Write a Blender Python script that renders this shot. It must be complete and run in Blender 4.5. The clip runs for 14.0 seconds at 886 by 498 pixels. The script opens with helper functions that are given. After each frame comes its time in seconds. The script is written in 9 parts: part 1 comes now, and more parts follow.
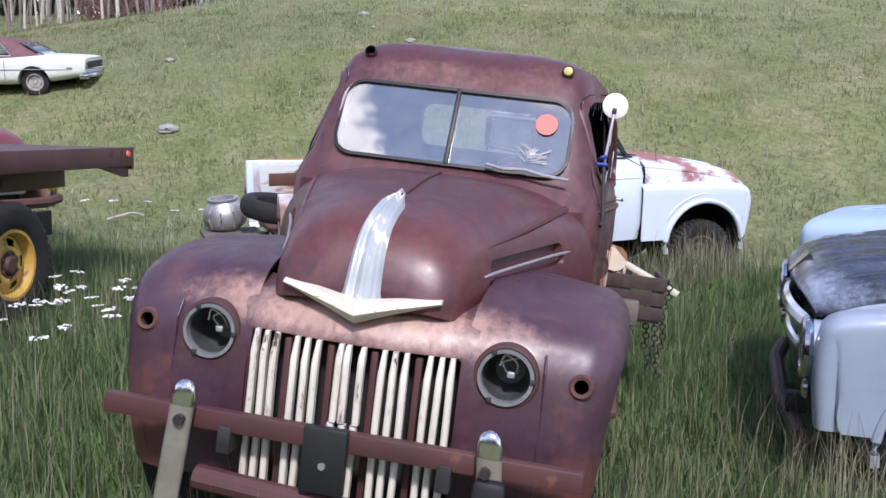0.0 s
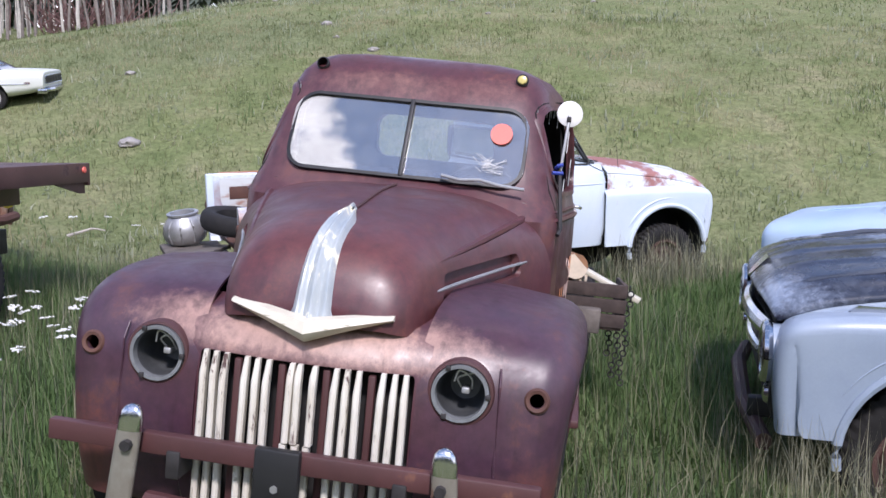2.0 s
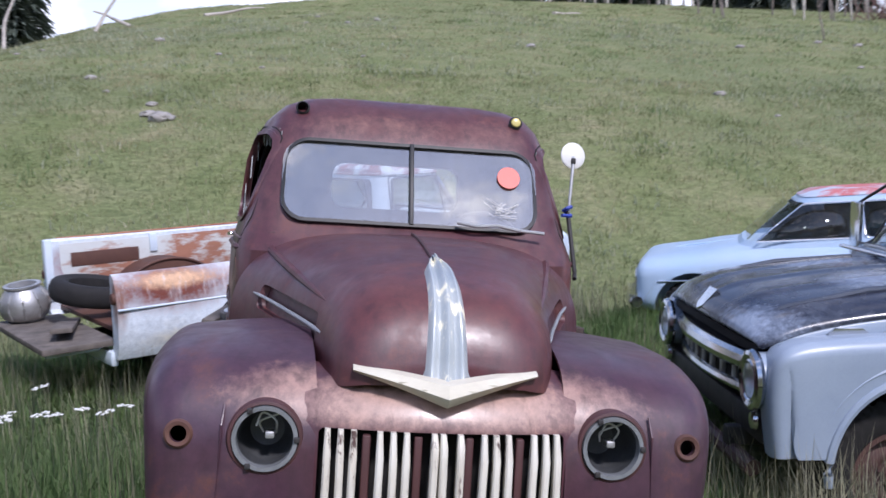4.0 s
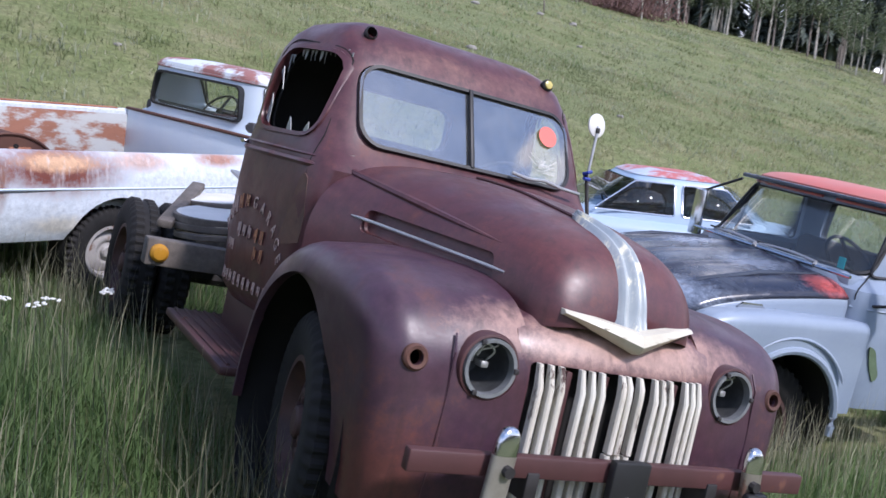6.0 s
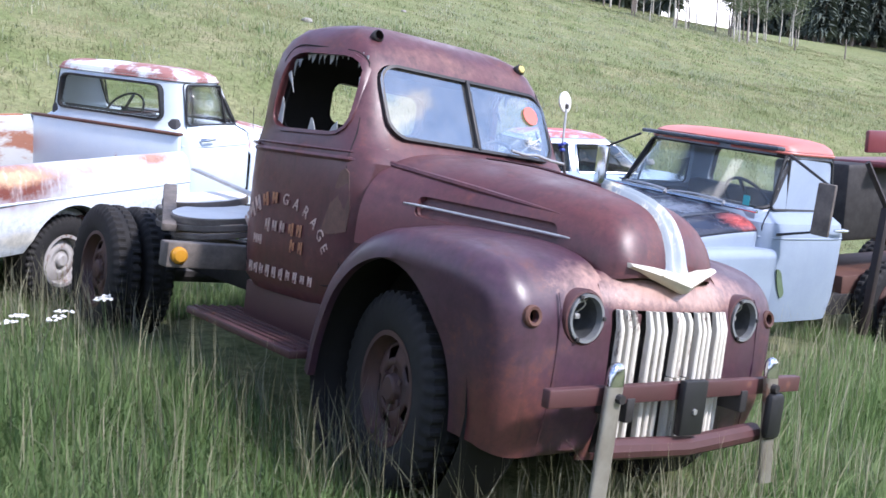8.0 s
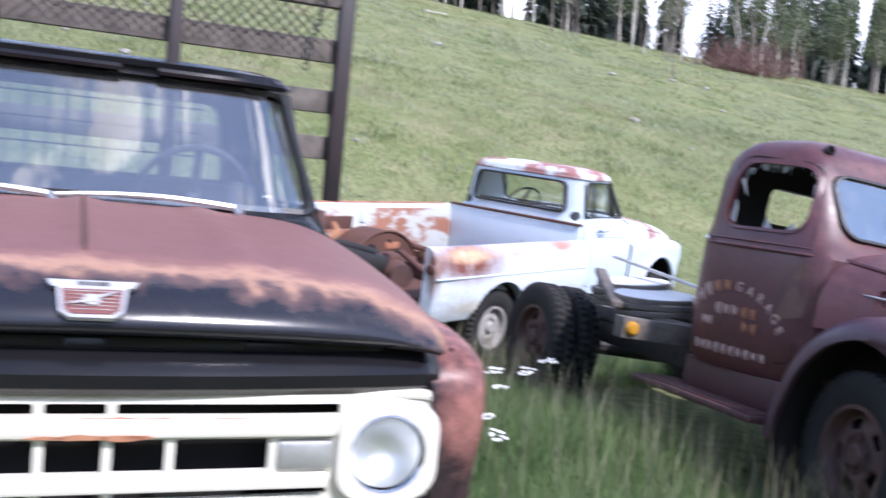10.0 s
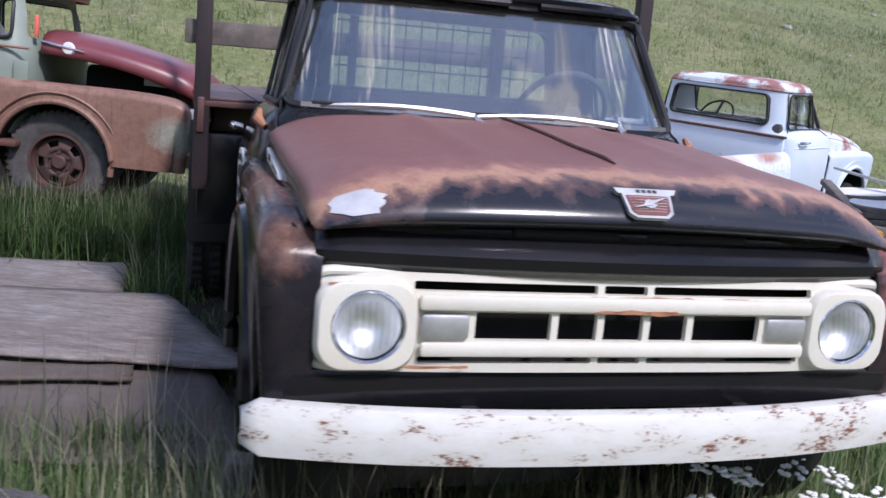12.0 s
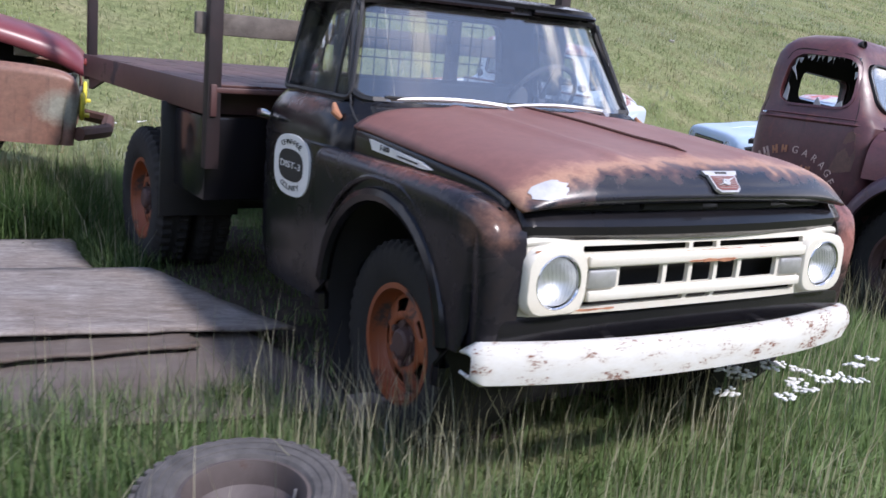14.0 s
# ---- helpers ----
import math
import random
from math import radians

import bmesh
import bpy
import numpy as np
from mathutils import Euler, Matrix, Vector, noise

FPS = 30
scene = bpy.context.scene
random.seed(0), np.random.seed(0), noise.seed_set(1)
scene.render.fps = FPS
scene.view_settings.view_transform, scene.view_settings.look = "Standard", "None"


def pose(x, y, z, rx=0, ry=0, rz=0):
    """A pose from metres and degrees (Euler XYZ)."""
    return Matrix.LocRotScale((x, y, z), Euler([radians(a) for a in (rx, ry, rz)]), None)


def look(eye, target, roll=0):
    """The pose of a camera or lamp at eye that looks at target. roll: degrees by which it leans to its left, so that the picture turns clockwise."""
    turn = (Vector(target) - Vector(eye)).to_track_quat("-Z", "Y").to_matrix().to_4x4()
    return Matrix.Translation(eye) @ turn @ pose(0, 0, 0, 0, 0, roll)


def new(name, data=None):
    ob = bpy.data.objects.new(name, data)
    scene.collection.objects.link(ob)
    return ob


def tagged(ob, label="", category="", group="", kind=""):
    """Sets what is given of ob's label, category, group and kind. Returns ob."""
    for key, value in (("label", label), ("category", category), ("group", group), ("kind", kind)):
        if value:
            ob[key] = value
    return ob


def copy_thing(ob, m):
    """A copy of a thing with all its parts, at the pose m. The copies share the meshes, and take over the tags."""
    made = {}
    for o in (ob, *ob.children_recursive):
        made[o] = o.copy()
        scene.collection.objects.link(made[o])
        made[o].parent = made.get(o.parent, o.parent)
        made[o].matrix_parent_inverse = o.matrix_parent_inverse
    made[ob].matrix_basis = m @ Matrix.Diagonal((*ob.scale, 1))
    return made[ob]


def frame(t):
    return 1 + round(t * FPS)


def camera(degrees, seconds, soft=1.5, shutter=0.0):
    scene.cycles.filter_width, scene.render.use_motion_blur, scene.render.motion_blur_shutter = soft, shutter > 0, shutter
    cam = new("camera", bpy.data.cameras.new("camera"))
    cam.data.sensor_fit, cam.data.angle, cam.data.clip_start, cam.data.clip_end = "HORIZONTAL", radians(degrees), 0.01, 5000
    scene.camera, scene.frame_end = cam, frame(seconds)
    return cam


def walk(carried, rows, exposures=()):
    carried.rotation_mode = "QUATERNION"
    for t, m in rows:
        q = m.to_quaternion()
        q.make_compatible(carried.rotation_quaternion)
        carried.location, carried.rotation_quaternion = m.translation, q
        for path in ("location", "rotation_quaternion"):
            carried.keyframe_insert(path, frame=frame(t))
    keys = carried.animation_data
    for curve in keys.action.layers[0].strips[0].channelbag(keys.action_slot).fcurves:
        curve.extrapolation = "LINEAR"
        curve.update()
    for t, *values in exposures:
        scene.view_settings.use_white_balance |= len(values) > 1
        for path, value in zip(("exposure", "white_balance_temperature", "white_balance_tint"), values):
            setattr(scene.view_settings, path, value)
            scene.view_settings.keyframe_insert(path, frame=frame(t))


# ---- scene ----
cam = camera(50.0, 14.0, shutter=0.35)
PATH = [
    (0, (0.93, 0.547, 1.695), (0.584, 2.505, 1.488), -0.2),
    (0.5, (0.949, 0.583, 1.686), (0.623, 2.545, 1.478), -0.2),
    (1, (0.968, 0.604, 1.698), (0.663, 2.571, 1.497), -0.8),
    (1.5, (0.972, 0.607, 1.72), (0.684, 2.578, 1.541), -0.8),
    (2, (0.991, 0.614, 1.714), (0.705, 2.584, 1.521), -1.3),
    (2.2, (0.978, 0.616, 1.71), (0.697, 2.586, 1.503), -1.0),
    (4.3, (-0.612, 0.913, 1.744), (-0.198, 2.868, 1.655), -0.5),
    (4.5, (-0.789, 0.945, 1.77), (-0.265, 2.868, 1.601), 2.7),
    (5, (-1.217, 1.086, 1.757), (-0.533, 2.956, 1.567), 1.9),
    (5.5, (-1.69, 1.129, 1.775), (-0.908, 2.955, 1.536), 2.2),
    (6, (-2.149, 1.17, 1.805), (-1.223, 2.924, 1.554), 6.5),
    (6.5, (-2.506, 1.262, 1.816), (-1.419, 2.921, 1.556), 4.9),
    (7, (-2.877, 1.251, 1.858), (-1.662, 2.814, 1.571), 1.6),
    (7.2, (-3.01, 1.263, 1.878), (-1.753, 2.791, 1.589), 2.0),
    (9.3, (-4.137, 1.228, 1.827), (-3.055, 2.885, 1.54), 1.7),
    (9.5, (-4.373, 1.169, 1.885), (-3.355, 2.871, 1.63), 1.9),
    (10, (-4.78, 0.944, 1.851), (-4.033, 2.794, 1.716), 3.8),
    (10.5, (-5.114, 0.991, 1.844), (-4.653, 2.933, 1.716), 1.9),
    (11, (-5.327, 0.905, 1.843), (-4.956, 2.86, 1.643), 2.5),
    (11.5, (-5.589, 0.793, 1.81), (-5.17, 2.714, 1.444), 4.8),
    (12, (-5.969, 0.778, 1.83), (-5.43, 2.675, 1.501), 3.0),
    (12.5, (-6.421, 0.704, 1.882), (-5.838, 2.574, 1.476), 3.3),
    (13, (-6.804, 0.679, 1.931), (-6.026, 2.487, 1.58), 5.5),
    (13.5, (-7.199, 0.708, 1.957), (-6.168, 2.381, 1.589), 4.6),
    (14, (-7.627, 0.659, 1.991), (-6.555, 2.297, 1.58), 3.3),
]
EXPOSURES = [(0, 0.82, 6380, 22), (2.2, 0.82, 6330, 22), (4.5, 0.56, 6150, 22), (7, 1.02, 6200, 20), (9, 1.56, 6150, 20), (9.6, 1.56, 6150, 20), (10.2, 1.16, 6100, 21), (10.6, 1.06, 6130, 21), (11, 0.84, 6180, 22), (12, 0.70, 6250, 22), (12.7, 0.76, 6350, 22), (14, 0.98, 6420, 20)]
walk(cam, [(t, look(e, g, r)) for t, e, g, r in PATH], EXPOSURES)


# ---- world ----
SKY_TURN = radians(160)
world = bpy.data.worlds.new("world")
scene.world = world
world.use_nodes = True
wn = world.node_tree
wn.nodes.clear()
w_out = wn.nodes.new("ShaderNodeOutputWorld")
w_bg = wn.nodes.new("ShaderNodeBackground")
w_sky = wn.nodes.new("ShaderNodeTexSky")
w_sky.sky_type, w_sky.sun_disc = "NISHITA", False
w_sky.sun_elevation, w_sky.sun_rotation = radians(45), SKY_TURN
w_sky.dust_density = 0.25
# broken cumulus over the blue
w_tc = wn.nodes.new("ShaderNodeTexCoord")
w_map = wn.nodes.new("ShaderNodeMapping")
w_map.inputs["Scale"].default_value = (1.0, 1.0, 1.4)
w_map.inputs["Location"].default_value = (1.7, 4.2, 0.9)
w_noise = wn.nodes.new("ShaderNodeTexNoise")
w_noise.inputs["Scale"].default_value, w_noise.inputs["Detail"].default_value = 6.2, 8
w_noise.inputs["Roughness"].default_value = 0.58
w_ramp = wn.nodes.new("ShaderNodeValToRGB")
w_ramp.color_ramp.elements[0].position, w_ramp.color_ramp.elements[1].position = 0.565, 0.615
w_mix = wn.nodes.new("ShaderNodeMixRGB")
w_belly = wn.nodes.new("ShaderNodeTexNoise")
w_belly.inputs["Scale"].default_value, w_belly.inputs["Detail"].default_value = 4.5, 6
w_tone = wn.nodes.new("ShaderNodeValToRGB")
w_tone.color_ramp.elements[0].position, w_tone.color_ramp.elements[0].color = 0.40, (4.5, 4.7, 5.1, 1)
w_tone.color_ramp.elements[1].position, w_tone.color_ramp.elements[1].color = 0.62, (12.5, 12.6, 12.8, 1)
wn.links.new(w_map.outputs[0], w_belly.inputs["Vector"])
wn.links.new(w_belly.outputs["Fac"], w_tone.inputs[0])
wn.links.new(w_tone.outputs[0], w_mix.inputs["Color2"])
wn.links.new(w_tc.outputs["Generated"], w_map.inputs["Vector"])
wn.links.new(w_map.outputs[0], w_noise.inputs["Vector"])
wn.links.new(w_noise.outputs["Fac"], w_ramp.inputs[0])
# the clouds close up into white haze towards the horizon
w_sep = wn.nodes.new("ShaderNodeSeparateXYZ")
w_haze = wn.nodes.new("ShaderNodeMapRange")
w_haze.inputs["From Min"].default_value, w_haze.inputs["From Max"].default_value = 0.08, 0.42
w_haze.inputs["To Min"].default_value, w_haze.inputs["To Max"].default_value = 1.0, 0.0
w_max = wn.nodes.new("ShaderNodeMath")
w_max.operation = "MAXIMUM"
wn.links.new(w_tc.outputs["Generated"], w_sep.inputs[0])
wn.links.new(w_sep.outputs["Z"], w_haze.inputs["Value"])
wn.links.new(w_ramp.outputs[0], w_max.inputs[0])
wn.links.new(w_haze.outputs[0], w_max.inputs[1])
wn.links.new(w_max.outputs[0], w_mix.inputs["Fac"])
wn.links.new(w_sky.outputs[0], w_mix.inputs["Color1"])
wn.links.new(w_mix.outputs[0], w_bg.inputs["Color"])
wn.links.new(w_bg.outputs[0], w_out.inputs["Surface"])
w_bg.inputs["Strength"].default_value = 0.15

sun_data = bpy.data.lights.new("sun", "SUN")
sun_data.energy, sun_data.angle, sun_data.color = 2.40, radians(6), (1.0, 0.98, 0.95)
sun = new("sun", sun_data)
sun.matrix_world = look((3.87, -8.63, 11.31), (0, 2, 0))


# ---- materials ----
def rgba(c):
    return (c[0], c[1], c[2], 1.0)


def principled(name):
    m = bpy.data.materials.new(name)
    m.use_nodes = True
    return m, m.node_tree, m.node_tree.nodes["Principled BSDF"]


def coords(nt, scale=(1, 1, 1)):
    tc = nt.nodes.new("ShaderNodeTexCoord")
    mp = nt.nodes.new("ShaderNodeMapping")
    mp.inputs["Scale"].default_value = scale
    nt.links.new(tc.outputs["Object"], mp.inputs["Vector"])
    return mp.outputs[0]


def noise_node(nt, vec, scale, detail=5, rough=0.6, distort=0.0):
    n = nt.nodes.new("ShaderNodeTexNoise")
    n.inputs["Scale"].default_value, n.inputs["Detail"].default_value = scale, detail
    n.inputs["Roughness"].default_value, n.inputs["Distortion"].default_value = rough, distort
    nt.links.new(vec, n.inputs["Vector"])
    return n.outputs["Fac"]


def ramp(nt, fac, stops):
    r = nt.nodes.new("ShaderNodeValToRGB")
    e = r.color_ramp.elements
    while len(e) < len(stops):
        e.new(0.5)
    for k, (p, c) in zip(e, stops):
        k.position, k.color = p, rgba(c) if len(c) == 3 else c
    nt.links.new(fac, r.inputs[0])
    return r.outputs[0]


def mixed(nt, fac, a, b, kind="MIX"):
    n = nt.nodes.new("ShaderNodeMixRGB")
    n.blend_type = kind
    for socket, v in ((n.inputs[0], fac), (n.inputs[1], a), (n.inputs[2], b)):
        if hasattr(v, "is_linked") or hasattr(v, "links"):
            nt.links.new(v, socket)
        elif isinstance(v, (int, float)):
            socket.default_value = v
        else:
            socket.default_value = rgba(v)
    return n.outputs[0]


def bumped(nt, bsdf, height, strength=0.3, distance=0.01):
    b = nt.nodes.new("ShaderNodeBump")
    b.inputs["Strength"].default_value, b.inputs["Distance"].default_value = strength, distance
    nt.links.new(height, b.inputs["Height"])
    nt.links.new(b.outputs[0], bsdf.inputs["Normal"])


BW = ((0, 0, 0), (1, 1, 1))


def mask(nt, fac, lo, hi):
    return ramp(nt, fac, ((lo, BW[0]), (hi, BW[1])))


def paint(name, base, worn, rust=(0.16, 0.06, 0.03), amount=0.5, rough=0.45, scale=1.6, spots=9.0, metal=0.0, stretch=(1, 1, 1), sheen=0.5):
    """Weathered car paint: a broad fade between two tones and rust breaking through."""
    m, nt, b = principled(name)
    v = coords(nt, stretch)
    broad = noise_node(nt, v, scale, 6, 0.62, 0.4)
    fine = noise_node(nt, v, spots, 8, 0.7)
    grain = noise_node(nt, v, 90, 3, 0.6)
    col = mixed(nt, mask(nt, broad, 0.38, 0.66), base, worn)
    both = mixed(nt, 0.45, broad, fine)
    spot = mask(nt, both, 0.70 - 0.24 * amount, 0.74 - 0.22 * amount)
    rusty = mixed(nt, fine, rust, tuple(c * 1.9 for c in rust))
    col = mixed(nt, spot, col, rusty)
    col = mixed(nt, 0.10, col, mixed(nt, 1.0, col, grain, "MULTIPLY"))
    nt.links.new(col, b.inputs["Base Color"])
    r = nt.nodes.new("ShaderNodeMapRange")
    r.inputs["To Min"].default_value, r.inputs["To Max"].default_value = rough, min(0.95, rough + 0.35)
    nt.links.new(spot, r.inputs["Value"])
    nt.links.new(r.outputs[0], b.inputs["Roughness"])
    b.inputs["Metallic"].default_value = metal
    b.inputs["Specular IOR Level"].default_value = sheen
    bumped(nt, b, mixed(nt, 0.5, grain, fine), 0.12, 0.004)
    return m


def plain(name, color, rough=0.6, metal=0.0, vary=0.25, scale=6.0, bump=0.15):
    m, nt, b = principled(name)
    v = coords(nt)
    n = noise_node(nt, v, scale, 6, 0.65)
    f = noise_node(nt, v, scale * 12, 4, 0.6)
    lo = tuple(c * (1 - vary) for c in color)
    hi = tuple(min(1, c * (1 + vary)) for c in color)
    col = mixed(nt, mask(nt, n, 0.3, 0.7), lo, hi)
    nt.links.new(mixed(nt, 0.15, col, mixed(nt, 1.0, col, f, "MULTIPLY")), b.inputs["Base Color"])
    b.inputs["Roughness"].default_value, b.inputs["Metallic"].default_value = rough, metal
    bumped(nt, b, f, bump, 0.003)
    return m


def glass(name, tint=(0.9, 0.95, 0.95), rough=0.02, clear=0.75, gloss=0.08):
    """A thin dusty pane: mostly see-through, with a real gloss."""
    m = bpy.data.materials.new(name)
    m.use_nodes = True
    nt = m.node_tree
    nt.nodes.clear()
    out = nt.nodes.new("ShaderNodeOutputMaterial")
    tr = nt.nodes.new("ShaderNodeBsdfTransparent")
    tr.inputs[0].default_value = rgba(tint)
    gl = nt.nodes.new("ShaderNodeBsdfGlossy")
    gl.inputs["Roughness"].default_value = rough
    du = nt.nodes.new("ShaderNodeBsdfDiffuse")
    du.inputs[0].default_value = (0.55, 0.55, 0.52, 1)
    lw = nt.nodes.new("ShaderNodeLayerWeight")
    lw.inputs[0].default_value = 0.5
    fr = nt.nodes.new("ShaderNodeMath")
    fr.operation = "POWER"
    fr.inputs[1].default_value = 4.0
    nt.links.new(lw.outputs["Facing"], fr.inputs[0])
    mx = nt.nodes.new("ShaderNodeMixShader")
    mr = nt.nodes.new("ShaderNodeMapRange")
    mr.inputs["To Min"].default_value = gloss
    mr.inputs["To Max"].default_value = 1.0
    nt.links.new(fr.outputs[0], mr.inputs[0])
    dust = nt.nodes.new("ShaderNodeMixShader")
    v = coords(nt)
    nz = noise_node(nt, v, 7, 6, 0.65)
    d = nt.nodes.new("ShaderNodeMapRange")
    d.inputs["From Min"].default_value, d.inputs["From Max"].default_value = 0.35, 0.75
    d.inputs["To Min"].default_value, d.inputs["To Max"].default_value = 0.02, 1 - clear
    nt.links.new(nz, d.inputs[0])
    nt.links.new(d.outputs[0], dust.inputs[0])
    nt.links.new(tr.outputs[0], dust.inputs[1])
    nt.links.new(du.outputs[0], dust.inputs[2])
    nt.links.new(mr.outputs[0], mx.inputs[0])
    nt.links.new(dust.outputs[0], mx.inputs[1])
    nt.links.new(gl.outputs[0], mx.inputs[2])
    nt.links.new(mx.outputs[0], out.inputs[0])
    return m


MAT = {}


def aged(name, base, plum, faded, rust, dark, rough=0.34, shift=0.0, fields=()):
    """Old baked primer: broad clouds of plum and faded tone, rust bloom, dark run marks and fine pits."""
    m, nt, b = principled(name)
    v = coords(nt)
    run = coords(nt, (3.0, 3.0, 0.5))
    broad = noise_node(nt, v, 1.5, 4, 0.55, 0.6)
    mid = noise_node(nt, v, 4.2, 7, 0.66, 0.4)
    fine = noise_node(nt, v, 24, 8, 0.72)
    drip = noise_node(nt, run, 5.5, 5, 0.6)
    grain = noise_node(nt, v, 140, 3, 0.6)
    col = mixed(nt, mask(nt, broad, 0.36, 0.62), base, plum)
    bloom = mixed(nt, 0.5, mid, broad)
    col = mixed(nt, mask(nt, bloom, 0.53 - shift, 0.68 - shift), col, faded)
    col = mixed(nt, mask(nt, mixed(nt, 0.4, mid, fine), 0.55, 0.66), col, rust)
    # fades and rust blooms with a place of their own, alike on both sides
    for c, rad, tone, much in fields:
        tc = nt.nodes.new("ShaderNodeTexCoord")
        mv = nt.nodes.new("ShaderNodeMapping")
        mv.vector_type = "POINT"
        mv.inputs["Scale"].default_value = tuple(1 / q for q in rad)
        mv.inputs["Location"].default_value = tuple(-p / q for p, q in zip(c, rad))
        sp = nt.nodes.new("ShaderNodeSeparateXYZ")
        cb = nt.nodes.new("ShaderNodeCombineXYZ")
        ay = nt.nodes.new("ShaderNodeMath")
        ay.operation = "ABSOLUTE"
        nt.links.new(tc.outputs["Object"], sp.inputs[0])
        nt.links.new(sp.outputs["Y"], ay.inputs[0])
        nt.links.new(sp.outputs["X"], cb.inputs[0])
        nt.links.new(ay.outputs[0], cb.inputs[1])
        nt.links.new(sp.outputs["Z"], cb.inputs[2])
        nt.links.new(cb.outputs[0], mv.inputs["Vector"])
        ln = nt.nodes.new("ShaderNodeVectorMath")
        ln.operation = "LENGTH"
        nt.links.new(mv.outputs[0], ln.inputs[0])
        fall = nt.nodes.new("ShaderNodeMapRange")
        fall.inputs["From Min"].default_value, fall.inputs["From Max"].default_value = 0.2, 1.1
        fall.inputs["To Min"].default_value, fall.inputs["To Max"].default_value = 1.0, 0.0
        nt.links.new(ln.outputs["Value"], fall.inputs["Value"])
        speck = mixed(nt, 0.56, fall.outputs[0], mixed(nt, 0.5, mid, fine))
        col = mixed(nt, mixed(nt, 1.0, mask(nt, mixed(nt, 1.0, speck, mask(nt, fall.outputs[0], 0.0, 0.25), "MULTIPLY"), 0.42, 0.66), (much, much, much), "MULTIPLY"), col, tone)
    col = mixed(nt, mixed(nt, 1.0, mask(nt, drip, 0.54, 0.72), (0.6, 0.6, 0.6), "MULTIPLY"), col, dark)
    col = mixed(nt, 0.40, col, mixed(nt, 1.0, col, ramp(nt, fine, ((0.32, (0.45, 0.45, 0.45)), (0.66, (1.5, 1.45, 1.4)))), "MULTIPLY"))
    nt.links.new(col, b.inputs["Base Color"])
    r = nt.nodes.new("ShaderNodeMapRange")
    r.inputs["From Min"].default_value, r.inputs["From Max"].default_value = 0.35, 0.7
    r.inputs["To Min"].default_value, r.inputs["To Max"].default_value = rough - 0.06, rough + 0.24
    nt.links.new(mid, r.inputs["Value"])
    nt.links.new(r.outputs[0], b.inputs["Roughness"])
    b.inputs["Specular IOR Level"].default_value = 0.6
    bumped(nt, b, mixed(nt, 0.4, mixed(nt, 0.5, grain, fine), broad), 0.16, 0.006)
    return m


MAT["maroon"] = aged("maroon_primer", (0.090, 0.026, 0.029), (0.076, 0.027, 0.033), (0.125, 0.050, 0.050), (0.115, 0.037, 0.030), (0.045, 0.017, 0.020), 0.34, 0.0, (((-0.15, 0.15, 1.36), (0.45, 0.5, 0.22), (0.125, 0.036, 0.031), 0.6), ((-1.52, 0.2, 2.10), (0.22, 0.75, 0.14), (0.22, 0.115, 0.095), 0.55)))
MAT["fender"] = aged("plum_fender_primer", (0.066, 0.026, 0.036), (0.060, 0.029, 0.047), (0.100, 0.044, 0.050), (0.105, 0.040, 0.032), (0.035, 0.018, 0.022), 0.36, 0.0, (((0.05, 0.35, 1.08), (0.30, 0.45, 0.13), (0.36, 0.22, 0.18), 0.85), ((-0.02, 0.85, 0.50), (0.35, 0.30, 0.34), (0.15, 0.046, 0.030), 0.6)))
MAT["nose"] = aged("bleached_nose_primer", (0.082, 0.030, 0.040), (0.085, 0.038, 0.048), (0.15, 0.065, 0.06), (0.17, 0.06, 0.035), (0.05, 0.024, 0.026), 0.34, 0.0, (((0.08, 0.1, 1.06), (0.30, 0.6, 0.12), (0.42, 0.27, 0.22), 0.9),))
MAT["cowl_fade"] = aged("faded_cowl_primer", (0.13, 0.062, 0.045), (0.11, 0.055, 0.042), (0.19, 0.11, 0.075), (0.17, 0.07, 0.04), (0.05, 0.022, 0.02), 0.45)
MAT["maroon_dark"] = paint("maroon_shadowed_primer", (0.07, 0.03, 0.03), (0.10, 0.04, 0.04), (0.12, 0.05, 0.03), 0.4, 0.5, 2, 7)
MAT["black_truck"] = paint("black_enamel", (0.008, 0.008, 0.010), (0.013, 0.012, 0.014), (0.06, 0.028, 0.02), 0.30, 0.15, 1.8, 6, sheen=0.28)
MAT["white_paint"] = paint("cream_enamel", (0.72, 0.70, 0.62), (0.66, 0.62, 0.52), (0.32, 0.12, 0.05), 0.25, 0.38, 2.2, 7)
MAT["bumper_white"] = paint("chipped_white", (0.70, 0.70, 0.67), (0.62, 0.60, 0.54), (0.13, 0.05, 0.03), 0.63, 0.45, 13, 80, stretch=(1, 0.55, 1.5))
MAT["bar_white"] = paint("chipped_cream_bar", (0.72, 0.69, 0.60), (0.62, 0.57, 0.47), (0.06, 0.034, 0.030), 0.56, 0.5, 15, 60, stretch=(1, 1, 0.25))
MAT["pickup"] = paint("pale_blue_white", (0.58, 0.68, 0.78), (0.66, 0.73, 0.79), (0.26, 0.10, 0.06), 0.46, 0.36, 1.2, 3.6)
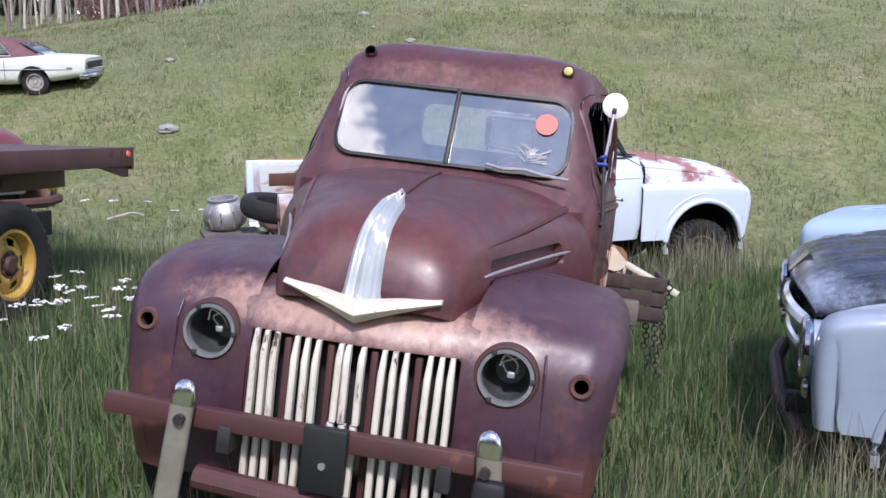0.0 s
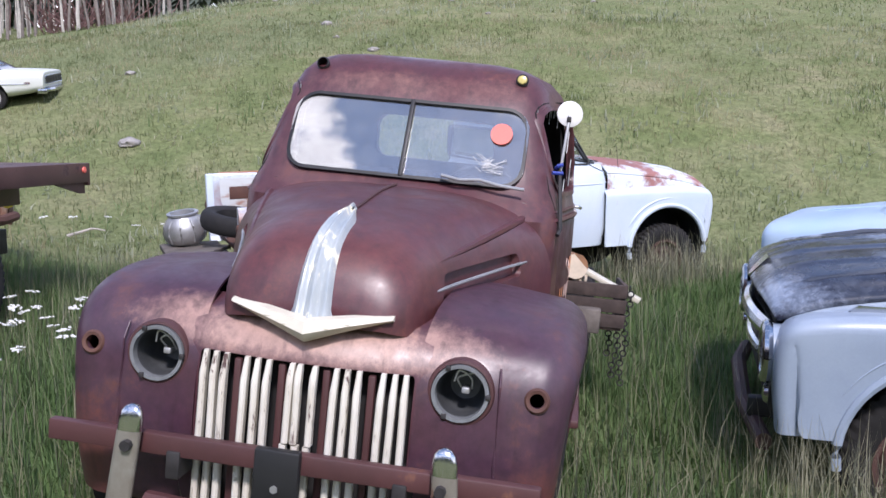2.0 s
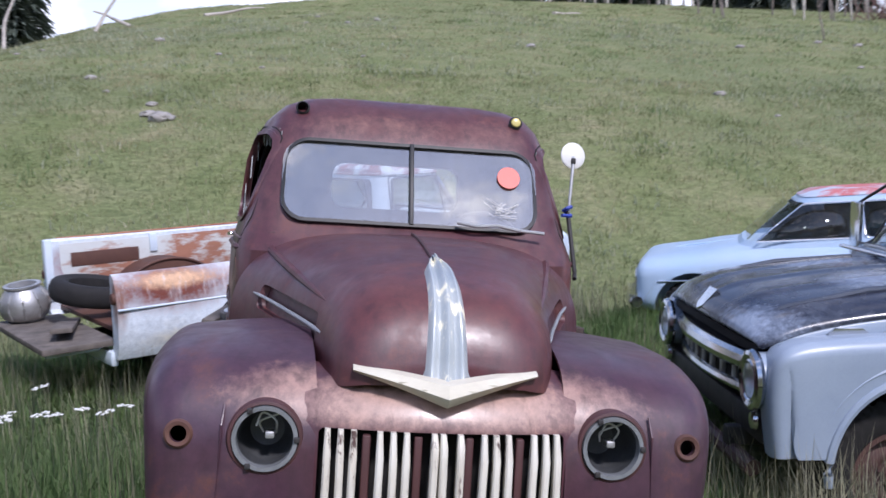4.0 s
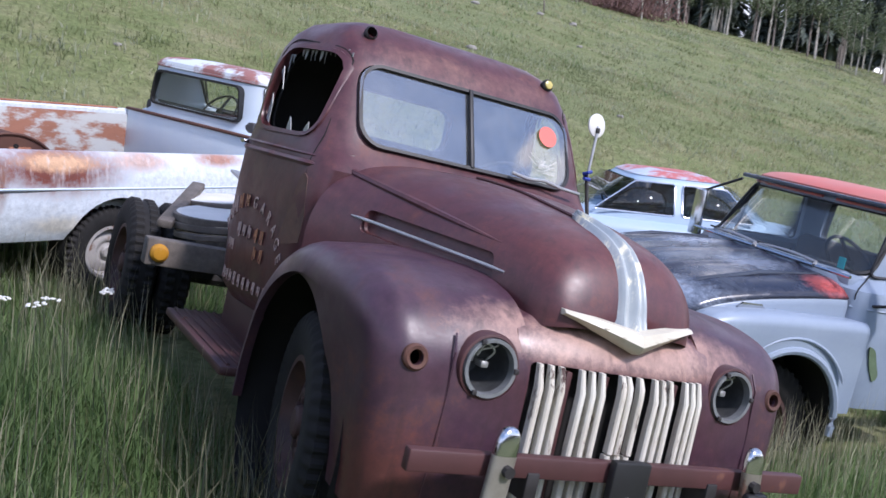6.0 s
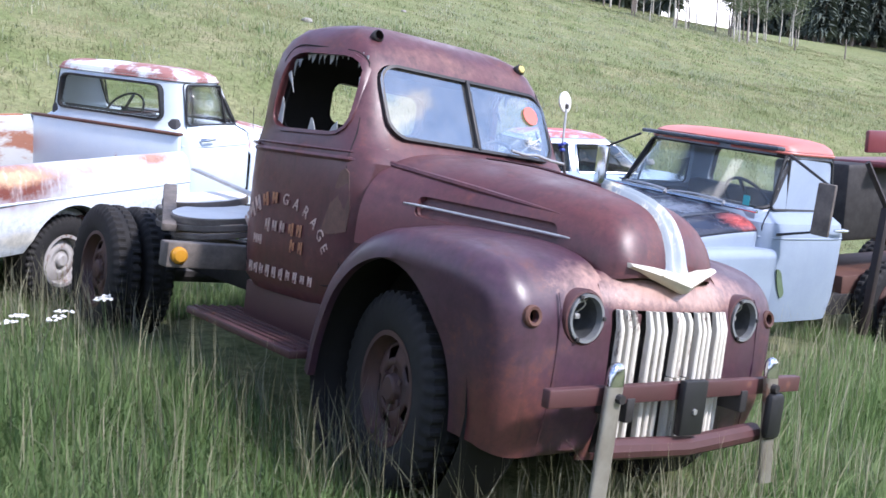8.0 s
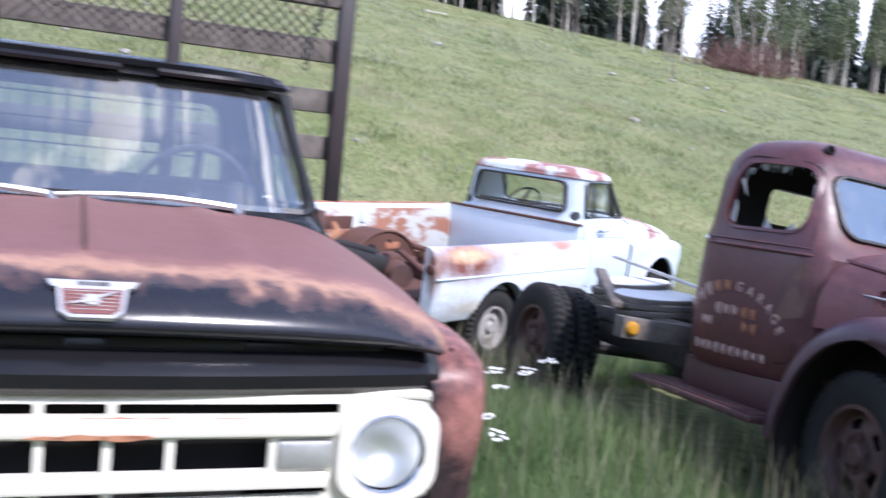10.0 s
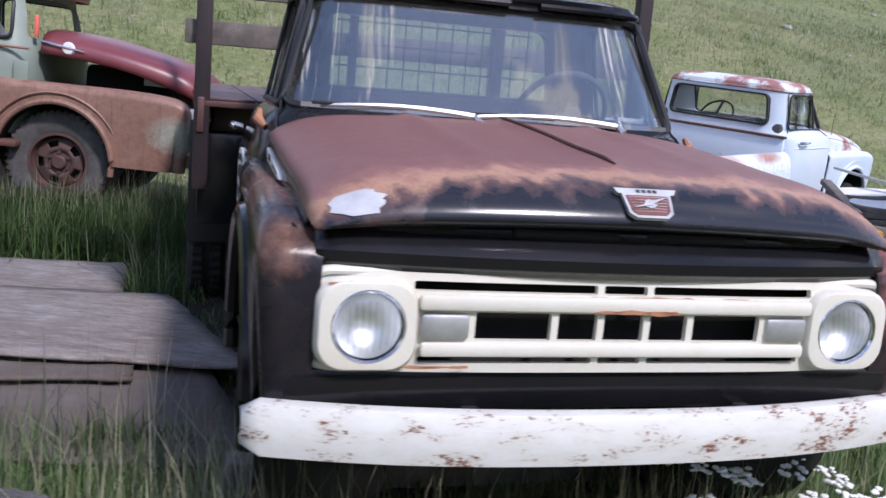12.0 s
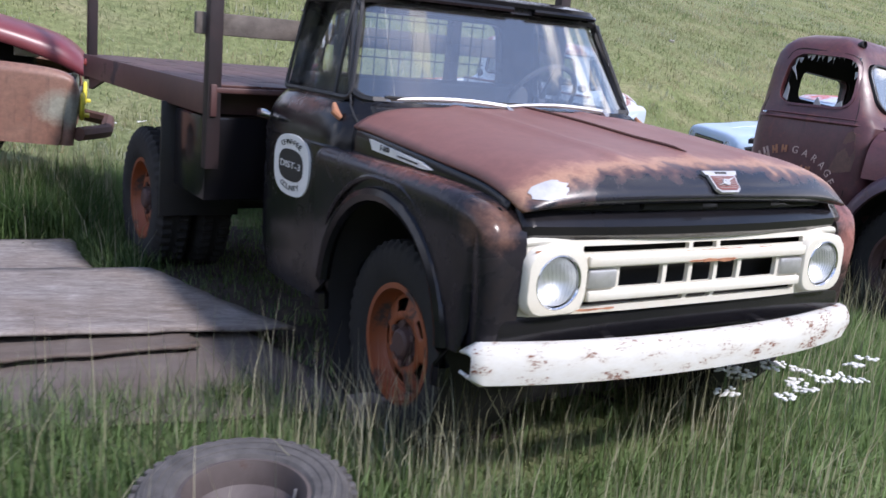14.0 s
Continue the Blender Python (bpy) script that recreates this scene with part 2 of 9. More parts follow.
MAT["pickup_bed"] = aged("pale_blue_bed_side", (0.62, 0.69, 0.77), (0.66, 0.72, 0.78), (0.72, 0.76, 0.78), (0.64, 0.68, 0.72), (0.60, 0.62, 0.64), 0.34, 0.0, (((-4.28, 0.97, 1.05), (0.86, 0.32, 0.30), (0.17, 0.045, 0.030), 1.0), ((-4.25, 0.97, 1.09), (0.52, 0.22, 0.105), (0.60, 0.37, 0.22), 0.95), ((-3.55, 0.95, 1.11), (0.40, 0.2, 0.13), (0.48, 0.32, 0.26), 0.9), ((-2.75, 0.93, 1.13), (0.40, 0.16, 0.10), (0.36, 0.17, 0.11), 0.95), ((-3.7, 0.95, 1.30), (0.9, 0.1, 0.03), (0.22, 0.09, 0.06), 0.9), ((-4.70, 0.95, 0.95), (0.10, 0.1, 0.35), (0.22, 0.10, 0.07), 0.9), ((-4.2, 0.98, 0.62), (0.5, 0.1, 0.12), (0.56, 0.52, 0.42), 0.7)))
MAT["pickup_top"] = paint("pale_blue_over_rust", (0.66, 0.72, 0.76), (0.70, 0.74, 0.76), (0.21, 0.095, 0.085), 1.05, 0.5, 1.1, 4.0)
MAT["grey_blue"] = paint("grey_blue_enamel", (0.26, 0.32, 0.41), (0.32, 0.385, 0.47), (0.14, 0.15, 0.16), 0.30, 0.34, 1.4, 5)
# dark hood paint; its pale blue patches are highlights put into the colour
MAT["hood_dark"] = paint("dark_hood_painted_gleam", (0.024, 0.028, 0.042), (0.07, 0.085, 0.115), (0.30, 0.36, 0.45), 0.36, 0.25, 1.2, 3, stretch=(0.6, 2.2, 1))
MAT["red_roof"] = paint("faded_red_roof", (0.62, 0.15, 0.12), (0.55, 0.20, 0.17), (0.42, 0.40, 0.42), 0.45, 0.45, 1.6, 4)
MAT["sedan"] = paint("sky_blue_enamel", (0.38, 0.52, 0.68), (0.44, 0.55, 0.68), (0.30, 0.16, 0.14), 0.25, 0.35, 1.2, 5)
MAT["sedan_roof"] = paint("blue_roof_red_primer", (0.50, 0.57, 0.66), (0.52, 0.58, 0.66), (0.34, 0.10, 0.10), 0.95, 0.5, 1.4, 2.4)
MAT["green"] = paint("grey_green_enamel", (0.20, 0.25, 0.21), (0.26, 0.30, 0.25), (0.20, 0.09, 0.05), 0.45, 0.5, 1.5, 4)
MAT["wine_hood"] = paint("wine_red_hood", (0.15, 0.03, 0.04), (0.19, 0.05, 0.055), (0.16, 0.07, 0.04), 0.3, 0.35, 1.8, 6)
MAT["rust_fender"] = paint("rusting_fender", (0.24, 0.11, 0.07), (0.30, 0.16, 0.11), (0.22, 0.23, 0.20), 0.5, 0.6, 2, 4)
MAT["rust"] = paint("heavy_rust", (0.085, 0.036, 0.027), (0.12, 0.052, 0.034), (0.07, 0.035, 0.03), 0.5, 0.75, 3, 12)
MAT["bed_rust"] = paint("rusty_deck_steel", (0.075, 0.034, 0.033), (0.12, 0.058, 0.052), (0.035, 0.022, 0.022), 0.62, 0.48, 2.2, 9)
MAT["post_rust"] = paint("dark_rusty_post", (0.016, 0.012, 0.014), (0.032, 0.018, 0.020), (0.30, 0.28, 0.27), 0.30, 0.55, 3, 6)
MAT["car_white"] = paint("white_enamel", (0.74, 0.76, 0.72), (0.70, 0.72, 0.66), (0.35, 0.25, 0.15), 0.1, 0.3, 1.5, 5)
MAT["patch_rust"] = paint("orange_primer_patch", (0.42, 0.20, 0.11), (0.36, 0.13, 0.07), (0.16, 0.06, 0.035), 0.6, 0.7, 5, 12)
MAT["vinyl"] = plain("faded_vinyl_top", (0.16, 0.07, 0.08), 0.7)
MAT["chrome"] = plain("tarnished_chrome", (0.62, 0.63, 0.65), 0.16, 1.0, 0.12, 9, 0.05)
MAT["alu"] = plain("dull_cast_metal", (0.50, 0.50, 0.50), 0.45, 0.7, 0.2, 8)
MAT["steel_dark"] = plain("dark_greasy_steel", (0.035, 0.032, 0.032), 0.6, 0.2, 0.4, 10)
MAT["black"] = plain("black_rubber_strip", (0.015, 0.015, 0.016), 0.5)
MAT["interior"] = plain("dim_interior_trim", (0.06, 0.06, 0.065), 0.8, 0, 0.3)
# near-black that paints in the shade of openings, recesses and gaps
MAT["void"] = plain("painted_depth_shade", (0.012, 0.011, 0.011), 0.9)
MAT["tyre"] = plain("weathered_tyre_rubber", (0.013, 0.012, 0.012), 0.85, 0, 0.35, 14, 0.5)
MAT["tyre_grey"] = plain("dusty_grey_tyre_rubber", (0.085, 0.08, 0.078), 0.9, 0, 0.35, 14, 0.5)
MAT["orange"] = paint("orange_wheel_enamel", (0.28, 0.072, 0.022), (0.20, 0.056, 0.024), (0.04, 0.026, 0.022), 0.66, 0.5, 4, 10)
MAT["yellow"] = paint("ochre_wheel_enamel", (0.50, 0.33, 0.06), (0.45, 0.27, 0.06), (0.10, 0.05, 0.03), 0.5, 0.55, 4, 9)
MAT["rim_rust"] = paint("rusty_rim", (0.06, 0.034, 0.032), (0.10, 0.048, 0.038), (0.05, 0.03, 0.03), 0.5, 0.65, 5, 12)
MAT["rim_grey"] = paint("grey_white_rim", (0.42, 0.40, 0.38), (0.30, 0.28, 0.27), (0.12, 0.07, 0.05), 0.6, 0.6, 6, 14)
MAT["wood_grey"] = plain("weathered_grey_timber", (0.14, 0.12, 0.105), 0.85, 0, 0.4, 9, 0.6)
MAT["wood_cut"] = plain("pale_sawn_wood", (0.60, 0.50, 0.38), 0.75, 0, 0.18, 7)
MAT["wood_white"] = plain("bleached_disc_face", (0.80, 0.78, 0.74), 0.7, 0, 0.08, 5)
MAT["ply"] = plain("weathered_plywood", (0.25, 0.22, 0.205), 0.9, 0, 0.3, 5, 0.5)
MAT["amber"] = plain("amber_lens", (0.50, 0.24, 0.025), 0.25, 0, 0.1)
MAT["lamp_yellow"] = plain("yellow_lens", (0.60, 0.50, 0.16), 0.25, 0, 0.1)
MAT["red_sticker"] = plain("red_sticker_film", (0.85, 0.16, 0.12), 0.5, 0, 0.05)
MAT["sticker_white"] = plain("white_decal", (0.75, 0.75, 0.73), 0.5, 0, 0.06)
MAT["sticker_black"] = plain("black_decal", (0.02, 0.02, 0.022), 0.5, 0, 0.05)
MAT["faded_letter"] = paint("faded_door_lettering", (0.56, 0.42, 0.37), (0.42, 0.27, 0.23), (0.105, 0.033, 0.03), 0.62, 0.6, 9, 24)
MAT["orange_letter"] = paint("faded_orange_lettering", (0.48, 0.22, 0.11), (0.34, 0.14, 0.08), (0.105, 0.033, 0.03), 0.55, 0.6, 9, 20)
MAT["mirror_white"] = plain("white_mirror_back", (0.78, 0.77, 0.74), 0.4, 0, 0.08)
MAT["blue_tie"] = plain("blue_cord", (0.03, 0.06, 0.35), 0.6)
MAT["pane"] = glass("dusty_windscreen", (0.92, 0.95, 0.95), 0.03, 0.88, 0.27)
MAT["pane_wide"] = glass("clean_windscreen", (0.90, 0.93, 0.95), 0.012, 0.97, 0.17)
MAT["pane_clear"] = glass("old_window_glass", (0.955, 0.975, 0.97), 0.02, 0.97, 0.04)
MAT["lens"] = glass("headlamp_glass", (0.95, 0.96, 0.96), 0.05, 0.92)
MAT["bucket"] = plain("grimy_bucket_metal", (0.10, 0.105, 0.11), 0.5, 0.5, 0.3, 9)
MAT["bucket_rim"] = plain("grey_bucket_rim", (0.22, 0.23, 0.235), 0.5, 0.3, 0.25, 12)
MAT["shard"] = plain("dusty_glass_shard", (0.36, 0.38, 0.39), 0.3, 0, 0.15)
MAT["mirror"] = plain("reflector_silver", (0.88, 0.89, 0.90), 0.42, 1.0, 0.03)


# ---- mesh tools ----
def finish(name, bm, mat, smooth=35):
    me = bpy.data.meshes.new(name)
    bm.normal_update()
    bm.to_mesh(me)
    bm.free()
    if smooth:
        me.shade_smooth()
        me.set_sharp_from_angle(angle=radians(smooth))
    me.materials.append(MAT[mat] if isinstance(mat, str) else mat)
    return me


def part(name, bm, mat, parent, label="", smooth=35, at=None):
    ob = new(name, finish(name, bm, mat, smooth))
    if parent is not None:
        ob.parent = parent
    if at is not None:
        ob.matrix_basis = at
    if label:
        ob["label"] = label
    return ob


def thing(name, label, category, m, group="", kind=""):
    ob = new(name)
    ob.matrix_world = m
    return tagged(ob, label, category, group, kind)


def stand(x, y, z, heading, pitch=0.0, roll=0.0):
    """A vehicle's pose: nose along the heading, pitch lifts the nose, roll lifts its left side."""
    return Matrix.Translation((x, y, z)) @ pose(0, 0, 0, 0, 0, heading) @ pose(0, 0, 0, 0, -pitch, 0) @ pose(0, 0, 0, roll, 0, 0)


def box(bm, c, s, bevel=0.0, m=None, seg=2):
    r = bmesh.ops.create_cube(bm, size=1.0, matrix=(m or Matrix()) @ Matrix.Translation(c) @ Matrix.Diagonal((*s, 1)))
    if bevel:
        es = list({e for v in r["verts"] for e in v.link_edges})
        bmesh.ops.bevel(bm, geom=es, offset=bevel, segments=seg, affect="EDGES", profile=0.5)
    return bm


def boxed(c, s, bevel=0.0, m=None):
    return box(bmesh.new(), c, s, bevel, m)


def rod(bm, a, b, r, seg=10, r2=None):
    a, b = Vector(a), Vector(b)
    d = b - a
    m = Matrix.Translation((a + b) / 2) @ d.to_track_quat("Z", "Y").to_matrix().to_4x4()
    bmesh.ops.create_cone(bm, cap_ends=True, segments=seg, radius1=r, radius2=r if r2 is None else r2, depth=d.length, matrix=m)
    return bm


def tube(bm, pts, r, seg=8):
    """A round bar through points."""
    pts = [Vector(p) for p in pts]
    rings = []
    for i, p in enumerate(pts):
        d = (pts[min(i + 1, len(pts) - 1)] - pts[max(i - 1, 0)]).normalized()
        q = d.to_track_quat("Z", "Y")
        rr = r[i] if isinstance(r, (list, tuple)) else r
        rings.append([bm.verts.new(p + q @ Vector((rr * math.cos(a), rr * math.sin(a), 0))) for a in np.linspace(0, 2 * math.pi, seg, endpoint=False)])
    for a, b in zip(rings, rings[1:]):
        for k in range(seg):
            bm.faces.new((a[k], a[(k + 1) % seg], b[(k + 1) % seg], b[k]))
    bm.faces.new(rings[0][::-1])
    bm.faces.new(rings[-1])
    return bm


def lathe(bm, profile, seg=32, m=None):
    """Turns (radius, height) pairs round z."""
    m = m or Matrix()
    rings = []
    for r, h in profile:
        if r < 1e-6:
            rings.append([bm.verts.new(m @ Vector((0, 0, h)))])
        else:
            rings.append([bm.verts.new(m @ Vector((r * math.cos(a), r * math.sin(a), h))) for a in np.linspace(0, 2 * math.pi, seg, endpoint=False)])
    for a, b in zip(rings, rings[1:]):
        for k in range(seg):
            j = (k + 1) % seg
            if len(a) == 1 and len(b) > 1:
                bm.faces.new((a[0], b[j], b[k]))
            elif len(b) == 1 and len(a) > 1:
                bm.faces.new((a[k], a[j], b[0]))
            elif len(a) > 1:
                bm.faces.new((a[k], a[j], b[j], b[k]))
    bmesh.ops.recalc_face_normals(bm, faces=bm.faces)
    return bm


def grid(bm, rows, closed=False, cap=False):
    """A sheet through rows of points."""
    vs = [[bm.verts.new(p) for p in r] for r in rows]
    n = len(vs[0])
    for a, b in zip(vs, vs[1:]):
        for k in range(n if closed else n - 1):
            bm.faces.new((a[k], a[(k + 1) % n], b[(k + 1) % n], b[k]))
    if cap:
        bm.faces.new(vs[0][::-1])
        bm.faces.new(vs[-1])
    return bm


def spline(pts, n):
    """n points along a smooth curve through the given ones (Catmull-Rom)."""
    p = np.array(pts, float)
    p = np.vstack([2 * p[0] - p[1], p, 2 * p[-1] - p[-2]])
    out = []
    for u in np.linspace(0, len(pts) - 1 - 1e-9, n):
        i = int(u)
        f = u - i
        a, b, c, d = p[i : i + 4]
        out.append(0.5 * (2 * b + (c - a) * f + (2 * a - 5 * b + 4 * c - d) * f * f + (3 * b - a - 3 * c + d) * f**3))
    return np.array(out)


def prism(bm, outline, axis, lo, hi):
    """A solid with a flat outline, along one axis. Outline pairs are the two other axes in order."""
    def at(p, h):
        return {"x": (h, p[0], p[1]), "y": (p[0], h, p[1]), "z": (p[0], p[1], h)}[axis]
    a = [bm.verts.new(at(p, lo)) for p in outline]
    b = [bm.verts.new(at(p, hi)) for p in outline]
    n = len(a)
    bm.faces.new(a[::-1])
    bm.faces.new(b)
    for k in range(n):
        bm.faces.new((a[k], a[(k + 1) % n], b[(k + 1) % n], b[k]))
    bmesh.ops.recalc_face_normals(bm, faces=bm.faces)
    return bm


def rounded(x0, y0, x1, y1, r, seg=5):
    """Outline of a rounded rectangle."""
    out = []
    for cx, cy, a0 in ((x1 - r, y1 - r, 0), (x0 + r, y1 - r, 90), (x0 + r, y0 + r, 180), (x1 - r, y0 + r, 270)):
        for k in range(seg + 1):
            a = radians(a0 + 90 * k / seg)
            out.append((cx + r * math.cos(a), cy + r * math.sin(a)))
    return out


def soft_poly(corners, r, seg=4):
    """Outline of a polygon with rounded corners."""
    out = []
    n = len(corners)
    for i in range(n):
        p, c, q = (Vector(corners[k % n]) for k in (i - 1, i, i + 1))
        a = c + (p - c).normalized() * min(r, (p - c).length * 0.45)
        b = c + (q - c).normalized() * min(r, (q - c).length * 0.45)
        for k in range(seg + 1):
            f = k / seg
            out.append(tuple(a * (1 - f) ** 2 + c * 2 * f * (1 - f) + b * f * f))
    return out


def frame_ring(bm, outline, axis, lo, hi, width):
    """A flat band round an outline, with depth: trim, seals and bezels. width < 0 lies inside the outline."""
    c = np.mean(np.array(outline), axis=0)
    pts = np.array(outline)
    nxt, prv = np.roll(pts, -1, 0), np.roll(pts, 1, 0)
    d = nxt - prv
    nrm = np.stack([d[:, 1], -d[:, 0]], 1)
    nrm /= np.linalg.norm(nrm, axis=1)[:, None] + 1e-9
    if np.sum(nrm * (pts - c)) < 0:
        nrm = -nrm
    outer = pts + nrm * width

    def at(p, h):
        return {"x": (h, p[0], p[1]), "y": (p[0], h, p[1]), "z": (p[0], p[1], h)}[axis]
    rings = [[bm.verts.new(at(p, h)) for p in o] for o, h in ((pts, lo), (outer, lo), (outer, hi), (pts, hi))]
    n = len(pts)
    for a, b in zip(rings, rings[1:] + rings[:1]):
        for k in range(n):
            bm.faces.new((a[k], a[(k + 1) % n], b[(k + 1) % n], b[k]))
    bmesh.ops.recalc_face_normals(bm, faces=bm.faces)
    return bm


def carve(ob, cutters, thick=0.0, offset=-1.0, overlap=False):
    """Gives a sheet its thickness and cuts solid shapes out of it, for good."""
    if thick:
        s = ob.modifiers.new("thick", "SOLIDIFY")
        s.thickness, s.offset, s.use_even_offset = thick, offset, False
    made = []
    for bm in cutters:
        c = new("cutter", finish("cutter", bm, "void", 0))
        c.parent, c.matrix_basis = ob.parent, ob.matrix_basis
        k = ob.modifiers.new("cut", "BOOLEAN")
        k.operation, k.object, k.solver, k.use_self = "DIFFERENCE", c, "EXACT", overlap
        made.append(c)
    bpy.context.view_layer.update()
    me = bpy.data.meshes.new_from_object(ob.evaluated_get(bpy.context.evaluated_depsgraph_get()))
    old = ob.data
    ob.modifiers.clear()
    ob.data = me
    me.materials.clear()
    me.materials.append(old.materials[0])
    me.shade_smooth()
    me.set_sharp_from_angle(angle=radians(35))
    for c in made:
        bpy.data.objects.remove(c)
    return ob


def ring_z(x0, x1, w, z, n=4.0, seg=48):
    """A rounded-box outline at one height: rear x0, front x1, half width w."""
    out = []
    cx, a = (x0 + x1) / 2, (x1 - x0) / 2
    for k in range(seg):
        t = 2 * math.pi * (k + 0.5) / seg
        c, s = math.cos(t), math.sin(t)
        out.append((cx + a * math.copysign(abs(c) ** (2 / n), c), w * math.copysign(abs(s) ** (2 / n), s), z))
    return out


def side_y(prof, x, z, n):
    """Half width of a cab made of rounded outlines, at one length and height."""
    zs = [p[0] for p in prof]
    x0, x1, w = (np.interp(z, zs, [p[k] for p in prof]) for k in (1, 2, 3))
    u = min(0.995, abs(x - (x0 + x1) / 2) / ((x1 - x0) / 2))
    return w * (1 - u ** n) ** (1 / n)


def arch_x(x, w, zb, zt, n=2.6, seg=24, lean=0.0):
    """A hood-like arch across the vehicle at one x."""
    out = []
    for k in range(seg + 1):
        t = math.pi * k / seg
        c, s = math.cos(t), math.sin(t)
        out.append((x + lean * abs(s), w * math.copysign(abs(c) ** (2 / n), c), zb + (zt - zb) * abs(s) ** (2 / n)))
    return out


def text(name, body, size, parent, m, mat, depth=0.003, shear=0.0, space=1.0, label=""):
    cu = bpy.data.curves.new(name, "FONT")
    cu.body, cu.size, cu.extrude, cu.align_x, cu.align_y = body, size, depth, "CENTER", "CENTER"
    cu.shear, cu.space_character = shear, space
    tmp = new(name, cu)
    me = bpy.data.meshes.new_from_object(tmp.evaluated_get(bpy.context.evaluated_depsgraph_get()))
    bpy.data.objects.remove(tmp)
    me.materials.clear()
    me.materials.append(MAT[mat])
    ob = new(name, me)
    ob.parent, ob.matrix_basis = parent, m
    if label:
        ob["label"] = label
    return ob


# ---- ground ----
def smooth01(a):
    a = np.clip(a, 0, 1)
    return a * a * (3 - 2 * a)


def ground_z(x, y):
    """The field slopes down to the east; a hill rises behind the vehicles to a ridge."""
    x, y = np.asarray(x, float), np.asarray(y, float)
    flat = -0.10 - 0.06 * np.clip(x, -16, 14) + 0.03 * np.clip(y, -10, 14)
    run = np.clip(y - 10.5, 0, None)
    steep = 0.231 + 0.075 * np.exp(-(((x - 6) / 24.0) ** 2)) + 0.012 * np.exp(-(((x - 50) / 30.0) ** 2)) - 0.045 * smooth01((-x - 6) / 16)
    rise = steep * np.clip(run, 0, 44) * smooth01(run / 9 + 0.05)
    over = np.clip(run - 44, 0, None)
    rise = rise + 2.0 * (1 - np.exp(-over / 9.0)) - 0.05 * np.clip(over - 14, 0, 400)
    fine = 0.05 * np.sin(x * 0.9 + 1.3 * np.sin(y * 0.5)) * np.sin(y * 0.8 + 0.7) + 0.5 * np.sin(x * 0.07 + 2) * np.sin(y * 0.09) * smooth01((y - 14) / 20)
    mound = 0.42 * np.exp(-((x - 4.2) / 2.2) ** 2 - ((y - 9.0) / 1.3) ** 2)
    mound = mound + 0.34 * np.exp(-((x - 1.9) / 1.3) ** 2 - ((y - 10.7) / 1.1) ** 2)
    mound = mound + 0.22 * np.exp(-((x - 2.9) / 0.9) ** 2 - ((y - 9.3) / 0.7) ** 2)
    # wooded valley sides added behind and west, out of sight, to darken reflections
    valley = 22 * smooth01((-y - 22) / 70) + 16 * smooth01((-x - 60) / 60) * smooth01((50 - y) / 30)
    return flat + rise + fine + mound + valley


def ground_mesh():
    xs = np.unique(np.concatenate([np.linspace(-900, -60, 30), np.linspace(-60, -14, 47), np.linspace(-14, 8, 89), np.linspace(8, 70, 63), np.linspace(70, 900, 34)]))
    ys = np.unique(np.concatenate([np.linspace(-700, -10, 24), np.linspace(-10, 16, 105), np.linspace(16, 80, 90), np.linspace(80, 1200, 40)]))
    X, Y = np.meshgrid(xs, ys)
    Z = ground_z(X, Y)
    v = np.stack([X, Y, Z], -1).reshape(-1, 3)
    nx = len(xs)
    i, j = np.meshgrid(np.arange(nx - 1), np.arange(len(ys) - 1))
    a = (j * nx + i).ravel()
    f = np.stack([a, a + 1, a + nx + 1, a + nx], 1)
    me = bpy.data.meshes.new("ground")
    me.from_pydata(v.tolist(), [], f.tolist())
    me.shade_smooth()
    return me


def turf_material():
    m, nt, b = principled("meadow_turf")
    v = coords(nt)
    big = noise_node(nt, v, 0.11, 5, 0.6, 0.3)
    mid = noise_node(nt, v, 0.8, 6, 0.65, 0.4)
    fine = noise_node(nt, v, 9, 6, 0.7)
    col = ramp(nt, mid, ((0.30, (0.13, 0.165, 0.065)), (0.46, (0.175, 0.20, 0.088)), (0.60, (0.235, 0.235, 0.125)), (0.76, (0.33, 0.29, 0.185))))
    col = mixed(nt, mask(nt, big, 0.38, 0.68), col, ramp(nt, fine, ((0.3, (0.125, 0.16, 0.07)), (0.7, (0.215, 0.225, 0.125)))))
    col = mixed(nt, 0.55, col, mixed(nt, 1.0, col, ramp(nt, fine, ((0.3, (0.35, 0.35, 0.35)), (0.7, (1.5, 1.5, 1.4)))), "MULTIPLY"))
    nt.links.new(col, b.inputs["Base Color"])
    b.inputs["Roughness"].default_value = 0.95
    b.inputs["Specular IOR Level"].default_value = 0.1
    bumped(nt, b, mixed(nt, 0.5, fine, mid), 0.9, 0.12)
    return m


